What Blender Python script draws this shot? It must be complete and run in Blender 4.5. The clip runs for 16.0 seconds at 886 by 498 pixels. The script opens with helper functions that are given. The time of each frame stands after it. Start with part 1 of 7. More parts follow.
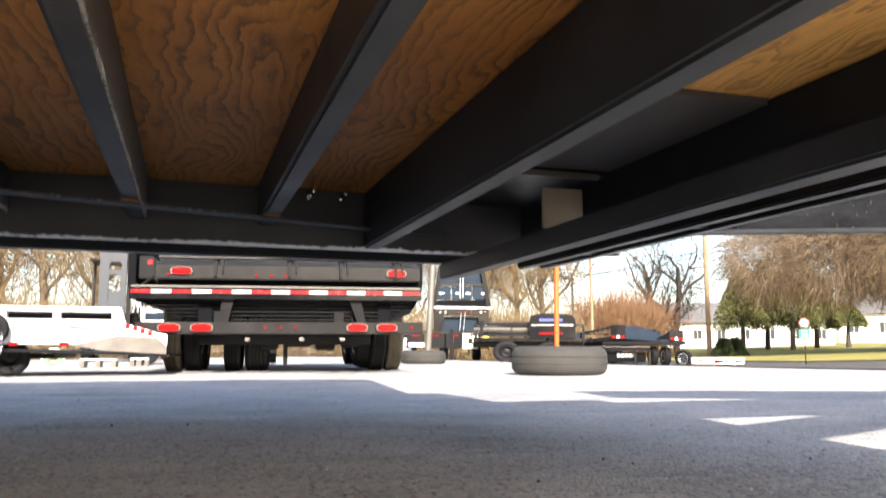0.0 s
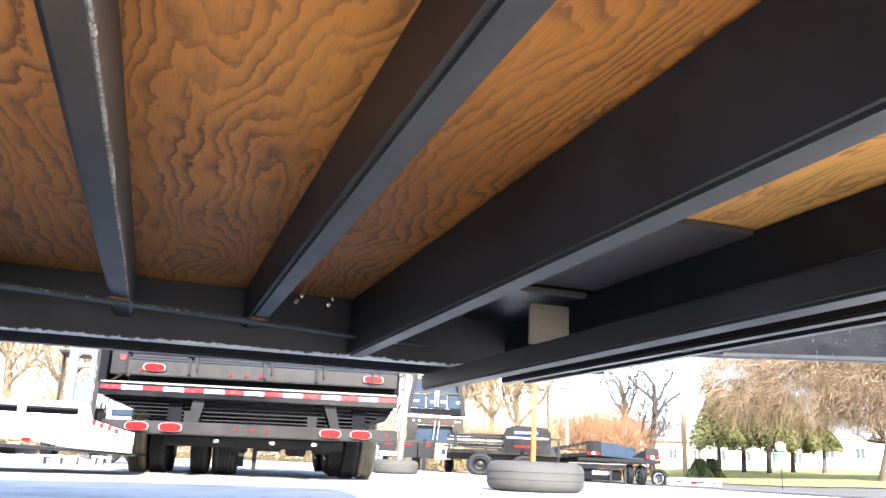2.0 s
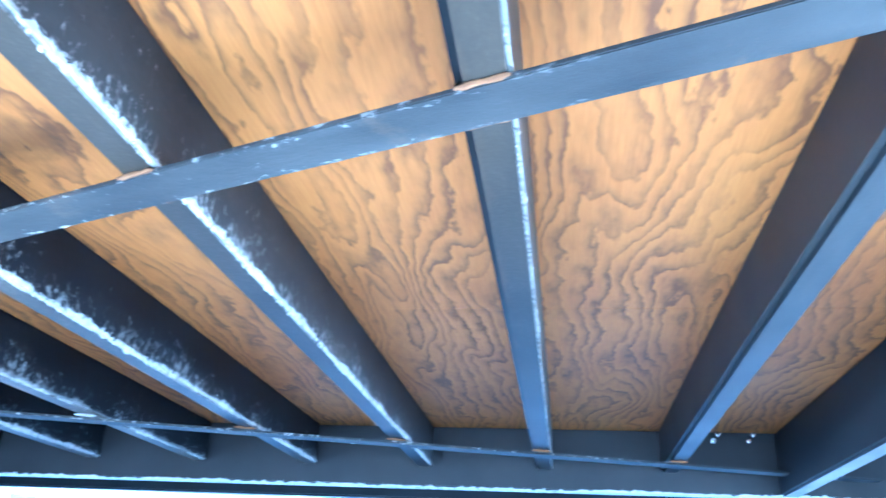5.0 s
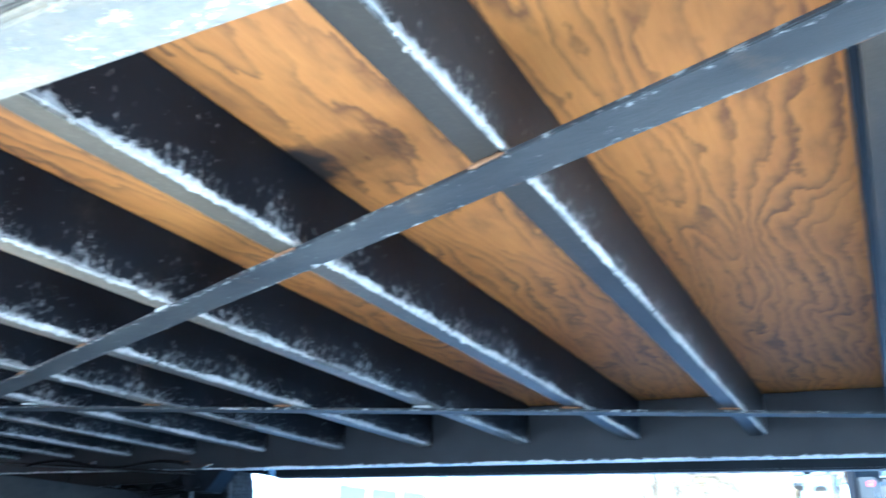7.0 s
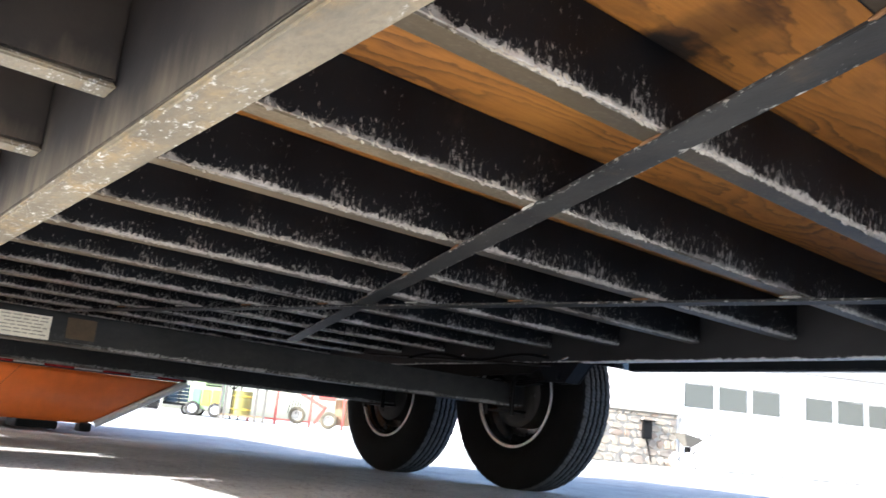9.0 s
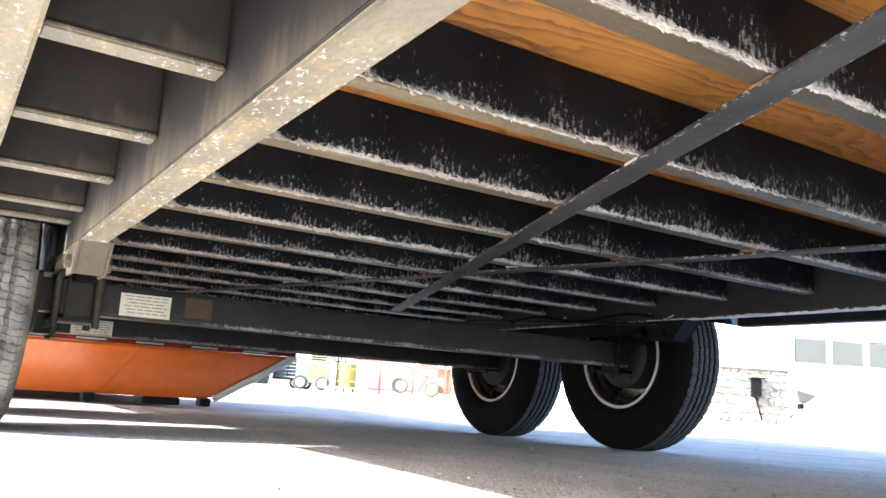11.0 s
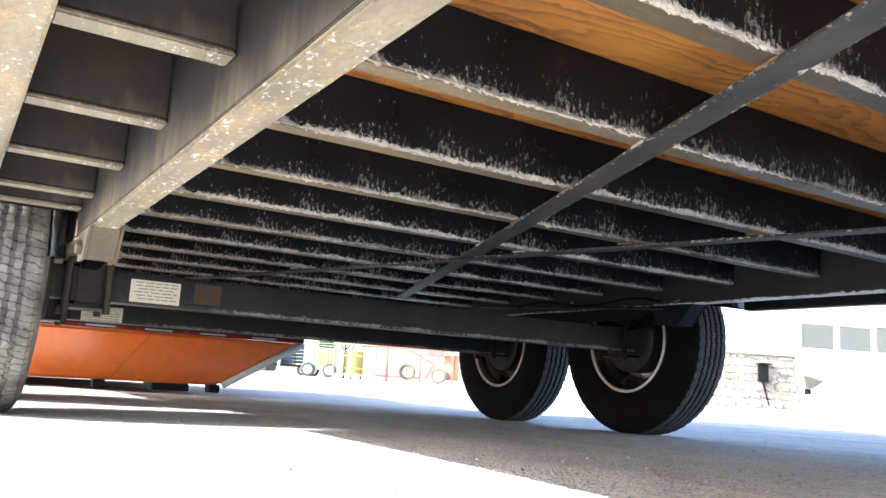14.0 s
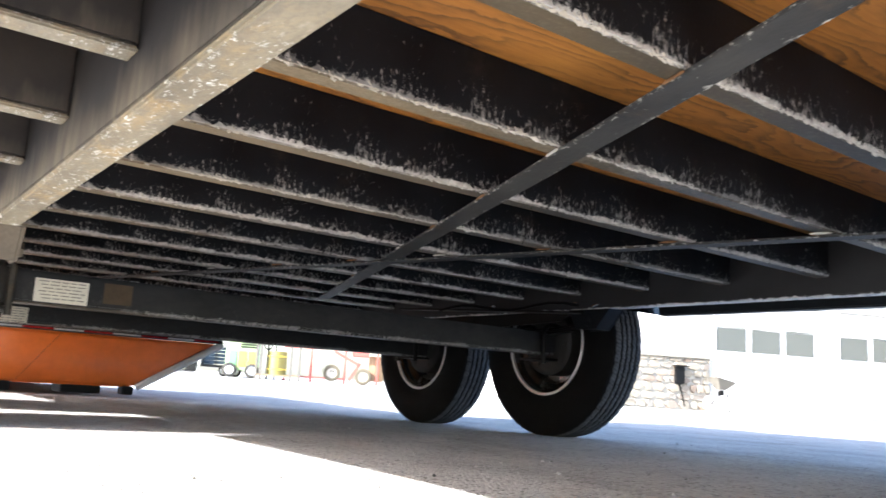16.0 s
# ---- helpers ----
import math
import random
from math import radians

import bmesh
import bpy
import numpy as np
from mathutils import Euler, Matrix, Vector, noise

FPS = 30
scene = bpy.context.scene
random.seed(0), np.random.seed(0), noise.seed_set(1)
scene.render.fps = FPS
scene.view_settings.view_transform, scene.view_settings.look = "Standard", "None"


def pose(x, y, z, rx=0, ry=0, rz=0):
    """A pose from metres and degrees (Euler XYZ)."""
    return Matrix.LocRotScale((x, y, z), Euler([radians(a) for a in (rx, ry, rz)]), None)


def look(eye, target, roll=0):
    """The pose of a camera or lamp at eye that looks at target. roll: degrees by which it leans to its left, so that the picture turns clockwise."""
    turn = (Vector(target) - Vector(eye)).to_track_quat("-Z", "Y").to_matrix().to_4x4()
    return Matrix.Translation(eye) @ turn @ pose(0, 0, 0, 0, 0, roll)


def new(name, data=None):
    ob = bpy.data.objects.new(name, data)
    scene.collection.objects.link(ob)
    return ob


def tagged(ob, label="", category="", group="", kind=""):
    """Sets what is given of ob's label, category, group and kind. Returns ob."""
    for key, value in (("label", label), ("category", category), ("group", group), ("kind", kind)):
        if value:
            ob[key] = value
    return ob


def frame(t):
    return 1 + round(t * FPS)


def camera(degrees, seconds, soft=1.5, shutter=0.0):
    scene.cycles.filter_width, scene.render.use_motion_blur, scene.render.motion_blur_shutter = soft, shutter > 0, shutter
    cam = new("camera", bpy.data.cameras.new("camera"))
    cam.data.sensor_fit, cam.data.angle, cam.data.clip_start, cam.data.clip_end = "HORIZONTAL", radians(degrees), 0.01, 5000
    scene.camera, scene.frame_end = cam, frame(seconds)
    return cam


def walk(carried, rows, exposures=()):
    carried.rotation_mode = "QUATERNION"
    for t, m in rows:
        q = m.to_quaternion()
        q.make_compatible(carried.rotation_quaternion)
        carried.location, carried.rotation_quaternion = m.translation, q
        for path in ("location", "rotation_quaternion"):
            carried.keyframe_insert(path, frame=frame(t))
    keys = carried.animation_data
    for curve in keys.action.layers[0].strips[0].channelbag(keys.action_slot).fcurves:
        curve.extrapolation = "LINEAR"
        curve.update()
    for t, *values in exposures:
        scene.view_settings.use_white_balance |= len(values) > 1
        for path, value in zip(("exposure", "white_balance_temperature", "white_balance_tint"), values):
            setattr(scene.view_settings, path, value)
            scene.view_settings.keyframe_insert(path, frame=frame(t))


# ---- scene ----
cam = camera(56.98, 16.0, soft=1.5, shutter=0.4)
PATH = [
    (0.0, 0.1662, -0.4675, 0.1825, 97.190, -0.301, -17.325),
    (0.5, 0.1560, -0.4663, 0.1866, 102.355, 1.086, -17.138),
    (1.0, 0.1473, -0.4666, 0.1836, 105.820, -1.639, -18.011),
    (1.5, 0.1397, -0.4684, 0.1849, 106.210, -3.570, -19.274),
    (2.0, 0.1383, -0.4737, 0.1929, 104.659, -2.518, -19.318),
    (2.5, 0.1392, -0.4766, 0.1963, 104.575, -0.332, -17.923),
    (3.0, 0.1388, -0.4744, 0.1960, 106.757, 1.231, -15.729),
    (3.5, 0.1451, -0.4704, 0.1928, 111.379, 2.623, -13.105),
    (4.0, 0.1342, -0.4830, 0.1811, 114.194, 2.622, -9.431),
    (4.5, 0.1226, -0.4822, 0.1774, 114.885, 0.076, -2.178),
    (4.7, 0.1091, -0.4800, 0.1753, 114.215, -1.724, 2.612),
    (6.8, 0.0106, -0.4752, 0.1786, 111.919, -1.271, 23.763),
    (7.0, 0.0021, -0.4782, 0.1684, 111.478, -2.349, 27.843),
    (7.5, -0.0178, -0.4865, 0.1705, 108.142, -3.647, 39.105),
    (8.0, -0.0259, -0.4893, 0.1615, 106.442, -4.908, 44.057),
    (8.5, -0.0342, -0.4940, 0.1558, 104.528, -5.502, 47.273),
    (9.0, -0.0314, -0.5060, 0.1505, 103.018, -5.392, 50.827),
    (9.5, -0.0360, -0.5075, 0.1473, 101.605, -4.841, 54.045),
    (10.0, -0.0378, -0.5109, 0.1431, 100.543, -4.254, 56.614),
    (10.2, -0.0404, -0.5136, 0.1431, 100.179, -3.888, 57.363),
    (12.5, -0.0322, -0.5314, 0.1350, 100.269, -3.303, 58.183),
    (13.0, -0.0323, -0.5285, 0.1381, 99.993, -3.092, 58.532),
    (13.5, -0.0321, -0.5246, 0.1362, 99.671, -3.178, 58.508),
    (14.0, -0.0309, -0.5298, 0.1330, 99.314, -3.342, 58.305),
    (14.5, -0.0298, -0.5322, 0.1323, 99.025, -3.485, 58.104),
    (15.0, -0.0307, -0.5228, 0.1358, 99.041, -3.403, 57.757),
    (15.5, -0.0310, -0.5167, 0.1391, 99.360, -3.409, 56.862),
    (16.0, -0.0264, -0.5093, 0.1417, 99.675, -3.418, 53.142),
]
SIZE = 0.85   # metres to one unit of the plan below
EXPOSURES = [(0.0, 1.46, 6750, 14), (0.5, 1.48, 6850, 16), (1.0, 2.1, 6600, 14), (1.5, 2.7, 6000, 12), (2.0, 2.6, 5950, 13), (2.5, 2.1, 6050, 14), (3.0, 2.3, 6100, 13), (3.5, 2.95, 5700, 3), (4.0, 4.15, 3950, -6), (4.7, 4.3, 3600, -3),
             (6.8, 3.7, 3950, -4), (7.5, 3.12, 4900, 3), (8.0, 2.35, 5500, 8), (8.5, 2.0, 5900, 10), (9.0, 2.27, 5950, 10), (9.5, 2.65, 5950, 10), (10.2, 2.85, 6000, 10), (12.5, 2.74, 6000, 10), (15.0, 2.62, 6000, 10), (16.0, 2.4, 6000, 10)]
walk(cam, [(t, pose(x, y, z, rx, ry, rz)) for t, x, y, z, rx, ry, rz in PATH],
     exposures=EXPOSURES)

# ---- light ----
SUN_TURN, SUN_UP = 187.0, 31.0   # degrees: where the sun stands (clockwise from +y), and its height
world = bpy.data.worlds.new("sky")
scene.world = world
world.use_nodes = True
wn = world.node_tree
sky = wn.nodes.new("ShaderNodeTexSky")
sky.sky_type, sky.sun_disc = "NISHITA", False
sky.sun_elevation, sky.sun_rotation = radians(SUN_UP), radians(SUN_TURN)
sky.dust_density = 2.0
wn.links.new(sky.outputs[0], wn.nodes["Background"].inputs[0])
wn.nodes["Background"].inputs[1].default_value = 0.15
sun = new("sun", bpy.data.lights.new("sun", "SUN"))
sun.data.energy, sun.data.angle, sun.data.color = 5.0, radians(0.55), (1.0, 0.95, 0.87)
sun.matrix_world = look((0, 0, 20), (-20 * math.cos(radians(SUN_UP)) * math.sin(radians(SUN_TURN)),
                                     -20 * math.cos(radians(SUN_UP)) * math.cos(radians(SUN_TURN)),
                                     20 - 20 * math.sin(radians(SUN_UP))))


# ---- materials ----
class Mat:
    """A node material with a few short-hands."""

    def __init__(self, name, rough=0.6, metal=0.0, spec=0.5):
        self.m = bpy.data.materials.new(name)
        self.m.use_nodes = True
        self.t = self.m.node_tree
        self.b = self.t.nodes["Principled BSDF"]
        self.b.inputs["Roughness"].default_value = rough
        self.b.inputs["Metallic"].default_value = metal
        self.b.inputs["Specular IOR Level"].default_value = spec
        self.co = self.t.nodes.new("ShaderNodeTexCoord").outputs["Object"]

    def link(self, a, b):
        self.t.links.new(a, b)

    def mapped(self, scale=(1, 1, 1), co=None, rot=(0, 0, 0), loc=(0, 0, 0)):
        n = self.t.nodes.new("ShaderNodeMapping")
        n.inputs["Scale"].default_value, n.inputs["Rotation"].default_value, n.inputs["Location"].default_value = scale, rot, loc
        self.link(co or self.co, n.inputs[0])
        return n.outputs[0]

    def noise(self, scale, detail=3, co=None, rough=0.5, distort=0.0):
        n = self.t.nodes.new("ShaderNodeTexNoise")
        n.inputs["Scale"].default_value, n.inputs["Detail"].default_value = scale, detail
        n.inputs["Roughness"].default_value, n.inputs["Distortion"].default_value = rough, distort
        self.link(co or self.co, n.inputs["Vector"])
        return n.outputs[0]

    def math(self, op, a, b=0.0, c=0.0, clamp=False):
        n = self.t.nodes.new("ShaderNodeMath")
        n.operation, n.use_clamp = op, clamp
        for i, v in enumerate((a, b, c)):
            if isinstance(v, (int, float)):
                n.inputs[i].default_value = v
            else:
                self.link(v, n.inputs[i])
        return n.outputs[0]

    def ramp(self, fac, *stops):
        n = self.t.nodes.new("ShaderNodeValToRGB")
        e = n.color_ramp.elements
        while len(e) < len(stops):
            e.new(0.5)
        for el, (p, c) in zip(e, stops):
            el.position = p
            el.color = (*c, 1) if isinstance(c, tuple) else (c, c, c, 1)
        self.link(fac, n.inputs[0])
        return n.outputs[0]

    def mix(self, fac, a, b):
        n = self.t.nodes.new("ShaderNodeMix")
        n.data_type = "RGBA"
        for i, v in ((0, fac), (6, a), (7, b)):
            if isinstance(v, (int, float)):
                n.inputs[i].default_value = v
            elif isinstance(v, tuple):
                n.inputs[i].default_value = (*v, 1)
            else:
                self.link(v, n.inputs[i])
        return n.outputs[2]

    def axes(self, co=None):
        n = self.t.nodes.new("ShaderNodeSeparateXYZ")
        self.link(co or self.co, n.inputs[0])
        return n.outputs

    def color(self, c):
        if isinstance(c, tuple):
            self.b.inputs["Base Color"].default_value = (*c, 1)
        else:
            self.link(c, self.b.inputs["Base Color"])
        return self

    def rough(self, r):
        self.link(r, self.b.inputs["Roughness"])
        return self

    def bump(self, h, strength=0.3, dist=0.002):
        n = self.t.nodes.new("ShaderNodeBump")
        n.inputs["Strength"].default_value, n.inputs["Distance"].default_value = strength, dist
        self.link(h, n.inputs["Height"])
        self.link(n.outputs[0], self.b.inputs["Normal"])
        return self

    def emit(self, c, s):
        self.b.inputs["Emission Color"].default_value = (*c, 1)
        self.b.inputs["Emission Strength"].default_value = s
        return self


def plain(name, c, rough=0.6, metal=0.0, var=0.25, scale=4.0, bump=0.0, spec=0.5):
    """Paint or plastic with a soft mottle and a fine grain."""
    m = Mat(name, rough, metal, spec)
    a = m.noise(scale, 4)
    b = m.noise(scale * 14, 3)
    f = m.math("ADD", m.math("MULTIPLY", a, 0.7), m.math("MULTIPLY", b, 0.3))
    lo, hi = tuple(v * (1 - var) for v in c), tuple(min(1, v * (1 + var)) for v in c)
    m.color(m.ramp(f, (0.3, lo), (0.7, hi)))
    m.rough(m.math("ADD", m.math("MULTIPLY", a, 0.25), rough - 0.12))
    if bump:
        m.bump(b, bump)
    return m.m


def frame_steel(name, splash, rust, speckle=0.5, dust=0.9, film_side=0.0):
    """Black chassis paint; dried salt splash clings in wisps above the lower edge of the side that faces the road."""
    m = Mat(name, 0.42, spec=0.14)
    x, y, z = m.axes()
    n1 = m.noise(5, 4)
    grain = m.noise(180, 2)
    # Unsplashed beams get a lighter base: veiling glare put into the paint colour.
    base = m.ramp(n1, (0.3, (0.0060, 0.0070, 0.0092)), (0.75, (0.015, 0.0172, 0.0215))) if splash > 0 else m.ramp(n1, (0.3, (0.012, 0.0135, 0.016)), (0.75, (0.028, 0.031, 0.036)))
    # rust and road dust
    r = m.math("MULTIPLY", m.math("SUBTRACT", m.noise(9, 5, rough=0.65), 0.66 - 0.10 * rust), 7.0, clamp=True)
    base = m.mix(m.math("MULTIPLY", r, min(1.0, 0.06 + 0.12 * rust)), base, (0.10, 0.075, 0.05))
    if splash > 0:
        warp = m.noise(1.0, 3, m.mapped((60, 60, 60)))
        yy = m.math("ADD", y, m.math("MULTIPLY", warp, 0.03))
        comb = m.t.nodes.new("ShaderNodeCombineXYZ")
        m.link(yy, comb.inputs[1])
        m.link(m.math("MULTIPLY", z, 0.9), comb.inputs[2])
        wisp = m.noise(95, 6, comb.outputs[0], 0.72)
        patchy = m.noise(1.0, 4, m.mapped((0, 5.0, 0)), 0.6)
        reach = m.math("MULTIPLY", m.math("SUBTRACT", m.math("ADD", wisp, m.math("MULTIPLY", patchy, 0.85)), 0.84 - 0.08 * splash), 0.044)
        lip = m.math("MULTIPLY", m.math("SUBTRACT", reach, m.math("ABSOLUTE", m.math("SUBTRACT", z, 0.005))), 260.0, clamp=True)
        side = m.math("MULTIPLY", m.math("SUBTRACT", x, 0.020), 400.0, clamp=True)
        lip = m.math("MULTIPLY", lip, 1.0 if splash > 0.8 else 0.45)
        lip = m.math("MULTIPLY", m.math("MULTIPLY", lip, side), m.math("MULTIPLY", m.math("SUBTRACT", m.math("ADD", y, m.math("MULTIPLY", patchy, 0.3)), 0.25), 5.0, clamp=True))
        fine = m.noise(1.0, 5, m.mapped((150, 120, 62)), 0.78)
        area = m.noise(1.0, 4, m.mapped((5, 9, 14)), 0.65)
        sp = m.math("ADD", fine, m.math("MULTIPLY", m.math("SUBTRACT", area, 0.5), 0.50))
        specks = m.math("MULTIPLY", m.math("SUBTRACT", sp, m.math("ADD", m.math("MULTIPLY", z, 1.85), 0.552 - 0.05 * splash)), 10.0, clamp=True)
        under = m.math("MULTIPLY", m.math("SUBTRACT", 0.0055, z), 600.0, clamp=True)
        underside_tone = m.math("MULTIPLY", m.math("SUBTRACT", m.math("ADD", m.math("MULTIPLY", m.noise(1.0, 5, m.mapped((14, 5, 14)), 0.65), 1.3), 0.15 * splash + 0.3 * rust), 0.50), 1.5, clamp=True)
        grit = m.noise(1.0, 4, m.mapped((120, 90, 120)), 0.75)
        skin = m.ramp(m.math("ADD", m.math("MULTIPLY", grit, 0.75), m.math("MULTIPLY", underside_tone, 0.25)), (0.30, (0.032, 0.033, 0.032)), (0.54, (0.070, 0.066, 0.056)), (0.74, (0.20, 0.18, 0.14)))
        back = m.math("MULTIPLY", m.math("SUBTRACT", m.math("ADD", m.math("MULTIPLY", x, -16.0), m.noise(1.0, 5, m.mapped((30, 9, 30)), 0.65)), 0.62), 4.0, clamp=True)
        skin = m.mix(m.math("MULTIPLY", back, min(1.0, 0.3 + 0.5 * rust)), skin, (0.27, 0.155, 0.065))
        tan = m.math("MULTIPLY", m.math("SUBTRACT", 1.0, y), m.math("MULTIPLY", m.noise(1.0, 4, m.mapped((20, 4, 20))), 1.5), clamp=True)
        skin = m.mix(m.math("MULTIPLY", tan, 0.8), skin, (0.32, 0.235, 0.13))
        base = m.mix(m.math("MULTIPLY", under, dust), base, skin)
        haze = m.math("MULTIPLY", m.math("SUBTRACT", m.math("ADD", m.noise(1.0, 5, m.mapped((30, 11, 22)), 0.65), 0.32), m.math("MULTIPLY", z, 4.2)), side, clamp=True)
        base = m.mix(m.math("MULTIPLY", haze, film_side), base, (0.15, 0.145, 0.13))
        mask = m.math("MAXIMUM", lip, m.math("MULTIPLY", m.math("MULTIPLY", specks, m.math("MULTIPLY", m.math("MULTIPLY", x, 80.0, clamp=True), speckle)), m.math("SUBTRACT", 1.0, under)))
        base = m.mix(mask, base, m.ramp(m.noise(60, 3), (0.3, (0.50, 0.49, 0.46)), (0.7, (0.84, 0.83, 0.80))))
        m.rough(m.math("ADD", m.math("MULTIPLY", mask, 0.45), 0.40))
        m.bump(m.math("ADD", mask, m.math("MULTIPLY", grain, 0.15)), 0.5, 0.002)
    else:
        # Downward faces: dusty grey, lightened further for light bounced off the ground.
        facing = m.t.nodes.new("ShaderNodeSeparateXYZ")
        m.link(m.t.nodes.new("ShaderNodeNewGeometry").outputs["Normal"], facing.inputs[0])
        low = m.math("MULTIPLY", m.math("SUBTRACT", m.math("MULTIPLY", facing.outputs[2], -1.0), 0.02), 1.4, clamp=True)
        underside_tone = m.ramp(m.noise(1.0, 5, m.mapped((14, 3, 14)), 0.65), (0.3, (0.030, 0.032, 0.034)), (0.7, (0.055, 0.056, 0.056)))
        base = m.mix(low, base, underside_tone)
        m.rough(m.math("ADD", m.math("MULTIPLY", n1, 0.2), 0.32))
        m.bump(grain, 0.12, 0.001)
    m.color(base)
    return m.m


def dusty_steel(name, k=1.0, even=None):
    """Chassis paint under a skin of road dust, rust streaks and pale scraped flakes; greyer towards the nose."""
    m = Mat(name, 0.62)
    x, y, z = m.axes()
    n1, n2 = m.noise(4, 5, m.mapped((0.8, 3, 3))), m.noise(22, 5, m.mapped((0.5, 1, 1)), 0.65)
    back = m.math("MULTIPLY", m.math("SUBTRACT", m.math("MULTIPLY", n1, 0.6), m.math("ADD", x, 0.15)), 1.0, clamp=True) if even is None else even
    tan = m.ramp(n1, (0.3, (0.12 * k, 0.10 * k, 0.068 * k)), (0.7, (0.33 * k, 0.275 * k, 0.18 * k)))
    grey = m.ramp(n1, (0.3, (0.11 * k, 0.105 * k, 0.092 * k)), (0.7, (0.27 * k, 0.25 * k, 0.215 * k)))
    base = m.mix(back, grey, tan)
    rust = m.math("MULTIPLY", m.math("MULTIPLY", m.math("SUBTRACT", n2, 0.50), 3.5, clamp=True), back)
    base = m.mix(m.math("MULTIPLY", rust, 0.8), base, (0.46 * k, 0.30 * k, 0.11 * k))
    fine = m.noise(1, 4, m.mapped((60, 110, 110)), 0.7)
    large = m.noise(1, 5, m.mapped((20, 42, 42)), 0.72)
    fl = m.math("MULTIPLY", m.math("SUBTRACT", m.math("MAXIMUM", m.math("SUBTRACT", large, 0.015), m.math("SUBTRACT", fine, 0.02)), 0.565), 14, clamp=True)
    fl = m.math("MULTIPLY", fl, m.math("MULTIPLY", m.math("SUBTRACT", m.noise(5.0, 3), 0.38), 6, clamp=True))
    base = m.mix(m.math("MULTIPLY", fl, 0.95 if k == 1.0 else 0.05), base, (0.82, 0.80, 0.75))
    gr = m.noise(1, 5, m.mapped((80, 130, 130)), 0.75)
    base = m.mix(m.math("MULTIPLY", m.math("SUBTRACT", 0.56, gr), 2.2, clamp=True), base, (0.12 * k, 0.105 * k, 0.08 * k))
    m.color(base)
    m.bump(m.math("ADD", gr, fl), 0.5, 0.002)
    return m.m


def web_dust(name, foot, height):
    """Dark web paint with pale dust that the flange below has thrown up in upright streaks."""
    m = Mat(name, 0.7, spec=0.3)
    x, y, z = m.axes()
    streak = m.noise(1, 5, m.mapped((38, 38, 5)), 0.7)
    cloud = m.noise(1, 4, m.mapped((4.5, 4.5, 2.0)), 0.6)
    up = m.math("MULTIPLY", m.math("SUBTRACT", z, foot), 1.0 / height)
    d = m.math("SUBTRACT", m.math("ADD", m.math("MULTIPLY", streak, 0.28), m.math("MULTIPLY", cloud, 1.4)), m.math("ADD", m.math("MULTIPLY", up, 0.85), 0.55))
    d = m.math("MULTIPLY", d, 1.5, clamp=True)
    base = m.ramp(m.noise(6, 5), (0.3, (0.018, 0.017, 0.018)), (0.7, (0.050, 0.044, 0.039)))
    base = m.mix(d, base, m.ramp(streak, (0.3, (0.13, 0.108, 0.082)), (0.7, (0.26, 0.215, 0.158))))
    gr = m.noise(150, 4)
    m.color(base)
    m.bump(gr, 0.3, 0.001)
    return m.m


def strap_steel(name, half):
    """Grey worn flat bar with flaked pale edges; y runs across it."""
    m = Mat(name, 0.55, spec=0.4)
    x, y, z = m.axes()
    n1, n2 = m.noise(4, 5, m.mapped((1, 3, 3))), m.noise(1, 4, m.mapped((55, 110, 110)), 0.7)
    base = m.ramp(n1, (0.3, (0.017, 0.018, 0.020)), (0.7, (0.058, 0.057, 0.054)))
    rust = m.math("MULTIPLY", m.math("SUBTRACT", m.noise(7, 5, rough=0.65), 0.58), 7, clamp=True)
    base = m.mix(m.math("MULTIPLY", rust, 0.5), base, (0.16, 0.11, 0.06))
    rim = m.math("MULTIPLY", m.math("SUBTRACT", m.math("ABSOLUTE", y), half - 0.012), 110, clamp=True)
    fl = m.math("MULTIPLY", m.math("SUBTRACT", m.math("ADD", n2, m.math("MULTIPLY", m.math("MULTIPLY", rim, m.noise(2.2, 3)), 0.26)), 0.685), 14, clamp=True)
    fl = m.math("MULTIPLY", fl, m.math("MULTIPLY", m.math("SUBTRACT", x, 0.55), 1.6, clamp=True))
    m.color(m.mix(m.math("MULTIPLY", fl, 0.8), base, (0.62, 0.61, 0.57)))
    m.bump(m.math("ADD", n2, fl), 0.35, 0.002)
    return m.m


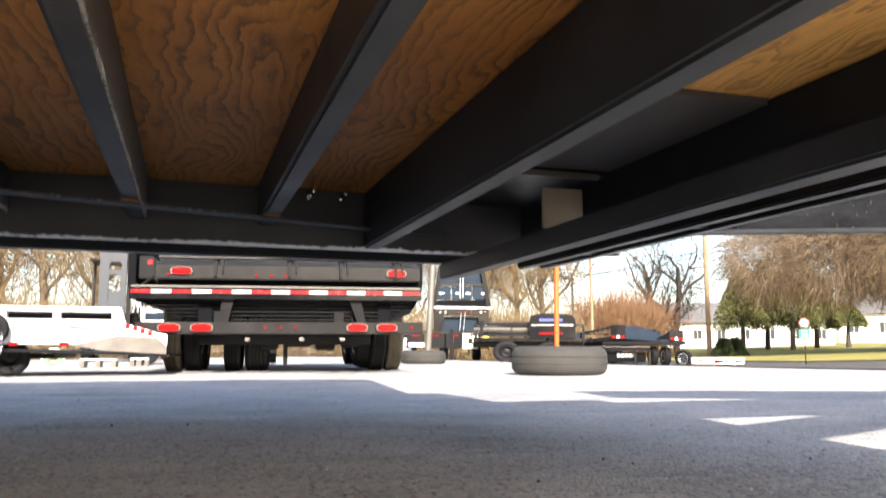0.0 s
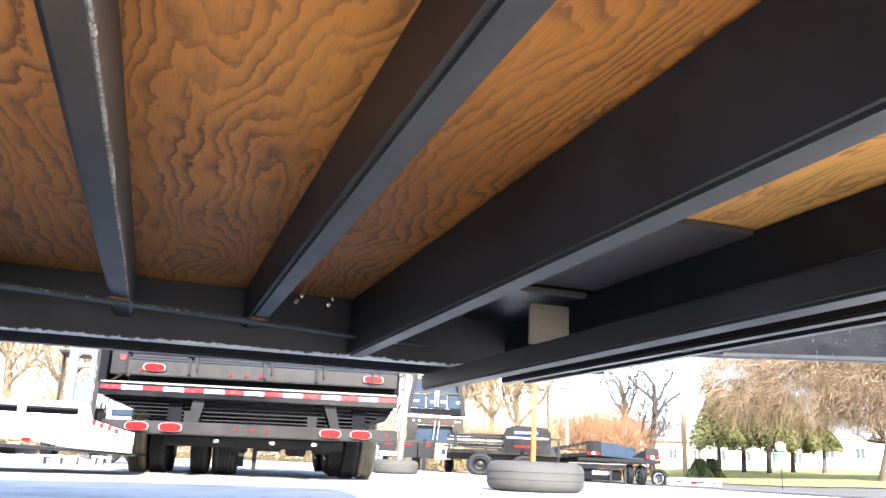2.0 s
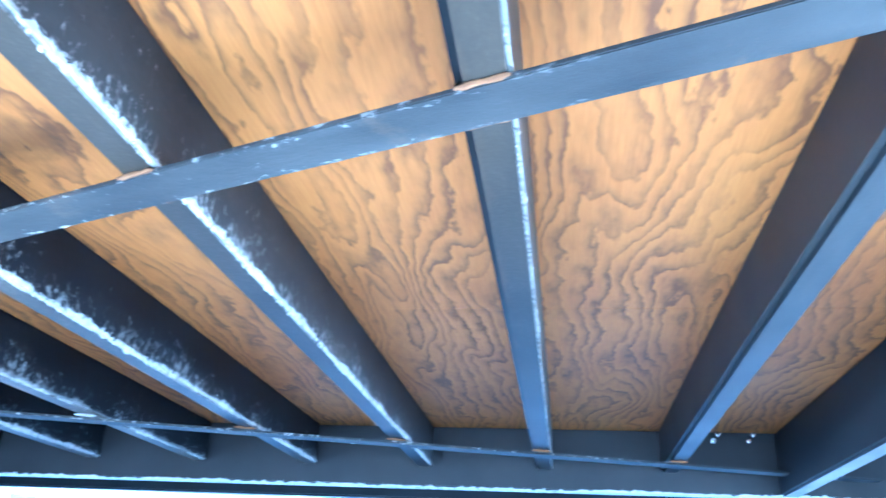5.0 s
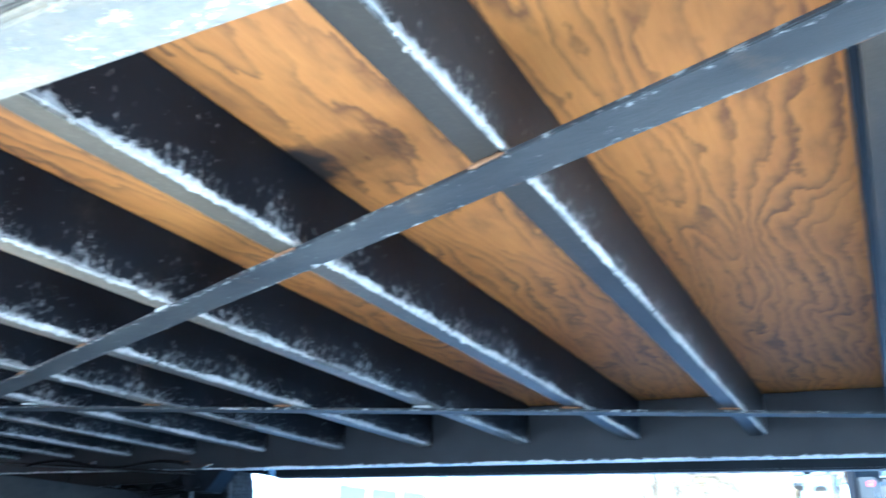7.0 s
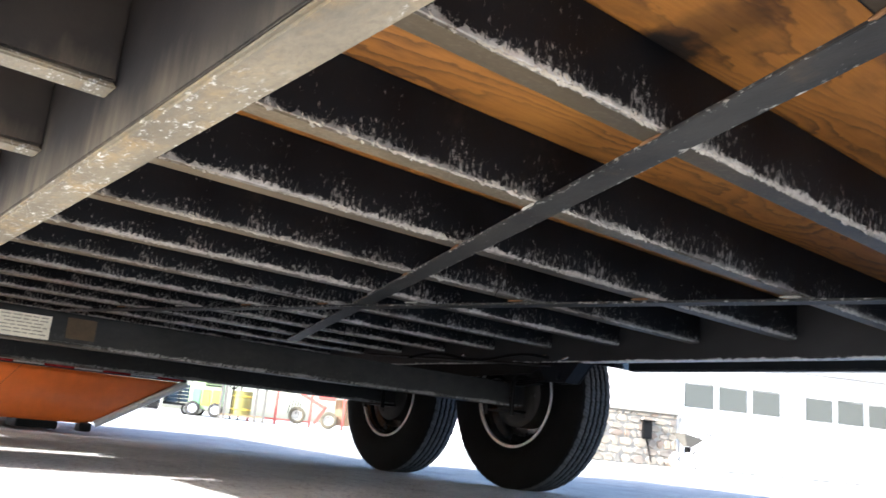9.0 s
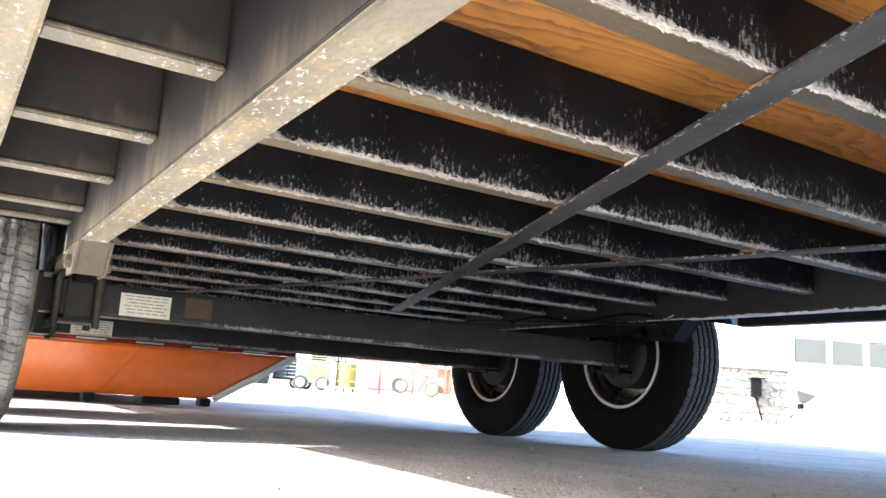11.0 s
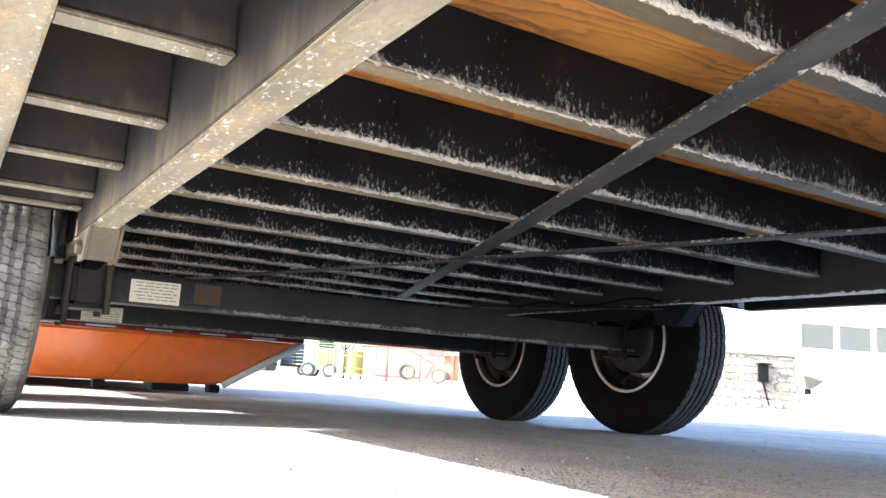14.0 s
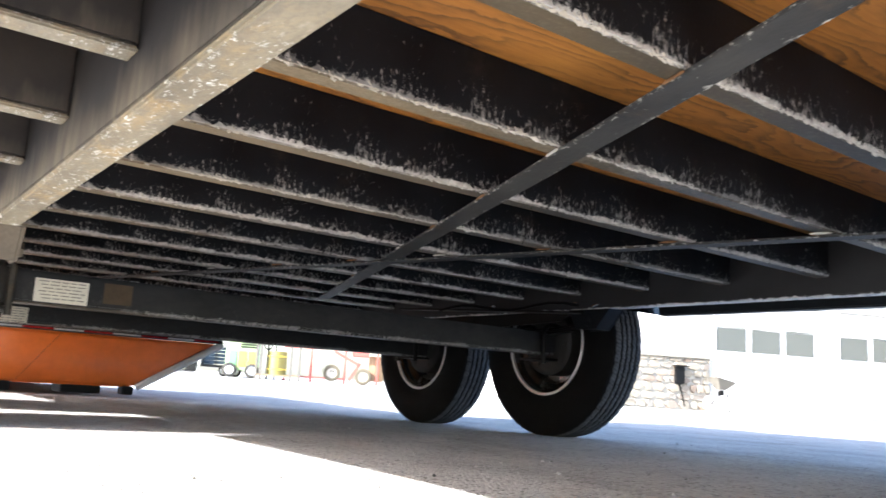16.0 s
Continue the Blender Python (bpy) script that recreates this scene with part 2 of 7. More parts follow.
def plywood_material(name="fir_plywood", lo=(0.36, 0.138, 0.026), hi=(0.555, 0.245, 0.049), dark=0.78):
    """Rotary-cut fir: dark latewood lines that follow the contours of a stretched field."""
    m = Mat(name, 0.6)
    x, y, z = m.axes()
    warp = m.noise(1.0, 4.5, m.mapped((14.0, 5.2, 1)), 0.6)
    field = m.noise(1.0, 2.0, m.mapped((3.8, 0.95, 1), loc=(3.1, 1.7, 0)), 0.4, 1.0)
    ph = m.math("ADD", m.math("MULTIPLY", field, 12.0), m.math("ADD", m.math("MULTIPLY", warp, 3.4), m.math("MULTIPLY", x, 27.0)))
    saw = m.math("FRACT", ph)
    late = m.math("POWER", saw, 2.3)
    edge = m.math("MULTIPLY", late, m.math("SUBTRACT", 1.0, m.math("MULTIPLY", m.math("SUBTRACT", saw, 0.86), 7.2, clamp=True)))
    fine = m.noise(1.0, 3, m.mapped((230, 14, 1)), 0.6)
    tone = m.noise(2.3, 4)
    base = m.ramp(m.math("ADD", m.math("MULTIPLY", fine, 0.4), m.math("MULTIPLY", tone, 0.6)),
                  (0.3, lo), (0.7, hi))
    line = m.math("MULTIPLY", edge, m.math("ADD", m.math("MULTIPLY", m.noise(1.0, 5, m.mapped((9, 4, 1)), 0.65), 4.6), -1.15), clamp=True)
    base = m.mix(m.math("MULTIPLY", line, dark), base, (0.095, 0.042, 0.020))
    # grey weather stains
    st = m.math("MULTIPLY", m.math("SUBTRACT", m.noise(3.1, 5, m.mapped((1.4, 0.8, 1), loc=(7, 3, 0)), 0.6), 0.60), 4.0, clamp=True)
    base = m.mix(m.math("MULTIPLY", st, 0.07), base, (0.10, 0.07, 0.05))
    # one black paint smudge beside a crossmember, wiped out into the sheet
    ragged = m.math("MULTIPLY", m.math("SUBTRACT", m.noise(30, 4), 0.5), 1.2)
    for cx, cy, rx, ry, k in ((-0.672, 0.255, 0.050, 0.062, 0.95), (-0.60, 0.240, 0.095, 0.052, 0.45)):
        dx = m.math("MULTIPLY", m.math("SUBTRACT", x, cx), 1.0 / rx)
        dy = m.math("MULTIPLY", m.math("SUBTRACT", y, cy), 1.0 / ry)
        d = m.math("ADD", m.math("SQRT", m.math("ADD", m.math("MULTIPLY", dx, dx), m.math("MULTIPLY", dy, dy))), ragged)
        smudge = m.math("MULTIPLY", m.math("SUBTRACT", 1.2, d), 1.8, clamp=True)
        base = m.mix(m.math("MULTIPLY", smudge, k), base, (0.012, 0.012, 0.013))
    m.color(base)
    m.bump(m.math("SUBTRACT", fine, line), 0.25, 0.001)
    return m.m


def gravel_material():
    m = Mat("worn_gravel_lot", 0.92, spec=0.25)
    co = m.t.nodes.new("ShaderNodeTexCoord").outputs["Object"]
    big, mid = m.noise(0.35, 5), m.noise(2.6, 5, rough=0.6)
    v = m.t.nodes.new("ShaderNodeTexVoronoi")
    v.inputs["Scale"].default_value = 150.0
    m.link(co, v.inputs["Vector"])
    peb = v.outputs["Color"]
    bw = m.t.nodes.new("ShaderNodeRGBToBW")
    m.link(peb, bw.inputs[0])
    fine = m.noise(160, 3)
    f = m.math("ADD", m.math("MULTIPLY", big, 0.35), m.math("ADD", m.math("MULTIPLY", mid, 0.35), m.math("MULTIPLY", fine, 0.3)))
    base = m.ramp(f, (0.34, (0.27, 0.263, 0.25)), (0.66, (0.58, 0.56, 0.535)))
    worn = m.noise(1.0, 6, m.mapped((0.9, 2.2, 1)), 0.7)
    base = m.mix(m.math("MULTIPLY", m.math("SUBTRACT", 0.50, worn), 3.2, clamp=True), base, (0.20, 0.195, 0.185))
    base = m.mix(m.math("MULTIPLY", m.math("SUBTRACT", bw.outputs[0], 0.72), 5, clamp=True), base, (0.56, 0.54, 0.51))
    base = m.mix(m.math("MULTIPLY", m.math("SUBTRACT", 0.30, bw.outputs[0]), 5, clamp=True), base, (0.10, 0.095, 0.09))
    m.color(base)
    m.bump(m.math("ADD", m.math("MULTIPLY", v.outputs["Distance"], -1.0), m.math("MULTIPLY", fine, 0.6)), 0.5, 0.005)
    return m.m


def stone_material():
    m = Mat("fieldstone", 0.85)
    info = m.t.nodes.new("ShaderNodeObjectInfo")
    c = m.ramp(info.outputs["Random"], (0.0, (0.19, 0.17, 0.135)), (0.3, (0.30, 0.255, 0.195)), (0.55, (0.165, 0.158, 0.145)), (0.8, (0.27, 0.175, 0.115)), (1.0, (0.34, 0.30, 0.24)))
    n = m.noise(9, 5, rough=0.65)
    m.color(m.mix(m.math("MULTIPLY", n, 0.45), c, (0.29, 0.265, 0.23)))
    m.bump(n, 0.6, 0.01)
    return m.m


def bark_material(name, lo, hi):
    m = Mat(name, 0.9, spec=0.2)
    n = m.noise(6, 5, m.mapped((4, 4, 0.7)), 0.65)
    m.color(m.ramp(n, (0.3, lo), (0.72, hi)))
    m.bump(n, 0.5, 0.02)
    return m.m


def leaf_material(name, lo, hi):
    m = Mat(name, 0.7, spec=0.25)
    g = m.t.nodes.new("ShaderNodeNewGeometry")
    m.color(m.ramp(g.outputs["Random Per Island"], (0.0, lo), (1.0, hi)))
    return m.m


def grass_material():
    m = Mat("winter_lawn", 0.95, spec=0.1)
    a, b = m.noise(0.35, 5, rough=0.6), m.noise(9, 4)
    m.color(m.ramp(m.math("ADD", m.math("MULTIPLY", a, 0.6), m.math("MULTIPLY", b, 0.4)), (0.3, (0.15, 0.14, 0.045)), (0.55, (0.28, 0.25, 0.08)), (0.75, (0.34, 0.27, 0.12))))
    m.bump(b, 0.5, 0.03)
    return m.m


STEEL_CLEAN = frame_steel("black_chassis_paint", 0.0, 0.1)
STEEL_EDGE = frame_steel("black_chassis_paint_splashed_edge", 0.55, 0.1, 0.3, 0.25, 0.8)
STEEL_AXLE = frame_steel("black_axle_paint_crusted_edge", 0.30, 0.3, 0.05, 0.35, 0.27)
STEEL_SPLASH = frame_steel("black_chassis_paint_salt_splashed", 1.0, 0.35)
STEEL_SLATE = frame_steel("slate_chassis_paint_salt_splashed", 1.0, 0.1, 0.5, 0.22, 0.35)
STEEL_HALF = frame_steel("half_dusted_chassis_paint_salt_splashed", 1.0, 0.2, 0.5, 0.55)
STEEL_RUST = frame_steel("black_chassis_paint_rusty", 0.8, 1.0)
STEEL_DUST = dusty_steel("dusty_chassis_steel")
WEB_DUST = dusty_steel("dust_filmed_web", 0.40, 0.6)
HANGER_DUST = plain("tan_dusted_plate", (0.105, 0.083, 0.058), 0.75, var=0.35, scale=9, bump=0.2)
BOLT_DUST = dusty_steel("dust_filmed_bolt", 0.22, 0.6)
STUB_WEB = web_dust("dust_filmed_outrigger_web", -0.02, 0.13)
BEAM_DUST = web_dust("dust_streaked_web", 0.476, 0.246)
STUB_DUST = dusty_steel("dust_filmed_stub", 0.10, 0.6)
FOOT_DUST_LIT = dusty_steel("tan_dusted_lit_foot", 1.0, 0.75)
PLY = plywood_material()
# Brighter copy of PLY: the light entering the front bay is in its colour.
PLY_LIT = plywood_material("front_lit_fir_plywood", (0.74, 0.36, 0.085), (0.90, 0.51, 0.14), 0.55)
GRAVEL = gravel_material()
RUBBER = plain("tyre_rubber", (0.0042, 0.0043, 0.0048), 0.72, var=0.35, scale=9, bump=0.15, spec=0.3)
_t = Mat("lit_worn_tread_rubber", 0.9, spec=0.25)
_x, _y, _z = _t.axes()
_turn = _t.math("FRACT", _t.math("ADD", _t.math("MULTIPLY", _t.math("ARCTAN2", _z, _x), 19.1), _t.math("ADD", _t.math("MULTIPLY", _t.noise(40, 3), 1.1), _t.math("MULTIPLY", _y, 9.0))))
_r = _t.math("SQRT", _t.math("ADD", _t.math("MULTIPLY", _x, _x), _t.math("MULTIPLY", _z, _z)))
_sipe = _t.math("MULTIPLY", _t.math("MULTIPLY", _t.math("SUBTRACT", _t.math("MULTIPLY", _t.noise(22, 3), 0.45), _turn), 9.0, clamp=True), _t.math("MULTIPLY", _t.math("SUBTRACT", _r, 0.414), 200.0, clamp=True))
# Pale grey carries the sun and ground light on the near treads.
_lit_grey = _t.ramp(_t.noise(14, 5, rough=0.65), (0.3, (0.075, 0.070, 0.062)), (0.7, (0.25, 0.235, 0.21)))
RUBBER_WORN_LIT = _t.color(_t.mix(_t.math("MULTIPLY", _sipe, 0.75), _lit_grey, (0.03, 0.03, 0.03))).bump(_t.math("SUBTRACT", _t.noise(60, 3), _sipe), 0.6, 0.003).m
_t = Mat("black_road_tyre_rubber", 0.75, spec=0.12)
_x, _y, _z = _t.axes()
_r = _t.math("SQRT", _t.math("ADD", _t.math("MULTIPLY", _x, _x), _t.math("MULTIPLY", _z, _z)))
_crown = _t.math("MULTIPLY", _t.math("SUBTRACT", _r, 0.4265), 500.0, clamp=True)
_cut = _t.math("FRACT", _t.math("ADD", _t.math("MULTIPLY", _t.math("ARCTAN2", _z, _x), 26.0), _t.math("MULTIPLY", _y, 26.0)))
_cut = _t.math("MULTIPLY", _t.math("SUBTRACT", 0.22, _cut), 8.0, clamp=True)
_wear = _t.ramp(_t.noise(30, 4, rough=0.65), (0.3, (0.060, 0.062, 0.066)), (0.7, (0.125, 0.127, 0.132)))
_side = _t.ramp(_t.noise(11, 5, rough=0.6), (0.3, (0.0022, 0.0023, 0.0027)), (0.75, (0.006, 0.006, 0.0065)))
RUBBER_ROAD = _t.color(_t.mix(_t.math("MULTIPLY", _crown, _t.math("SUBTRACT", 1.0, _t.math("MULTIPLY", _cut, 0.75))), _side, _wear)).bump(_t.math("SUBTRACT", _t.noise(70, 3), _t.math("MULTIPLY", _cut, _crown)), 0.4, 0.002).m
# Dusty rubber, lightened so that its colour holds the sunlight on it.
RUBBER_TAN = plain("lit_dusty_tyre_rubber", (0.105, 0.090, 0.062), 0.9, var=0.45, scale=5, bump=0.3)
RUBBER_OLD = plain("dusty_tyre_rubber", (0.040, 0.038, 0.033), 0.85, var=0.3, scale=7, bump=0.2)
RIM_GREY = plain("rim_silver_paint", (0.62, 0.63, 0.65), 0.3, 0.5, 0.12, 8)
RIM_DULL = plain("grey_rim_barrel", (0.28, 0.28, 0.29), 0.24, 0.95, 0.2, 8)
DRUM = plain("brake_drum_cast_iron", (0.018, 0.017, 0.016), 0.6, 0.0, 0.4, 12)
BLACK_PAINT = plain("glossy_black_paint", (0.005, 0.005, 0.006), 0.18, var=0.3, spec=0.4)
MATT_BLACK = plain("matt_black_steel", (0.006, 0.006, 0.007), 0.8, spec=0.05)
BLACK_DULL = plain("dull_black_steel", (0.005, 0.005, 0.0053), 0.42, var=0.35, spec=0.18)
GREY_STEEL = plain("grey_painted_steel", (0.013, 0.0115, 0.0105), 0.34, 0.0, 0.3, 6, spec=0.25)
BLUE_GREY = plain("slate_blue_steel", (0.014, 0.024, 0.038), 0.55, 0.0, 0.3, 5, spec=0.12)
ALU = plain("white_aluminium", (0.6, 0.6, 0.6), 0.38, 0.1, 0.08, 3)
ALU_RAW = plain("mill_aluminium", (0.15, 0.14, 0.12), 0.45, 0.3, 0.15, 5)
CHROME = plain("bright_zinc", (0.75, 0.76, 0.78), 0.25, 0.9, 0.1, 20)
ORANGE = plain("orange_enamel", (0.68, 0.145, 0.014), 0.34, 0.0, 0.22, 1.3)
for _n in ORANGE.node_tree.nodes:
    if _n.type == "BSDF_PRINCIPLED":
        _n.inputs["Coat Weight"].default_value, _n.inputs["Coat Roughness"].default_value, _n.inputs["Coat IOR"].default_value = 0.55, 0.2, 1.6
ORANGE_POLE = plain("orange_fibreglass", (0.45, 0.11, 0.015), 0.45, var=0.12)
RED_TAPE = plain("red_reflective_tape", (0.26, 0.010, 0.012), 0.25, var=0.12, scale=20)
WHITE_TAPE = plain("white_reflective_tape", (0.42, 0.42, 0.42), 0.25, var=0.08, scale=20)
RED_LENS = Mat("red_lamp_lens", 0.2, spec=0.15).color((0.20, 0.008, 0.008)).m
PAPER = plain("aged_paper_label", (0.80, 0.75, 0.62), 0.7, var=0.15, scale=18)
INK = plain("faded_black_ink", (0.36, 0.33, 0.27), 0.8)
WHITE_PAINT = plain("white_paint", (0.80, 0.79, 0.77), 0.55, var=0.06, scale=1.5)
SIDING = plain("white_siding", (0.80, 0.79, 0.76), 0.6, var=0.06, scale=1.0)
ROOF = plain("grey_shingle", (0.12, 0.115, 0.11), 0.9, var=0.3, scale=3)
GLASS = Mat("dark_window_glass", 0.06, spec=0.4).color((0.065, 0.072, 0.074)).m
# The pale base colour stands in for sky reflected in the door panes.
DOOR_GLASS = Mat("pale_reflecting_glass", 0.08, spec=0.6).color((0.11, 0.118, 0.11)).m
STONE = stone_material()
MORTAR = plain("lime_mortar", (0.36, 0.34, 0.30), 0.95, var=0.15, scale=8)
BARK = bark_material("grey_brown_bark", (0.06, 0.045, 0.03), (0.17, 0.13, 0.085))
BARK_TAN = bark_material("tan_twig_bark", (0.13, 0.09, 0.045), (0.26, 0.19, 0.105))
BARK_DARK = bark_material("dark_bark", (0.035, 0.03, 0.026), (0.09, 0.075, 0.062))
POLE_WOOD = bark_material("weathered_pole_wood", (0.2, 0.135, 0.08), (0.38, 0.27, 0.17))
NEEDLES = leaf_material("evergreen_needles", (0.045, 0.054, 0.018), (0.15, 0.145, 0.045))
HEDGE = leaf_material("dark_hedge_leaves", (0.03, 0.05, 0.02), (0.07, 0.09, 0.035))
LAWN = grass_material()
ASPHALT = plain("worn_asphalt", (0.06, 0.055, 0.048), 0.9, var=0.25, scale=1.5)
GREEN_PAINT = plain("green_machine_paint", (0.14, 0.34, 0.15), 0.4, var=0.15)
YELLOW_PAINT = plain("yellow_machine_paint", (0.70, 0.48, 0.06), 0.4, var=0.15)
RED_PAINT = plain("red_machine_paint", (0.50, 0.09, 0.07), 0.4, var=0.15)
SIGN_GREEN = plain("green_sign_sheet", (0.02, 0.30, 0.16), 0.4, var=0.08)


# ---- builders ----
def finish(bm, name, mat, smooth=0.0):
    me = bpy.data.meshes.new(name)
    bmesh.ops.recalc_face_normals(bm, faces=bm.faces[:])
    bm.to_mesh(me)
    bm.free()
    me.materials.append(mat)
    if smooth:
        me.shade_smooth()
        me.set_sharp_from_angle(angle=radians(smooth))
    return me


def put(name, data, parent=None, label="", at=None):
    ob = new(name, data)
    if parent is not None:
        ob.parent = parent
    if at is not None:
        ob.matrix_basis = at
    return tagged(ob, label)


def part(name, bm, mat, parent, label="", at=None, smooth=0.0):
    return put(name, finish(bm, name, mat, smooth), parent, label, at)


def thing(name, label, category, at=None, group="", kind=""):
    ob = new(name)
    ob.empty_display_size = 0.2
    if at is not None:
        ob.matrix_basis = at
    return tagged(ob, label, category, group, kind)


def box(bm, x0, x1, y0, y1, z0, z1, bevel=0.0, m=None):
    r = bmesh.ops.create_cube(bm, size=1.0, matrix=Matrix.Translation(((x0 + x1) / 2, (y0 + y1) / 2, (z0 + z1) / 2)) @ Matrix.Diagonal((x1 - x0, y1 - y0, z1 - z0, 1)))
    vs = r["verts"]
    if bevel:
        es = list({e for v in vs for e in v.link_edges})
        vs = bmesh.ops.bevel(bm, geom=es, offset=bevel, segments=2, affect="EDGES")["verts"]
    if m is not None:
        bmesh.ops.transform(bm, matrix=m, verts=list(vs))
    return bm


def boxes(*bs, bevel=0.0):
    bm = bmesh.new()
    for b in bs:
        box(bm, *b, bevel=bevel)
    return bm


def prism(bm, pts, axis, a, b):
    """A flat outline pushed along an axis: pts are pairs in the two other axes, in order."""
    def at(p, d):
        return {"x": (d, p[0], p[1]), "y": (p[0], d, p[1]), "z": (p[0], p[1], d)}[axis]
    lo, hi = [bm.verts.new(at(p, a)) for p in pts], [bm.verts.new(at(p, b)) for p in pts]
    bm.faces.new(lo)
    bm.faces.new(hi[::-1])
    for i in range(len(pts)):
        j = (i + 1) % len(pts)
        bm.faces.new((lo[i], lo[j], hi[j], hi[i]))
    return bm


def tube(bm, a, b, r0, r1=None, n=8):
    """A round bar from a to b."""
    r1 = r0 if r1 is None else r1
    a, b = Vector(a), Vector(b)
    q = (b - a).to_track_quat("Z", "Y").to_matrix()
    rings = [[bm.verts.new(c + q @ Vector((r * math.cos(2 * math.pi * i / n), r * math.sin(2 * math.pi * i / n), 0))) for i in range(n)] for c, r in ((a, r0), (b, r1))]
    for i in range(n):
        j = (i + 1) % n
        bm.faces.new((rings[0][i], rings[0][j], rings[1][j], rings[1][i]))
    bm.faces.new(rings[0][::-1])
    bm.faces.new(rings[1])
    return bm


def flat(bm, a, b, w, t):
    """A flat bar from a to b, w wide and t thick, lying level."""
    a, b = Vector(a), Vector(b)
    d = b - a
    m = Matrix.Translation((a + b) / 2) @ d.to_track_quat("X", "Z").to_matrix().to_4x4()
    return box(bm, -d.length / 2, d.length / 2, -w / 2, w / 2, -t / 2, t / 2, m=m)


def lathe(bm, prof, n=64, closed=True):
    """Turns pairs (radius, y) round the y axis."""
    rings = [[bm.verts.new((r * math.cos(2 * math.pi * i / n), y, r * math.sin(2 * math.pi * i / n))) for i in range(n)] for r, y in prof]
    m = len(prof)
    for k in range(m if closed else m - 1):
        p, q = rings[k], rings[(k + 1) % m]
        for i in range(n):
            j = (i + 1) % n
            bm.faces.new((p[i], p[j], q[j], q[i]))
    return bm


def tyre_profile(R, rim, w, grooves=4):
    """Half-open ring outline of a trailer tyre with ribs and grooves."""
    h = w / 2
    pts = [(rim, -h * 0.72), (rim + 0.012, -h * 0.80), (rim + (R - rim) * 0.3, -h * 0.96), (rim + (R - rim) * 0.55, -h), (R - 0.035, -h * 0.93), (R - 0.012, -h * 0.82), (R - 0.003, -h * 0.72)]
    tw = h * 0.70
    step = 2 * tw / (grooves + 1)
    y = -tw
    for g in range(grooves):
        y += step
        pts += [(R + 0.001, y - step * 0.5), (R, y - 0.007), (R - 0.010, y - 0.005), (R - 0.010, y + 0.005), (R, y + 0.007)]
    pts += [(R - 0.003, h * 0.72), (R - 0.012, h * 0.82), (R - 0.035, h * 0.93), (rim + (R - rim) * 0.55, h), (rim + (R - rim) * 0.3, h * 0.96), (rim + 0.012, h * 0.80), (rim, h * 0.72)]
    return pts


TYRES = {}


def tyre_mesh(R, rim, w, mat, n=72, sipes=False):
    key = (R, rim, w, mat.name)
    if key not in TYRES:
        bm = lathe(bmesh.new(), tyre_profile(R, rim, w), 180 if sipes else n)
        if sipes:
            # zigzag groove walls and notched shoulders
            for v in bm.verts:
                r = math.hypot(v.co.x, v.co.z)
                if r > R - 0.0125:
                    k = round(math.atan2(v.co.z, v.co.x) / (2 * math.pi) * 180)
                    f = (k % 3 - 1) * 0.0024
                    if abs(v.co.y) < w * 0.34:
                        v.co.y += f
                    elif abs(v.co.y) > w * 0.35 and k % 3 == 0:
                        v.co.x *= 1 - 0.0035 / r
                        v.co.z *= 1 - 0.0035 / r
        TYRES[key] = finish(bm, "tyre", mat, 22 if sipes else 28)
    return TYRES[key]


def rim_mesh(R, w, out, mat):
    """A stamped rim: barrel, outer lip and a dished disc towards y * out."""
    h, o = w / 2, out
    prof = [(R + 0.016, -h), (R + 0.014, -h + 0.01), (R, -h + 0.014), (R - 0.006, -h * 0.5), (R - 0.03, -h * 0.3), (R - 0.03, h * 0.35), (R - 0.004, h * 0.6), (R, h - 0.014), (R + 0.014, h - 0.01), (R + 0.016, h),
            (R + 0.008, h + 0.002), (R - 0.012, h - 0.016), (R - 0.018, h * 0.55), (R - 0.042, h * 0.33), (R - 0.042, -h * 0.28), (R - 0.016, -h * 0.5), (R - 0.012, -h + 0.018), (R + 0.008, -h - 0.002)]
    bm = lathe(bmesh.new(), [(r, y * o) for r, y in prof], 56)
    disc = [(R - 0.04, h * 0.30), (R * 0.78, h * 0.42), (R * 0.55, h * 0.30), (R * 0.34, h * 0.42), (0.0005, h * 0.42), (0.0005, h * 0.36), (R * 0.34, h * 0.36), (R * 0.55, h * 0.24), (R * 0.78, h * 0.36), (R - 0.04, h * 0.24)]
    lathe(bm, [(r, y * o) for r, y in disc], 56)
    return finish(bm, "rim", mat, 35)


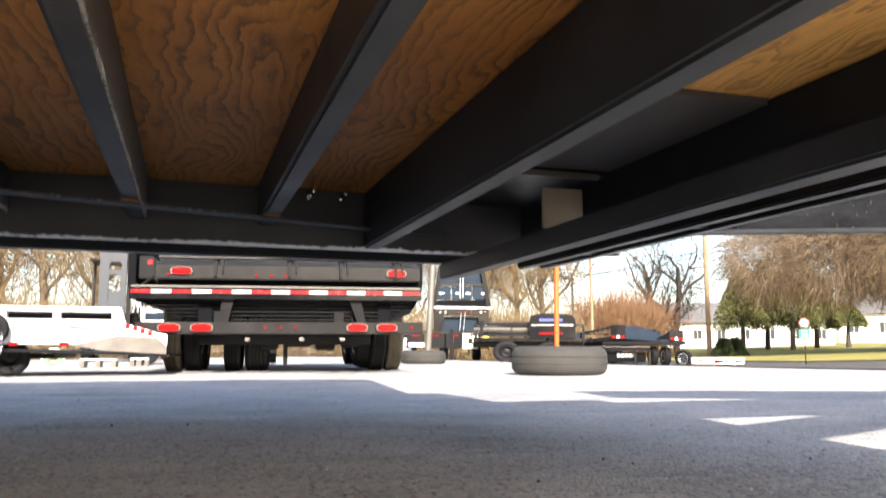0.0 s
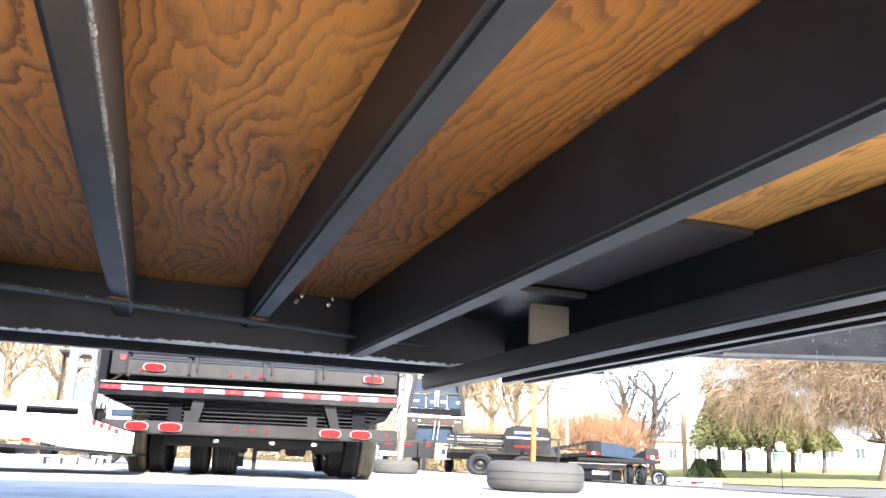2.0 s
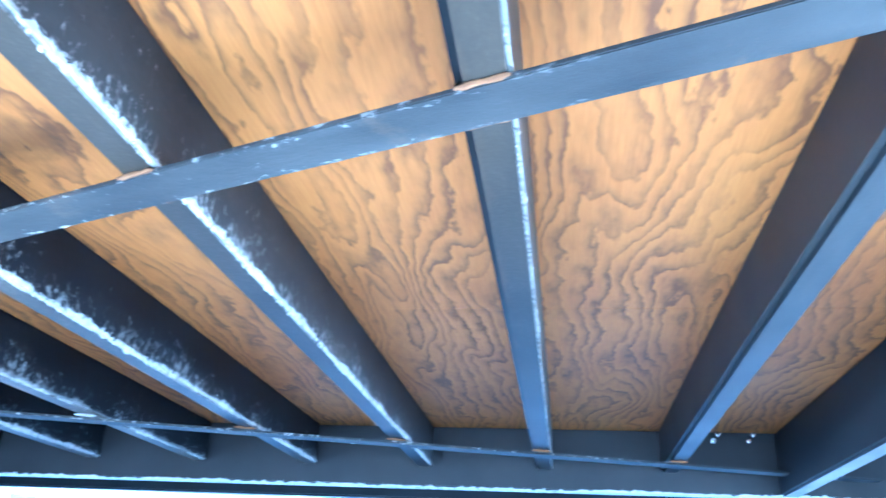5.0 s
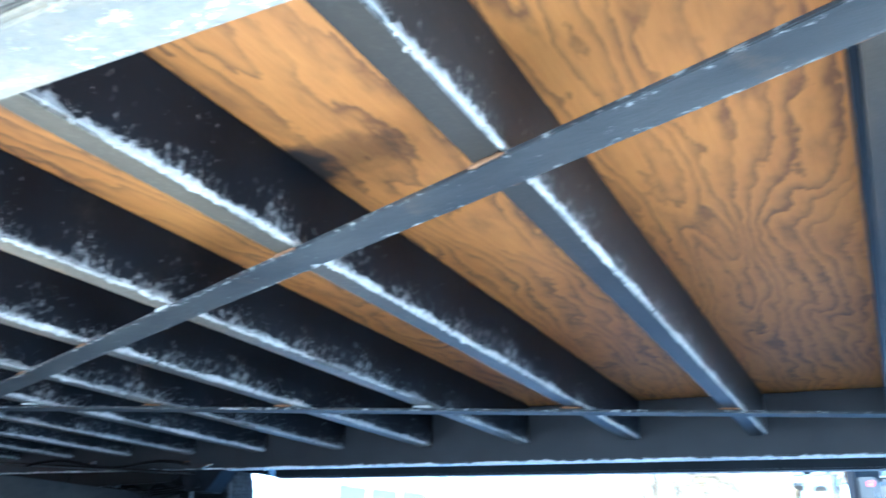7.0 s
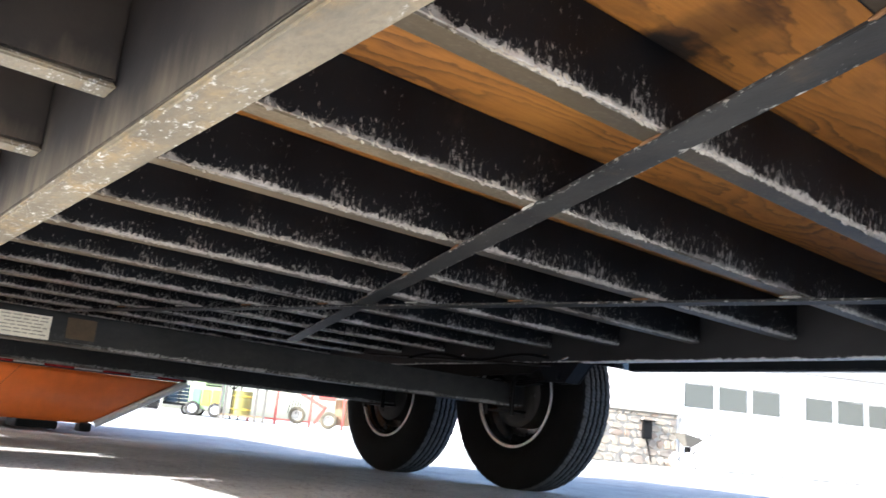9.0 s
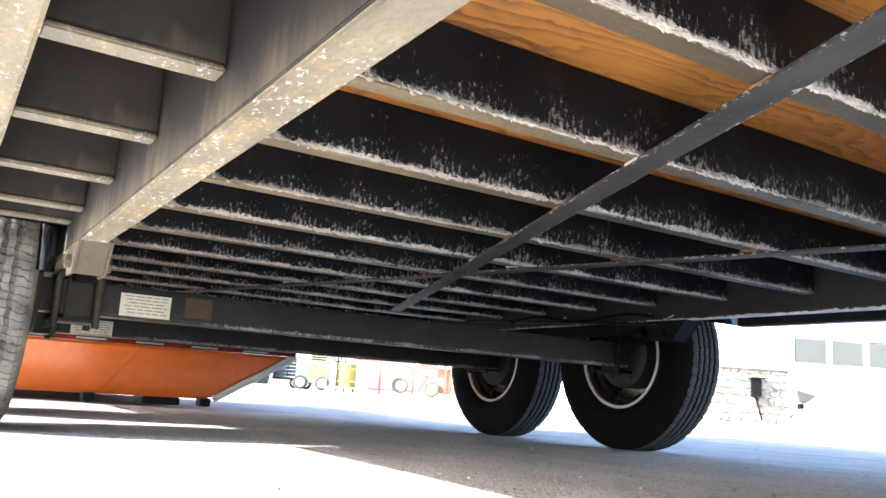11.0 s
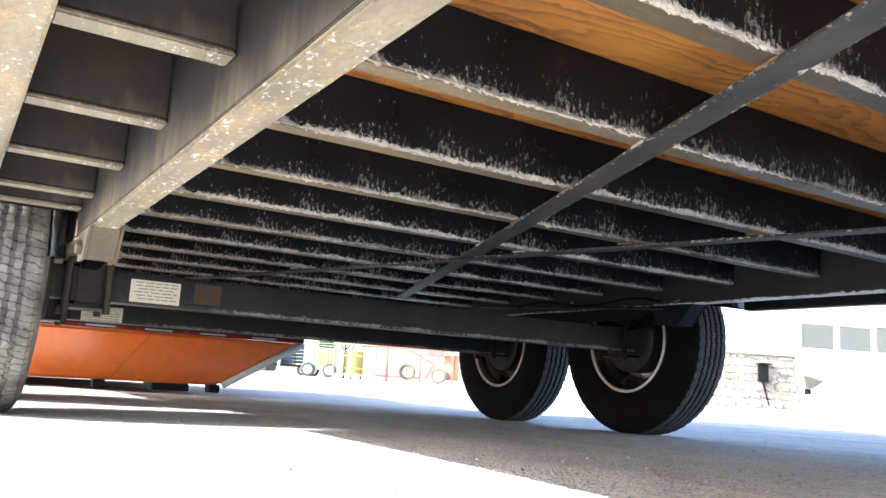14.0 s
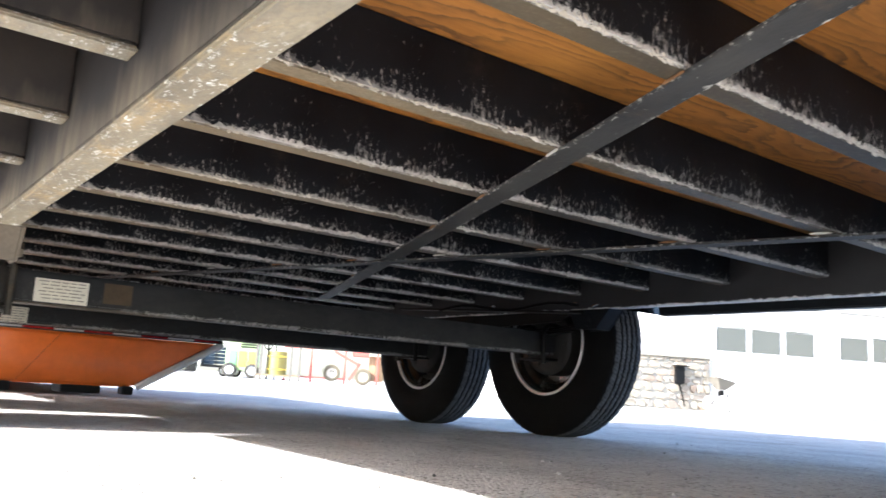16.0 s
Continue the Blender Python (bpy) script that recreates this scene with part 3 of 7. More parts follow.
def wheel(parent, x, y, z, out, R=0.362, w=0.215, rim=0.21, tyre_mat=None, drum=True, name="wheel", rim_mat=None, label="", sipes=False):
    """Tyre, rim and brake drum; out is +1 or -1: the side that shows the dish."""
    wh = put(name, None, parent, label, pose(x, y, z))
    put("tyre", tyre_mesh(R, rim, w, tyre_mat or RUBBER, sipes=sipes), wh, "black ribbed trailer tyre")
    put("rim", rim_mesh(rim - 0.008, w * 0.8, out, RIM_DULL if rim_mat is None else rim_mat), wh, "dark steel rim")
    bm = bmesh.new()
    for s in (-1, 1):
        lathe(bm, [(rim + 0.004, s * w * 0.40), (rim + 0.006, s * w * 0.425), (rim, s * w * 0.432), (rim - 0.006, s * w * 0.425), (rim - 0.008, s * w * 0.38), (rim - 0.002, s * w * 0.375)], 56)
    part("rim_lip", bm, rim_mat or RIM_GREY, wh, "bright silver rim lip" if rim_mat is None else "", smooth=40)
    if drum:
        bm = bmesh.new()
        lathe(bm, [(0.145, -0.075 * out), (0.15, -0.07 * out), (0.15, 0.02 * out), (0.05, 0.035 * out), (0.0005, 0.035 * out), (0.0005, -0.09 * out), (0.05, -0.09 * out), (0.055, -0.078 * out), (0.12, -0.082 * out)], 40)
        for k in range(6):
            a = k * math.pi / 3
            box(bm, 0.115 * math.cos(a) - 0.012, 0.115 * math.cos(a) + 0.012, min(-0.088 * out, -0.07 * out), max(-0.088 * out, -0.07 * out), 0.115 * math.sin(a) - 0.006, 0.115 * math.sin(a) + 0.006)
        part("brake_drum", bm, DRUM, wh, "cast iron brake drum and backing plate", smooth=35)
    return wh


LIE = ((-1500.0, 0.5), (-34.0, 0.3), (-14.0, 0.0), (-3.0, 0.0), (2.0, 0.0), (3.5, 0.025), (6.0, 0.025), (9.0, -0.05), (14.0, -0.14), (20.0, -0.14), (24.0, 0.1), (32.0, 0.5), (42.0, 0.9), (70.0, 1.6), (1500.0, 6.0))


def gz(x, y):
    """Height of the lot: near level under the trailer with a slight cross fall, dipping to the street and rising with the lawn beyond."""
    fall = 0.0034 * min(max(y, 0.0), 3.0) * min(max(-x, 0.0), 4.5) * min(max((10.0 + x) / 4.0, 0.0), 1.0)
    return float(np.interp(x, [a for a, b in LIE], [b for a, b in LIE])) - fall


# ---- ground ----
def grid_axis(reach):
    out, d, v = [0.0], 0.25, 0.0
    while v < reach:
        v += d
        d *= 1.13
        out.append(v)
    return sorted({-a for a in out} | set(out))


def ground_sheet():
    xs, ys = grid_axis(1500), grid_axis(1500)
    vs = [(x, y, gz(x, y) + (0.012 * noise.noise(Vector((x * 0.8, y * 0.8, 0))) if abs(x) + abs(y) < 40 else 0)) for y in ys for x in xs]
    n = len(xs)
    fs = [(j * n + i, j * n + i + 1, (j + 1) * n + i + 1, (j + 1) * n + i) for j in range(len(ys) - 1) for i in range(n - 1)]
    me = bpy.data.meshes.new("ground")
    me.from_pydata(vs, [], fs)
    me.materials.append(GRAVEL)
    me.shade_smooth()
    return tagged(new("ground", me), "pale worn gravel and asphalt of the sales lot", "ground", kind="structure")


ground_sheet()


def loose_grit():
    """Tiny stones and crumbs lying about under the trailer."""
    rnd = random.Random(77)
    vs, fs = [], []
    for _ in range(800):
        x, y = rnd.uniform(-4.5, 3.5), rnd.uniform(-0.4, 1.0) + 4.5 * rnd.random() ** 1.6
        r = rnd.choice((0.0014, 0.0016, 0.002, 0.0025, 0.003, 0.0045)) * rnd.uniform(0.8, 1.2)
        z = gz(x, y) + 0.012 * noise.noise(Vector((x * 0.8, y * 0.8, 0))) + r * 0.4
        b = len(vs)
        a = rnd.uniform(0, 6.28)
        for k in range(4):
            rr = r * rnd.uniform(0.7, 1.3)
            vs.append((x + rr * math.cos(a + k * 1.571), y + rr * math.sin(a + k * 1.571), z + r * rnd.uniform(-0.2, 0.2)))
        vs += [(x, y, z + r * 0.8), (x, y, z - r * 0.9)]
        for k in range(4):
            fs += [(b + k, b + (k + 1) % 4, b + 4), (b + (k + 1) % 4, b + k, b + 5)]
    me = bpy.data.meshes.new("loose_grit")
    me.from_pydata(vs, [], fs)
    me.materials.append(leaf_material("grit", (0.11, 0.105, 0.095), (0.45, 0.43, 0.40)))
    tagged(new("loose_grit", me), "scattered crumbs of grey and dark gravel", "gravel", kind="stuff")


loose_grit()

# ---- the trailer overhead ----
STEP, FIRST, BOTTOM, DECK = 0.3675, 0.0675, 0.597, 0.722
NEAR_IN, NEAR_OUT, FAR_IN, FAR_OUT = -0.288, -0.346, 1.978, 2.040
RAIL_Z, FAR_Z, EDGE_Z = 0.476, 0.537, 0.541
EDGE_NEAR, EDGE_FAR = -0.561, 2.329
WEB_Y = NEAR_OUT + 0.006
REAR = -5.35
AXLES, AXLE_Z, TYRE_R = (-2.85, -3.87), 0.400, 0.432
WELL_FRONT, WELL_BACK = -2.375, -4.325

trailer = thing("utility_trailer", "black steel flatbed trailer chassis with plywood deck and salt-splashed crossmembers", "trailer")


def beam_mesh(name, length, w, h, mat, bevel=0.004):
    bm = bmesh.new()
    box(bm, -w / 2, w / 2, 0, length, 0, h)
    lower = [e for e in bm.edges if all(v.co.z < 0.001 and v.co.x < 0 for v in e.verts)]
    bmesh.ops.bevel(bm, geom=[e for e in bm.edges if e not in lower and any(v.co.z > 0.001 or v.co.x > 0 for v in e.verts)], offset=bevel, segments=2, affect="EDGES")
    lower = [e for e in bm.edges if all(v.co.z < 0.001 and v.co.x < -w / 2 + 0.001 for v in e.verts) and e.calc_length() > length / 2]
    bmesh.ops.bevel(bm, geom=lower, offset=max(bevel, 0.18 * w), segments=4, affect="EDGES")
    return finish(bm, name, mat, 40)


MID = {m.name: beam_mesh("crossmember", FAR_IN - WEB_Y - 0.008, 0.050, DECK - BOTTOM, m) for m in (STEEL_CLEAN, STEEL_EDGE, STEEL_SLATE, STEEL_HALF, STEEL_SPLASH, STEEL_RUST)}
OUTN = {}
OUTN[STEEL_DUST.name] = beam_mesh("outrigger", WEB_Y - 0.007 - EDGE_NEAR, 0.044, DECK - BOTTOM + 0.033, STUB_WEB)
# Foot plate colour: tan dust, plus ground light on the outrigger's underside.
FOOT = beam_mesh("flange", WEB_Y - 0.007 - EDGE_NEAR, 0.052, 0.008, FOOT_DUST_LIT, 0.003)
OUTF = beam_mesh("outrigger", EDGE_FAR - FAR_OUT, 0.050, DECK - BOTTOM, STEEL_CLEAN)
_c = Mat("dried_salt_crust", 0.9, spec=0.2)
_white = _c.ramp(_c.noise(50, 4), (0.3, (0.50, 0.49, 0.46)), (0.7, (0.76, 0.75, 0.71)))
_tan = _c.math("MULTIPLY", _c.math("SUBTRACT", 0.95, _c.axes()[1]), _c.noise(2.5, 3), clamp=True)
CRUST = _c.color(_c.mix(_tan, _white, (0.52, 0.41, 0.24))).m


def crust_mesh(seed, length, thick):
    """Chips of salt packed along the lower edge of a beam, with a few leaning wisps above them."""
    rnd = random.Random(seed)
    vs, fs = [], []

    def clump(y):
        return noise.noise(Vector((y * 4.5, seed * 7.3, 0))) + 0.7 * noise.noise(Vector((y * 17, seed * 3.1, 5)))

    y = 0.06
    while y < length - 0.03:
        c = clump(y)
        y += rnd.uniform(0.0025, 0.0060)
        if thick < 0.5 and rnd.random() < 0.6:
            continue
        if c < -0.34 + 0.12 * rnd.random() or y < 0.25 + 0.15 * (seed % 2) and rnd.random() < 0.7:
            continue
        k = (0.55 + 0.75 * max(0.0, c + 0.3)) * thick
        hy, hz, hx = rnd.uniform(0.0035, 0.0085) * k, rnd.uniform(0.0018, 0.0045) * k, rnd.uniform(0.002, 0.0045) * k
        cx, cz, lean = 0.0235 - rnd.random() * 0.004, 0.0015 + rnd.uniform(-0.001, 0.004) * k, rnd.uniform(-0.6, 0.2)
        b = len(vs)
        for u, v, w in ((-1, 0.1, 0), (0.1, -0.9, 0.2), (1, -0.1, 0), (-0.2, 0.9, 0.1), (-0.1, 0.1, 1), (0.1, 0, -1)):
            j = rnd.uniform(0.75, 1.25)
            vs.append((cx + w * hx * j, y + (u + lean * v) * hy * j, cz + v * hz * j))
        fs += [(b, b + 1, b + 4), (b + 1, b + 2, b + 4), (b + 2, b + 3, b + 4), (b + 3, b, b + 4), (b + 1, b, b + 5), (b + 2, b + 1, b + 5), (b + 3, b + 2, b + 5), (b, b + 3, b + 5)]
    for _ in range(int(420 * thick)):
        y = rnd.uniform(0.03, length - 0.03)
        c = clump(y)
        if rnd.random() > (0.15 + 1.2 * c) * min(1.0, 0.35 + 1.1 * y):
            continue
        h = (rnd.uniform(0.003, 0.008) + max(0.0, c) * rnd.uniform(0.002, 0.014)) * (0.80 - 0.14 * y)
        w, t = rnd.uniform(0.0012, 0.0030), rnd.uniform(0.001, 0.0025)
        dy, z0, x0 = h * rnd.gauss(-0.7, 0.35), rnd.uniform(0.001, 0.006), 0.0247
        b = len(vs)
        vs += [(x0, y - w * 0.7, z0), (x0, y + w * 0.7, z0), (x0, y - w + dy * 0.45, z0 + h * 0.5), (x0, y + w + dy * 0.45, z0 + h * 0.5),
               (x0, y - w * 0.45 + dy, z0 + h), (x0, y + w * 0.45 + dy, z0 + h), (x0 + t, y + dy * 0.1, z0 + h * 0.15), (x0 + t * 0.9, y + dy * 0.6, z0 + h * 0.65)]
        fs += [(b, b + 1, b + 6), (b + 1, b + 3, b + 7, b + 6), (b + 3, b + 5, b + 7), (b + 5, b + 4, b + 7), (b + 4, b + 2, b + 7), (b + 2, b, b + 6, b + 7)]
    me = bpy.data.meshes.new("salt_crust")
    me.from_pydata(vs, [], fs)
    me.materials.append(CRUST)
    return me


CRUSTS = [crust_mesh(n, FAR_IN - WEB_Y - 0.008, 0.38 if n == 3 else 1.0) for n in range(4)]
for k in range(2, -14, -1):
    x = FIRST + (k - 1) * STEP - 0.025
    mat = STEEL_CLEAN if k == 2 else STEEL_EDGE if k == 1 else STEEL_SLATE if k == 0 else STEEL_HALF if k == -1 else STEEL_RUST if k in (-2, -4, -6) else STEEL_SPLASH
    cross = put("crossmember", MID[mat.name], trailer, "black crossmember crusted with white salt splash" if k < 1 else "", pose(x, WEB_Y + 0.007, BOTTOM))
    if k < 2:
        tagged(put("salt_crust", CRUSTS[3 if k == 1 else k % 3], cross, "clumps of dried white road salt"), kind="stuff")
    if not WELL_BACK < x < WELL_FRONT:
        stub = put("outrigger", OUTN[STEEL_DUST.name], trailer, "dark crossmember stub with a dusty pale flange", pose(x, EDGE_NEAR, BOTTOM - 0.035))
        put("flange", FOOT, stub, "", pose(0, 0, -0.009))
        put("outrigger", OUTF, trailer, "", pose(x, FAR_OUT, BOTTOM))
for x in (WELL_FRONT, WELL_BACK):
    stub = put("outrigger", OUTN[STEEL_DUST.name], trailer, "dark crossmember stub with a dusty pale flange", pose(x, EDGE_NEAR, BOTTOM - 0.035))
    put("flange", FOOT, stub, "", pose(0, 0, -0.009))
    put("outrigger", OUTF, trailer, "", pose(x, FAR_OUT, BOTTOM))

# main beams
bm = bmesh.new()
box(bm, REAR, 0.868, WEB_Y - 0.006, WEB_Y + 0.006, RAIL_Z + 0.011, DECK - 0.012, 0.002)
box(bm, REAR, 0.868, NEAR_OUT, NEAR_IN, DECK - 0.012, DECK - 0.002, 0.003)
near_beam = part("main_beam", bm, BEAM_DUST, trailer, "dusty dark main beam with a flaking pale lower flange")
bm = bmesh.new()
box(bm, REAR, 0.868, NEAR_OUT, NEAR_IN, RAIL_Z, RAIL_Z + 0.011, 0.004)
part("lower_flange", bm, STEEL_DUST, near_beam, "pale dusty flange with rust and flaked paint")
FAR_BEAM = Mat("black_main_beam", 0.45)
_z = FAR_BEAM.axes()[2]
_n = FAR_BEAM.noise(1, 4, FAR_BEAM.mapped((45, 45, 30)), 0.65)
_m = FAR_BEAM.math("MULTIPLY", FAR_BEAM.math("SUBTRACT", FAR_BEAM.math("ADD", FAR_BEAM.math("MULTIPLY", _n, 0.8), FAR_BEAM.math("MULTIPLY", FAR_BEAM.noise(3, 3), 0.5)), FAR_BEAM.math("ADD", FAR_BEAM.math("MULTIPLY", FAR_BEAM.math("ABSOLUTE", FAR_BEAM.math("SUBTRACT", _z, FAR_Z)), 30.0), 0.50)), 14, clamp=True)
FAR_BEAM.color(FAR_BEAM.mix(_m, FAR_BEAM.ramp(FAR_BEAM.noise(4, 4), (0.3, (0.012, 0.0125, 0.014)), (0.7, (0.028, 0.028, 0.03))), (0.80, 0.79, 0.76)))
FAR_BEAM.bump(_m, 0.4, 0.002)
bm = bmesh.new()
box(bm, REAR, 1.258, FAR_IN, FAR_OUT, FAR_Z, DECK - 0.002, 0.005)
part("main_beam", bm, FAR_BEAM.m, trailer, "black main beam with a flaked white lower edge")

# outer rails, broken at the wheels
for y0, y1, mat in ((EDGE_NEAR - 0.06, EDGE_NEAR, STEEL_DUST), (EDGE_FAR, EDGE_FAR + 0.06, STEEL_CLEAN)):
    for x0, x1 in ((REAR, WELL_BACK), (WELL_FRONT, 1.258 if y0 > 0 else 1.55)):
        bm = bmesh.new()
        box(bm, x0, x1, y0, y1, EDGE_Z, DECK - 0.002, 0.006)
        part("outer_rail", bm, mat, trailer, "outer side rail with scuffed paint" if mat == STEEL_DUST else "black outer side rail")

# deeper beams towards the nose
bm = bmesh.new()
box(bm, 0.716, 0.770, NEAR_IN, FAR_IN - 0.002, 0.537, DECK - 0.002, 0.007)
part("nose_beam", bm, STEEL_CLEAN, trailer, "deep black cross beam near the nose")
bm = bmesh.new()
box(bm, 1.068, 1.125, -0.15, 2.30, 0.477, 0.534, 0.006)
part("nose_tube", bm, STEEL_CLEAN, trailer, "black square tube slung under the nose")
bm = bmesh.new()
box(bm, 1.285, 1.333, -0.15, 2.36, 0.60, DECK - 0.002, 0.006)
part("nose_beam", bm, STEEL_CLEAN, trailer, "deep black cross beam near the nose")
for x0, x1, y0, y1, z0, z1 in ((1.19, 1.22, 0.1, 1.85, 0.478, 0.502), (1.335, 1.365, 0.1, 2.0, 0.498, 0.522)):
    bm = bmesh.new()
    box(bm, x0, x1, y0, y1, z0, z1, 0.004)
    part("nose_bar", bm, GREY_STEEL, trailer, "thin grey cross bar")
for y in (0.35, 1.05, 1.6):
    bm = bmesh.new()
    box(bm, 1.127, 1.42, y, y + 0.04, 0.5035, 0.5095, 0.002)
    part("nose_tie", bm, STEEL_CLEAN, trailer)

# bracing straps
STRAPS = ((0.028, -0.366, 0.5935, 0.057), (1.656, 0.313, 0.5875, 0.052))
for p, q, z, w in STRAPS:
    xa, end = (0.71, -3.80) if q < 0 else (0.98, -4.12)
    bm = bmesh.new()
    a, b = Vector((xa, p + q * xa, z)), Vector((end, p + q * end, z - 0.002))
    box(bm, 0, (b - a).length, -w / 2, w / 2, -0.003, 0.003, 0.0012)
    part("brace_strap", bm, strap_steel("worn_strap_steel", w / 2), trailer, "flat grey steel bracing strap with flaked edges", Matrix.Translation(a) @ (b - a).to_track_quat("X", "Z").to_matrix().to_4x4())

# plywood sheets
for n, (x0, x1) in enumerate(((-0.325, 0.745), (-1.427, -0.326), (-2.530, -1.428), (-3.632, -2.531), (-4.735, -3.633), (REAR, -4.736), (0.746, 1.325))):
    for y0, y1 in ((-0.60, 0.883), (0.884, 2.37)):
        bm = bmesh.new()
        box(bm, x0, x1, y0, y1, DECK, DECK + 0.019)
        part("plywood_sheet", bm, PLY if x0 < 0.7 else PLY_LIT, trailer, "golden fir plywood sheet with wavy dark grain" if x0 < 0.7 else "fir plywood sheet of the front bay, coloured brighter for its light")


# running gear
def spring_pack(parent, x, y):
    """Three leaves from hanger to equaliser, with the clamp plate and its U-bolts."""
    bm = bmesh.new()
    for n, half in enumerate((0.36, 0.30, 0.20)):
        pts = [(x + half * s / 8, AXLE_Z + 0.062 - n * 0.009 + 0.045 * (half * s / 8 / 0.36) ** 2) for s in range(-8, 9)]
        for (xa, za), (xb, zb) in zip(pts, pts[1:]):
            flat(bm, (xa, y, za), (xb, y, zb), 0.045, 0.008)
    for s in (-1, 1):
        tube(bm, (x + s * 0.365, y - 0.03, AXLE_Z + 0.106), (x + s * 0.365, y + 0.03, AXLE_Z + 0.106), 0.02, n=12)
    part("leaf_spring", bm, BLACK_DULL, parent, "black leaf spring pack")
    bm = bmesh.new()
    box(bm, x - 0.075, x + 0.075, y - 0.068, y + 0.068, AXLE_Z - 0.080, AXLE_Z - 0.070, 0.003)
    part("spring_plate", bm, STUB_DUST if y < 0 else BLACK_DULL, parent, "flat spring plate")
    for sx in (-0.085, 0.085):
        pts = [Vector((x + sx, y - 0.06, AXLE_Z - 0.095))] + [Vector((x + sx, y - 0.06 * math.cos(a * math.pi / 6), AXLE_Z + 0.05 + 0.035 * math.sin(a * math.pi / 6))) for a in range(7)] + [Vector((x + sx, y + 0.06, AXLE_Z - 0.095))]
        bm = bmesh.new()
        rings = []
        for k, p in enumerate(pts):
            d = (pts[min(k + 1, len(pts) - 1)] - pts[max(k - 1, 0)]).normalized()
            side = Vector((0, -d.z, d.y))
            rings.append([bm.verts.new(p + 0.0115 * (math.cos(a * math.pi / 4) * Vector((1, 0, 0)) + math.sin(a * math.pi / 4) * side)) for a in range(8)])
        for ra, rb in zip(rings, rings[1:]):
            for a in range(8):
                bm.faces.new((ra[a], ra[(a + 1) % 8], rb[(a + 1) % 8], rb[a]))
        bm.faces.new(rings[0])
        bm.faces.new(rings[-1])
        part("u_bolt", bm, BOLT_DUST if y < 0 else BLACK_DULL, parent, "bent U-bolt", smooth=50)


def hanger(x, y, w, top, foot, half, mat, label):
    """Two cheek plates with raked ends, a closing web and the bolt that carries the spring eye."""
    bm = bmesh.new()
    for side in (-half, half - 0.007):
        prism(bm, [(x - w / 2, top), (x + w / 2, top), (x + w * 0.18, foot), (x - w * 0.30, foot)], "y", y + side, y + side + 0.007)
    prism(bm, [(x + w / 2 - 0.004, top), (x + w / 2 - 0.012, top), (x + w * 0.18 - 0.012, foot), (x + w * 0.18 - 0.004, foot)], "y", y - half + 0.008, y + half - 0.008)
    tube(bm, (x, y - half - 0.014, foot + 0.03), (x, y + half + 0.014, foot + 0.03), 0.011, n=10)
    for e in (-1, 1):
        tube(bm, (x, y + e * (half + 0.001), foot + 0.03), (x, y + e * (half + 0.013), foot + 0.03), 0.019, n=6)
    part("spring_hanger", bm, mat, trailer, label)


for y in (-0.250, 2.070):
    for x in AXLES:
        spring_pack(trailer, x, y)
hanger(-2.19, -0.315, 0.17, RAIL_Z, 0.402, 0.040, HANGER_DUST, "pale dusty spring hanger bracket")
hanger(-3.35, -0.300, 0.16, RAIL_Z, 0.44, 0.040, WEB_DUST, "dusty spring hanger bracket")
hanger(-4.27, -0.300, 0.12, RAIL_Z, 0.44, 0.040, WEB_DUST, "dusty spring hanger bracket")
hanger(-2.47, 2.030, 0.24, FAR_Z, 0.452, 0.045, STEEL_EDGE, "black spring hanger with a flaked lower edge")
hanger(-3.36, 2.030, 0.24, FAR_Z, 0.42, 0.045, BLACK_DULL, "black equaliser hanger")
hanger(-4.27, 2.030, 0.16, FAR_Z, 0.44, 0.045, BLACK_DULL, "black spring hanger")
for x, y in ((-3.36, -0.262), (-3.36, 2.062)):
    bm = bmesh.new()
    prism(bm, [(x - 0.17, 0.475), (x - 0.05, 0.50), (x + 0.05, 0.50), (x + 0.17, 0.475), (x + 0.15, 0.445), (x + 0.04, 0.42), (x - 0.04, 0.42), (x - 0.15, 0.445)], "y", y - 0.018, y + 0.018)
    part("equaliser", bm, BLACK_DULL, trailer, "black pivoting spring equaliser")
bm = bmesh.new()
prism(bm, [(-2.56, 0.536), (-4.22, 0.536), (-4.20, 0.492), (-3.50, 0.470), (-3.20, 0.470), (-2.64, 0.492)], "y", 1.992, 2.000)
part("stiffener_plate", bm, BLACK_DULL, trailer, "long black stiffener plate welded under the beam")
bm = bmesh.new()
flat(bm, (-2.50, 1.975, 0.522), (-3.62, 1.800, 0.566), 0.055, 0.008)
part("shackle_brace", bm, GREY_STEEL, trailer, "slanting dark steel brace beside the springs")
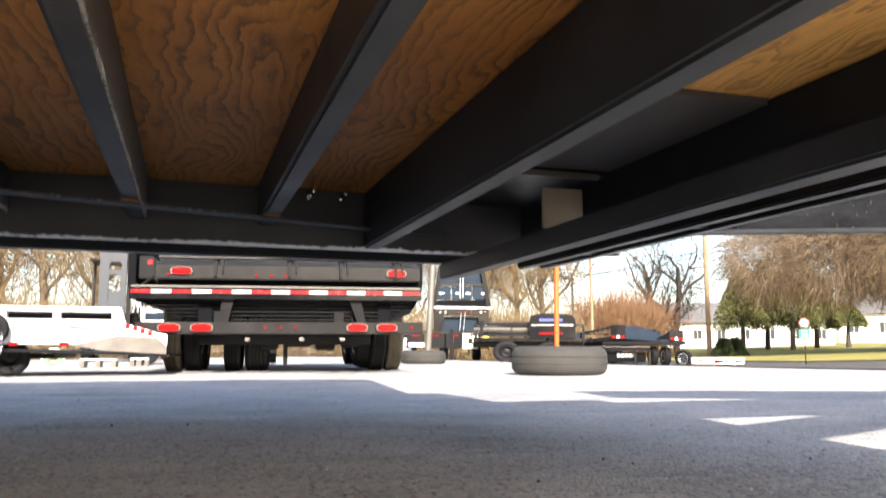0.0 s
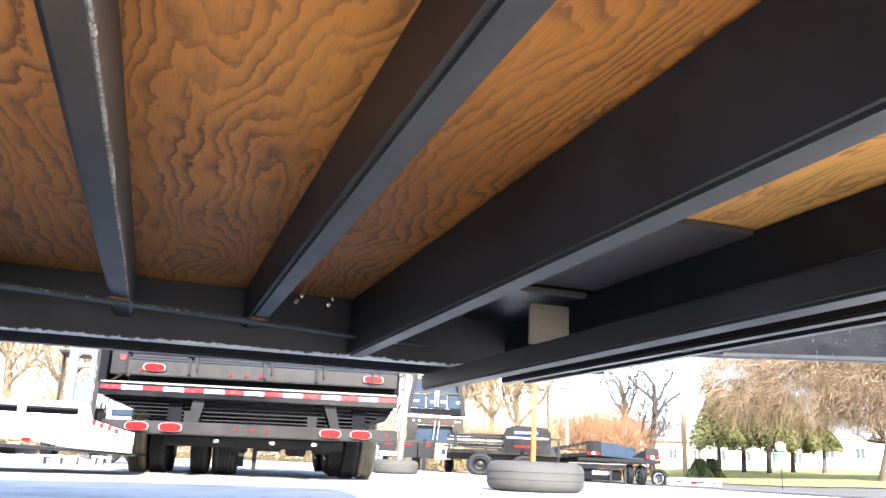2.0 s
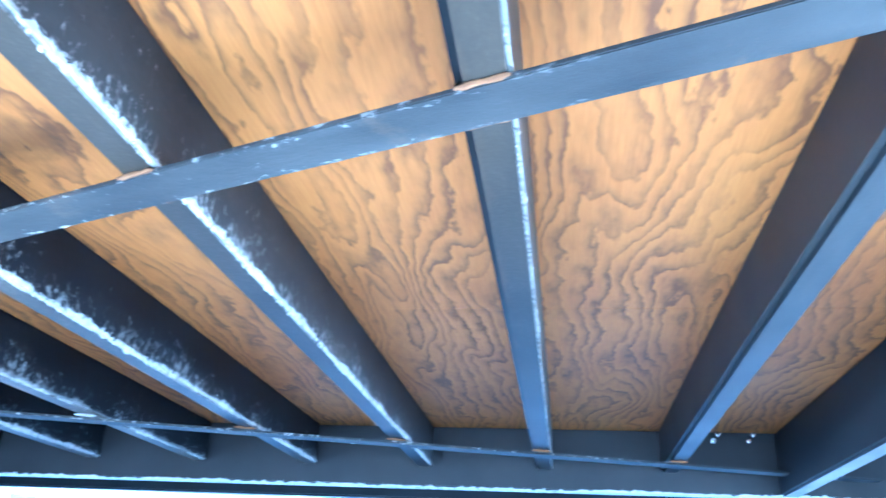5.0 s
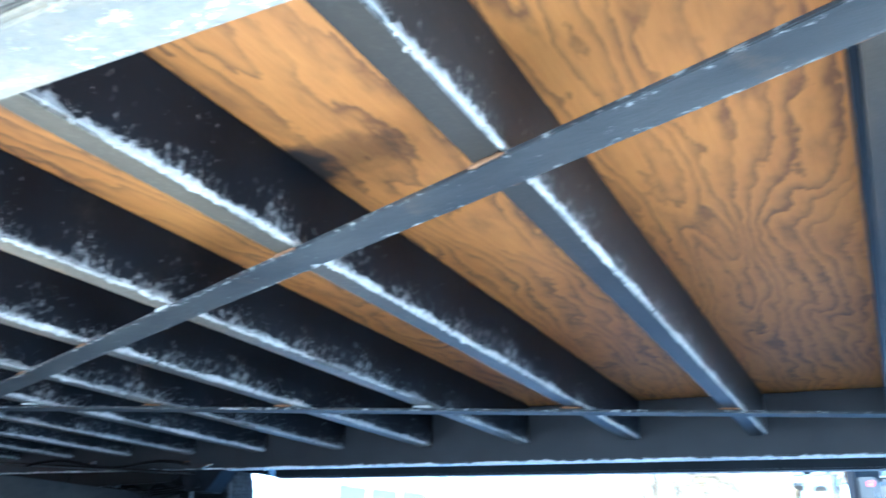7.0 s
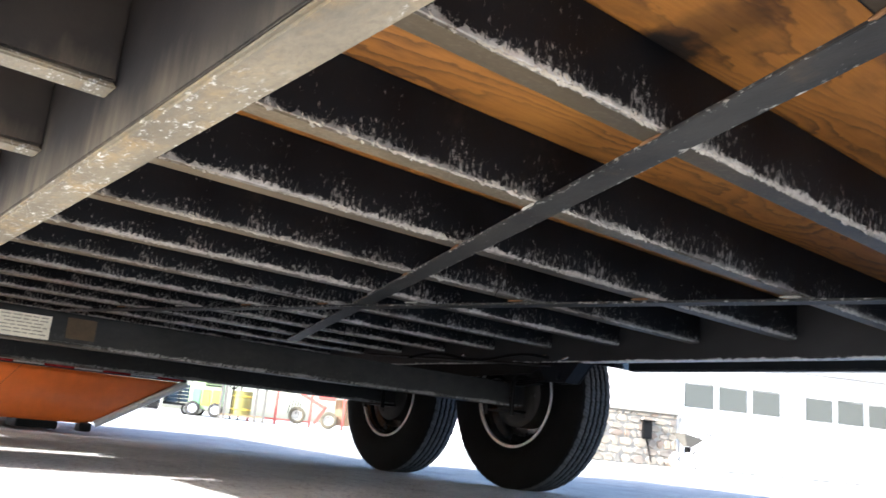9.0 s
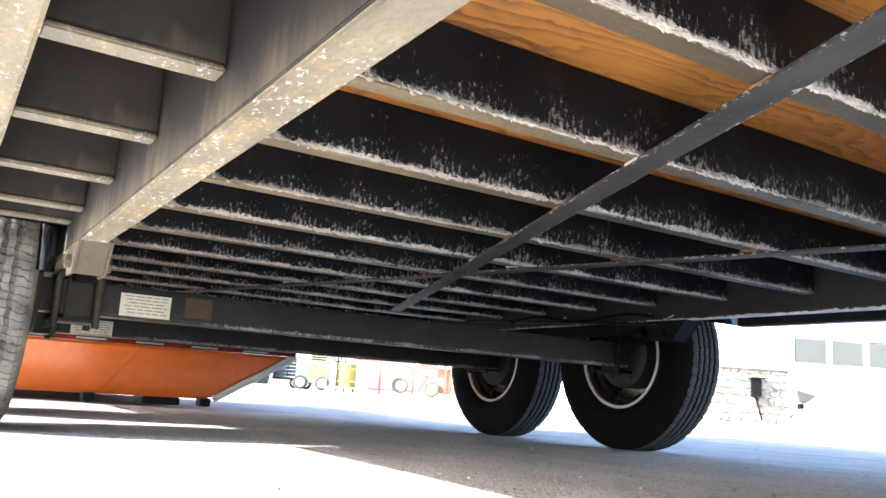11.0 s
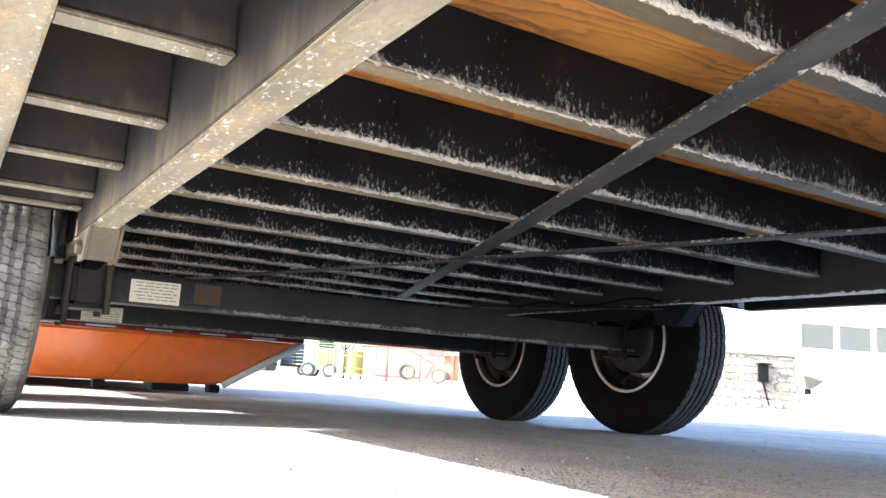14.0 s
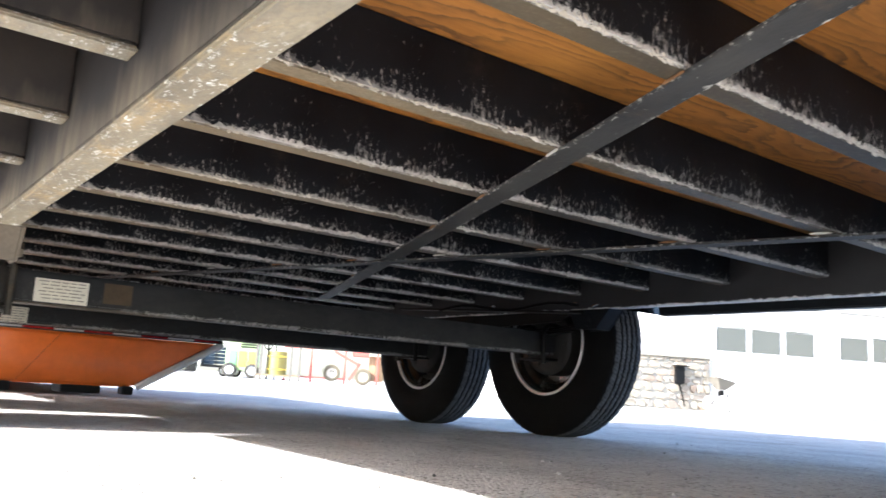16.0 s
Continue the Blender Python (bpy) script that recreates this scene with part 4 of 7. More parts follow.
for n, x in enumerate(AXLES):
    bm = bmesh.new()
    box(bm, -0.052, 0.052, -0.40, 2.13, 0, 0.104, 0.010)
    axle = part("axle", bm, STEEL_AXLE, trailer, "square black axle tube with a crusted lower edge", pose(x, 0, AXLE_Z - 0.052 - 0.018 * n))
    bm = bmesh.new()
    y0, y1 = (-0.120, 0.038) if n == 0 else (-0.120, 0.047)
    low = 0.008 if n == 0 else 0.001
    box(bm, 0.0525, 0.054, y0, y1, low, low + 0.073 - 0.009 * n)
    sticker = part("axle_label", bm, PAPER, axle, "aged paper label with faint printed lines")
    bm = bmesh.new()
    for r in range(6):
        z = low + 0.065 - 0.008 * n - r * 0.0105
        a = y0 + 0.012 + 0.006 * (r % 3)
        while a < y1 - 0.02:
            b = min(a + 0.012 + 0.02 * random.random(), y1 - 0.010)
            box(bm, 0.0542, 0.0546, a, b, z - 0.0018, z + 0.0018)
            a = b + 0.005
    tagged(part("printed_line", bm, INK, axle), kind="stuff")
    if n == 0:
        part("faded_label", boxes((0.0525, 0.0535, 0.085, 0.175, 0.022, 0.088)), plain("faded_brown_label", (0.075, 0.052, 0.030), 0.8, var=0.35, scale=22), axle, "faded brown remains of a label")
    bm = bmesh.new()
    box(bm, x - 0.070, x + 0.070, -0.292, -0.196, AXLE_Z - 0.070, AXLE_Z + 0.060, 0.012)
    part("spring_seat", bm, STUB_DUST, trailer, "rust-brown spring seat box round the axle")
    bm = bmesh.new()
    lathe(bm, [(0.0005, -0.338), (0.05, -0.338), (0.055, -0.352), (0.118, -0.356), (0.124, -0.364), (0.124, -0.385), (0.0005, -0.385)], 32)
    part("backing_plate", bm, STUB_DUST, trailer, "dusty brown brake backing plate", pose(x, 0, AXLE_Z), smooth=35)
    for y, out in ((-0.503, -1), (2.195, 1)):
        hub = TYRE_R - 0.006 + gz(x, y)
        wheel(trailer, x, y, hub, out, R=TYRE_R, w=0.225, rim=0.238, tyre_mat=RUBBER_WORN_LIT if out < 0 else RUBBER_ROAD, sipes=True)
        bm = bmesh.new()
        tube(bm, (x, y - out * 0.05, hub), (x, y - out * 0.115, hub), 0.04, n=16)
        part("spindle", bm, BLACK_DULL, trailer)

bm = bmesh.new()
tube(bm, (-2.455, -0.385, 0.43), (-2.455, -0.385, 0.60), 0.026, n=18)
part("brake_cylinder", bm, BLACK_PAINT, trailer, "glossy black upright cylinder behind the wheel", smooth=40)

# fenders over the wheels
for y0, y1 in ((EDGE_NEAR - 0.06, NEAR_OUT - 0.006), (FAR_OUT + 0.006, EDGE_FAR + 0.06)):
    bm = bmesh.new()
    a, b, t = WELL_FRONT - 0.03, WELL_BACK + 0.03, DECK + 0.075
    pts = [(b, 0.55), (b + 0.02, t - 0.11), (b + 0.15, t), (a - 0.15, t), (a - 0.02, t - 0.11), (a, 0.55), (a - 0.008, 0.55), (a - 0.028, t - 0.114), (a - 0.155, t - 0.009), (b + 0.155, t - 0.009), (b + 0.028, t - 0.114), (b + 0.008, 0.55)]
    prism(bm, pts, "y", y0, y1)
    part("fender", bm, BLACK_PAINT, trailer, "black sheet steel fender")

# low side walls, out of view, sized by their shade, and the V nose
WALL_TOP = 2.06
for y0, y1 in ((EDGE_NEAR - 0.062, EDGE_NEAR - 0.03), (EDGE_FAR + 0.03, EDGE_FAR + 0.062)):
    bm = bmesh.new()
    box(bm, REAR, 1.15 if y0 > 0 else 1.55, y0, y1, DECK + 0.02, WALL_TOP, 0.004)
    part("side_wall", bm, BLACK_PAINT, trailer, "black sheet steel side wall, unseen, sized by its shade")
bm = bmesh.new()
box(bm, REAR - 0.04, REAR, EDGE_NEAR - 0.06, EDGE_FAR + 0.06, 0.50, WALL_TOP, 0.004)
part("rear_wall", bm, BLACK_PAINT, trailer, "black sheet steel rear wall")
NOSE = Mat("scuffed_smoky_nose_panel", 0.5, spec=0.0)
_s = NOSE.noise(4, 5, NOSE.mapped((1, 1, 3)), 0.7)
_f = NOSE.math("MULTIPLY", NOSE.math("SUBTRACT", NOSE.noise(1, 4, NOSE.mapped((90, 90, 25)), 0.75), 0.64), 14, clamp=True)
NOSE.color(NOSE.mix(NOSE.math("MULTIPLY", _f, 0.2), NOSE.ramp(_s, (0.35, (0.008, 0.0085, 0.009)), (0.7, (0.022, 0.023, 0.025))), (0.6, 0.6, 0.58)))
NOSE.rough(NOSE.math("ADD", NOSE.math("MULTIPLY", _s, 0.3), 0.3))
MIDDLE = (EDGE_NEAR + EDGE_FAR) / 2
# The near panel is unseen, added to bound the sun patches on the ground.
for ya, z0, z1 in ((EDGE_FAR + 0.05, 0.640, 1.02), (EDGE_NEAR - 0.05, 0.93, 1.16)):
    d = Vector((4.2 - 0.95, MIDDLE - ya, 0))
    m = Matrix.Translation((0.95, ya, 0)) @ d.to_track_quat("X", "Z").to_matrix().to_4x4()
    bm = bmesh.new()
    box(bm, 1.16 if ya > 0 else 0.60, d.length, -0.012, 0.012, z0, z1, 0.003)
    part("nose_panel", bm, NOSE.m, trailer, "glossy smoky scuffed panel of the V-shaped nose", m)
    bm = bmesh.new()
    box(bm, 0.45 if ya > 0 else 0.66, d.length, -0.05 if ya > 0 else 0.016, -0.016 if ya > 0 else 0.05, 0.628 if ya > 0 else 0.95, 0.645 if ya > 0 else 0.99, 0.003)
    part("nose_frame", bm, STEEL_CLEAN, trailer, "", m)
# Unseen rail, added to block sun between the patches on the ground.
bm = bmesh.new()
box(bm, 1.551, 2.75, EDGE_NEAR - 0.06, EDGE_NEAR - 0.03, 1.56, 1.94, 0.004)
part("nose_rail", bm, BLACK_PAINT, trailer, "unseen black rail added to shape the ground shade")
bm = bmesh.new()
box(bm, 1.312, 4.6, MIDDLE - 0.04, MIDDLE + 0.04, 0.60, 0.70, 0.006)
part("tongue", bm, STEEL_CLEAN, trailer, "black steel tongue beam")
bm = bmesh.new()
tube(bm, (3.6, MIDDLE, 0.12), (3.6, MIDDLE, 0.9), 0.03, n=16)
box(bm, 3.5, 3.7, MIDDLE - 0.1, MIDDLE + 0.1, 0.025, 0.115, 0.003)
part("jack", bm, CHROME, trailer, "zinc-plated drop jack", smooth=40)

# dark board, bracket plate and bolts in the front bay
bm = boxes((0.776, 1.283, 0.765, 1.415, 0.708, 0.7205))
part("cover_board", bm, plain("dark_painted_board", (0.058, 0.048, 0.042), 0.6, var=0.3, scale=6), trailer, "dark painted cover board")
bm = boxes((0.776, 1.283, 1.436, 1.974, 0.700, 0.716))
part("cover_board", bm, BLACK_DULL, trailer, "black painted cover board")
# The strip's pale colour includes the light it catches.
bm = boxes((0.90, 1.255, 1.416, 1.434, 0.684, 0.700), bevel=0.002)
part("light_strip", bm, plain("pale_lit_strip", (0.085, 0.075, 0.066), 0.5), trailer)
bm = bmesh.new()
box(bm, 1.130, 1.257, 1.520, 1.526, 0.560, 0.677, 0.0025)
part("bracket_plate", bm, plain("pale_primer_plate", (0.20, 0.165, 0.12), 0.6), trailer, "pale primed steel bracket plate")
for x in (0.555, 0.655):
    for dx, z in ((0.0, 0.712), (-0.014, 0.692)):
        bm = bmesh.new()
        tube(bm, (x + dx, 1.950, z), (x + dx, 1.9775, z), 0.005, n=8)
        tube(bm, (x + dx, 1.963, z), (x + dx, 1.972, z), 0.0075, n=6)
        part("bolt", bm, CHROME, trailer, "bright zinc bolt")

# welds where the straps cross the beams, and a loose wire
RUST = plain("rusty_weld", (0.24, 0.12, 0.05), 0.8, var=0.4, scale=40, bump=0.4)
WELD = plain("pale_salt_crust", (0.55, 0.53, 0.49), 0.85, var=0.25, scale=60, bump=0.4)
for p, q, z, w in STRAPS:
    for k in range(2, -10, -1):
        x = FIRST + (k - 1) * STEP - 0.025
        y = p + q * x
        for e in (-1, 1):
            bm = bmesh.new()
            yy = e * (w / 2 + 0.002)
            pts = [Vector((x + 0.008 * (i - 3), y + q * 0.008 * (i - 3) + yy + random.uniform(-0.001, 0.001), BOTTOM - 0.003)) for i in range(7)]
            rs = [0.0016] + [random.uniform(0.0022, 0.0036) for _ in range(5)] + [0.0015]
            rings = [[bm.verts.new(c + Vector((0, r * math.cos(a * math.pi / 3), r * math.sin(a * math.pi / 3)))) for a in range(6)] for c, r in zip(pts, rs)]
            for ra, rb in zip(rings, rings[1:]):
                for a in range(6):
                    bm.faces.new((ra[a], ra[(a + 1) % 6], rb[(a + 1) % 6], rb[a]))
            bm.faces.new(rings[0][::-1])
            bm.faces.new(rings[-1])
            part("weld_bead", bm, RUST if (k + e) % 3 or k > -1 else WELD, trailer, "rusty weld bead" if (k + e) % 3 or k > -1 else "salt-crusted weld bead", smooth=60)
bm = bmesh.new()
pts = [Vector((-1.41 + 0.010 * math.sin(i * 0.5), 0.66 - 0.002 * i, 0.592 - 0.011 * i)) for i in range(9)]
for a, b in zip(pts, pts[1:]):
    tube(bm, a, b, 0.0012, n=5)
part("loose_wire", bm, GREY_STEEL, trailer, "thin loose hanging wire")
bm = bmesh.new()
pts = [Vector((-2.45 - 0.07 * i, 1.90 - 0.014 * i, 0.545 + 0.014 * math.sin(i * 0.9))) for i in range(12)]
rings = [[bm.verts.new(p + Vector((0, 0.007 * math.cos(k * math.pi / 3), 0.007 * math.sin(k * math.pi / 3)))) for k in range(6)] for p in pts]
for ra, rb in zip(rings, rings[1:]):
    for k in range(6):
        bm.faces.new((ra[k], ra[(k + 1) % 6], rb[(k + 1) % 6], rb[k]))
part("brake_cable", bm, BLACK_DULL, trailer, "black brake cable")
for x, y, z in ((-2.50, 1.905, 0.548), (-2.95, 1.83, 0.545), (-2.40, 1.93, 0.540)):
    bm = bmesh.new()
    tube(bm, (x, y, z), (x + 0.02, y + 0.015, z + 0.012), 0.005, n=8)
    part("cable_clip", bm, CHROME, trailer, "bright cable clip")


def spread(x, y, k, turn=0.0, lift=0.0, tip=0.0):
    """A spot of the lot, k times as far from the origin of the walk, for a thing k times as large."""
    X, Y = 0.2 + (x - 0.2) * k, -0.55 + (y + 0.55) * k
    return pose(X, Y, gz(X, Y) + lift, 0, tip, turn) @ Matrix.Scale(k, 4)


# ---- the dump trailer parked behind ----
def strip_tape(parent, x0, x1, y, z0, z1, n, first_red=True):
    """Alternating red and white reflective pieces on a rail."""
    w = (x1 - x0) / n
    for i in range(n):
        red = (i % 2 == 0) == first_red
        part("reflective_tape", boxes((x0 + i * w, x0 + (i + 1) * w - 0.002, y - 0.003, y, z0, z1)), RED_TAPE if red else WHITE_TAPE, parent, "red reflective tape" if red else "white reflective tape")


def oval_lamp(parent, x, y, z, w=0.165, h=0.065):
    """An oval tail lamp in a dark grommet."""
    for name, k, d, mat, lab in (("grommet", 1.16, 0.012, BLACK_DULL, "black rubber grommet"), ("bezel", 1.06, 0.016, ALU_RAW, "pale lamp bezel"), ("tail_lamp", 0.94, 0.024, RED_LENS, "red oval tail lamp")):
        bm = bmesh.new()
        pts = []
        for i in range(24):
            a = 2 * math.pi * i / 24
            c, s = math.cos(a), math.sin(a)
            pts.append((x + math.copysign(abs(c) ** 0.6, c) * w / 2 * k, z + math.copysign(abs(s) ** 0.8, s) * h / 2 * k))
        prism(bm, pts, "y", y - d, y)
        part(name, bm, mat, parent, lab)


def marker(parent, x, y, z, r=0.012):
    part("marker_lamp", tube(bmesh.new(), (x, y - 0.012, z), (x, y, z), r, n=10), RED_LENS, parent, "small red marker lamp")


def dump_trailer(at):
    t = thing("dump_trailer", "black dump trailer with red oval lamps and red and white tape", "dump trailer", at)
    W = 1.20
    # underbody rail with tape
    part("tail_rail", boxes((-W, W, 0.0, 0.07, 0.615, 0.72), bevel=0.006), BLACK_PAINT, t)
    strip_tape(t, -W + 0.01, W - 0.01, -0.001, 0.662, 0.694, 15)
    # tailgate with ribs, frame and hinges
    part("tailgate", boxes((-0.98, 1.17, 0.05, 0.10, 0.79, 1.45), bevel=0.006), GREY_STEEL, t, "dull grey steel tailgate")
    for x in (-0.55, 0.05, 0.48, 0.95):
        part("gate_rib", boxes((x, x + 0.05, 0.0, 0.049, 0.93, 1.45), bevel=0.006), BLACK_DULL, t)
        part("gate_latch", boxes((x + 0.07, x + 0.085, -0.03, 0.049, 0.84, 1.0), bevel=0.003), BLACK_DULL, t, "dull steel latch")
    part("gate_apron", boxes((-1.0, 1.17, 0.125, 0.16, 0.60, 0.80)), MATT_BLACK, t)
    for a, b in ((-0.97, -0.58), (-0.47, 0.02), (0.13, 0.45), (0.56, 0.92)):
        m = pose(0, 0.03, 0.965, -14, 0, 0)
        part("gate_sheet", boxes((a, b, -0.006, 0.0, 0.0, 0.44), bevel=0.002), BLUE_GREY, t, "slate-blue sheet leaning behind the ribs", m)
    # side rail of the load bed with its tape, running forward
    part("upper_rail", boxes((-1.17, -1.05, 0.25, 3.6, 0.80, 0.99), bevel=0.006), BLACK_DULL, t, "black upper side rail")
    part("reflective_tape", boxes((-1.174, -1.171, 0.30, 0.85, 0.93, 0.97)), WHITE_TAPE, t, "white reflective tape")
    part("reflective_tape", boxes((-1.10, -1.055, 0.245, 0.249, 0.92, 0.96)), RED_TAPE, t, "red reflective tape")
    part("rail_brace", tube(bmesh.new(), (-1.14, 0.22, 0.74), (-1.02, 0.20, 0.83), 0.012, n=8), GREY_STEEL, t)
    part("gate_sill", boxes((-1.0, 1.19, 0.0, 0.049, 0.78, 0.915), bevel=0.008), GREY_STEEL, t)
    part("gate_bar", tube(bmesh.new(), (-0.98, -0.02, 0.955), (1.15, -0.02, 0.955), 0.014, n=10), GREY_STEEL, t, "dark steel spreader bar", smooth=50)
    part("gate_lip", boxes((-1.0, 1.19, -0.012, -0.001, 0.905, 0.917), bevel=0.002), BLUE_GREY, t, "bright upper lip of the sill")
    part("rail_lip", boxes((-1.19, 1.19, -0.008, -0.001, 0.712, 0.726), bevel=0.002), ALU_RAW, t, "bright worn lip of the tail rail")
    for x in (-0.53, 0.07, 0.50, 0.97):
        part("hinge_lug", boxes((x - 0.012, x + 0.012, -0.035, -0.001, 0.80, 0.93), bevel=0.003), BLACK_DULL, t)
    for x in (-0.80, 0.98):
        oval_lamp(t, x, -0.002, 0.845)
    for x in (-0.2, -0.08, 0.04, -0.9):
        marker(t, x, -0.002, 0.815)
    # slanting side of the bed, floor ribs
    for s in (-1, 1):
        bm = bmesh.new()
        toe = 0.62 if s < 0 else 0.90
        prism(bm, [(s * W, 0.65), (s * (W - 0.01), 0.615), (s * (toe + 0.22), 0.505), (s * toe, 0.43), (s * (toe - 0.06), 0.43), (s * (toe - 0.06), 0.61)], "y", 0.12, 4.2)
        part("bed_side", bm, MATT_BLACK, t, "black tapering bed side")
        for i in range(5):
            part("side_rib", boxes((min(s * (toe + 0.05), s * (W - 0.06 - 0.05 * i)), max(s * (toe + 0.05), s * (W - 0.06 - 0.05 * i)), 0.085, 0.119, 0.595 - i * 0.030, 0.601 - i * 0.030)), BLACK_DULL, t)
        part("bed_wall", boxes((s * W - 0.03, s * W + 0.03, 0.1, 4.2, 0.72, 1.42), bevel=0.006), MATT_BLACK, t)
        part("frame_rail", boxes((s * 0.50 - 0.04, s * 0.50 + 0.04, 0.12, 5.2, 0.36, 0.52), bevel=0.006), BLACK_DULL, t)
        bm = bmesh.new()
        c = 0.09 + s * 0.53
        prism(bm, [(c + 0.06, 0.62), (c - 0.04, 0.62), (c - 0.01 + 0.05 * s, 0.40), (c + 0.06 + 0.05 * s, 0.40)], "y", 0.05, 0.11)
        part("hinge_strut", bm, BLACK_DULL, t)
    part("bed_floor", boxes((-W + 0.05, W - 0.05, 0.1, 4.2, 0.60, 0.64)), BLACK_DULL, t)
    for i in range(5):
        part("belly_bar", boxes((-0.85, 0.85, 0.13, 0.17, 0.45 + i * 0.032, 0.458 + i * 0.032)), BLACK_DULL, t)
    for i in range(9):
        part("floor_rib", boxes((-0.95, 0.95, 0.35 + i * 0.42, 0.42 + i * 0.42, 0.52, 0.599), bevel=0.004), BLACK_DULL, t)
    # bumper
    part("bumper", boxes((-1.13, 1.19, -0.12, -0.04, 0.325, 0.425), bevel=0.008), GREY_STEEL, t, "grey steel bumper beam")
    for x in (-0.87, -0.62, 0.63, 0.88):
        oval_lamp(t, x, -0.121, 0.378, 0.17, 0.068)
    for x in (-0.12, 0.0, 0.12, -1.075, 1.09):
        marker(t, x, -0.121, 0.378)
    for s in (-1, 1):
        part("bumper_arm", boxes((s * 0.50 - 0.04, s * 0.50 + 0.04, -0.04, 0.12, 0.36, 0.42)), BLACK_DULL, t)
    # wheels in pairs
    for ay in (1.1, 2.0):
        part("axle", boxes((-0.95, 0.95, ay - 0.045, ay + 0.045, 0.33, 0.42), bevel=0.006), BLACK_DULL, t)
        for x in (-0.94, -0.765, -0.41, -0.185, 0.80, 0.94, 1.10):
            w = wheel(t, 0, 0, 0, 1 if x > 0 else -1, R=0.37 if x != 0.80 else 0.33, w=0.16 if abs(x) > 0.3 else 0.23, rim=0.20, drum=False, tyre_mat=RUBBER_TAN if x in (-0.94, 1.10) else RUBBER)
            w.matrix_basis = pose(x, ay, 0.37, 0, 0, -90)
    for ay in (1.55,):
        for s in (-1, 1):
            part("fender", boxes((s * 1.02 - 0.16, s * 1.02 + 0.16, 0.6, 2.5, 0.76, 0.775), bevel=0.004), BLACK_PAINT, t)
    part("underbody_beam", boxes((-0.70, 0.84, 0.62, 0.72, 0.245, 0.325), bevel=0.006), BLACK_DULL, t, "black cross beam under the frame")
    for x0, x1, z in ((-0.16, 0.0, 0.20), (0.06, 0.30, 0.225), (0.34, 0.52, 0.19), (0.58, 0.74, 0.215)):
        part("spring_mount", boxes((x0, x1, 0.74, 0.86, z, 0.36), bevel=0.012), BLACK_DULL, t)
    part("leaf_spring", boxes((0.0, 0.62, 0.735, 0.739, 0.262, 0.275), bevel=0.001), GREY_STEEL, t)
    part("drop_leg", boxes((0.045, 0.085, 0.66, 0.70, 0.06, 0.244), bevel=0.004), BLACK_DULL, t, "black drop leg")
    for x in (-0.30, 0.18, 0.55):
        part("work_lamp", boxes((x, x + 0.05, 0.60, 0.619, 0.28, 0.31), bevel=0.006), CHROME, t, "small bright work lamp")
    part("front_jack", boxes((-0.05, 0.05, 5.0, 5.1, 0.02, 0.55), bevel=0.006), BLACK_DULL, t)
    return t


dump_trailer(pose(1.04, 7.35, 0.0, 0, -0.6, -5) @ Matrix.Scale(1.14, 4))


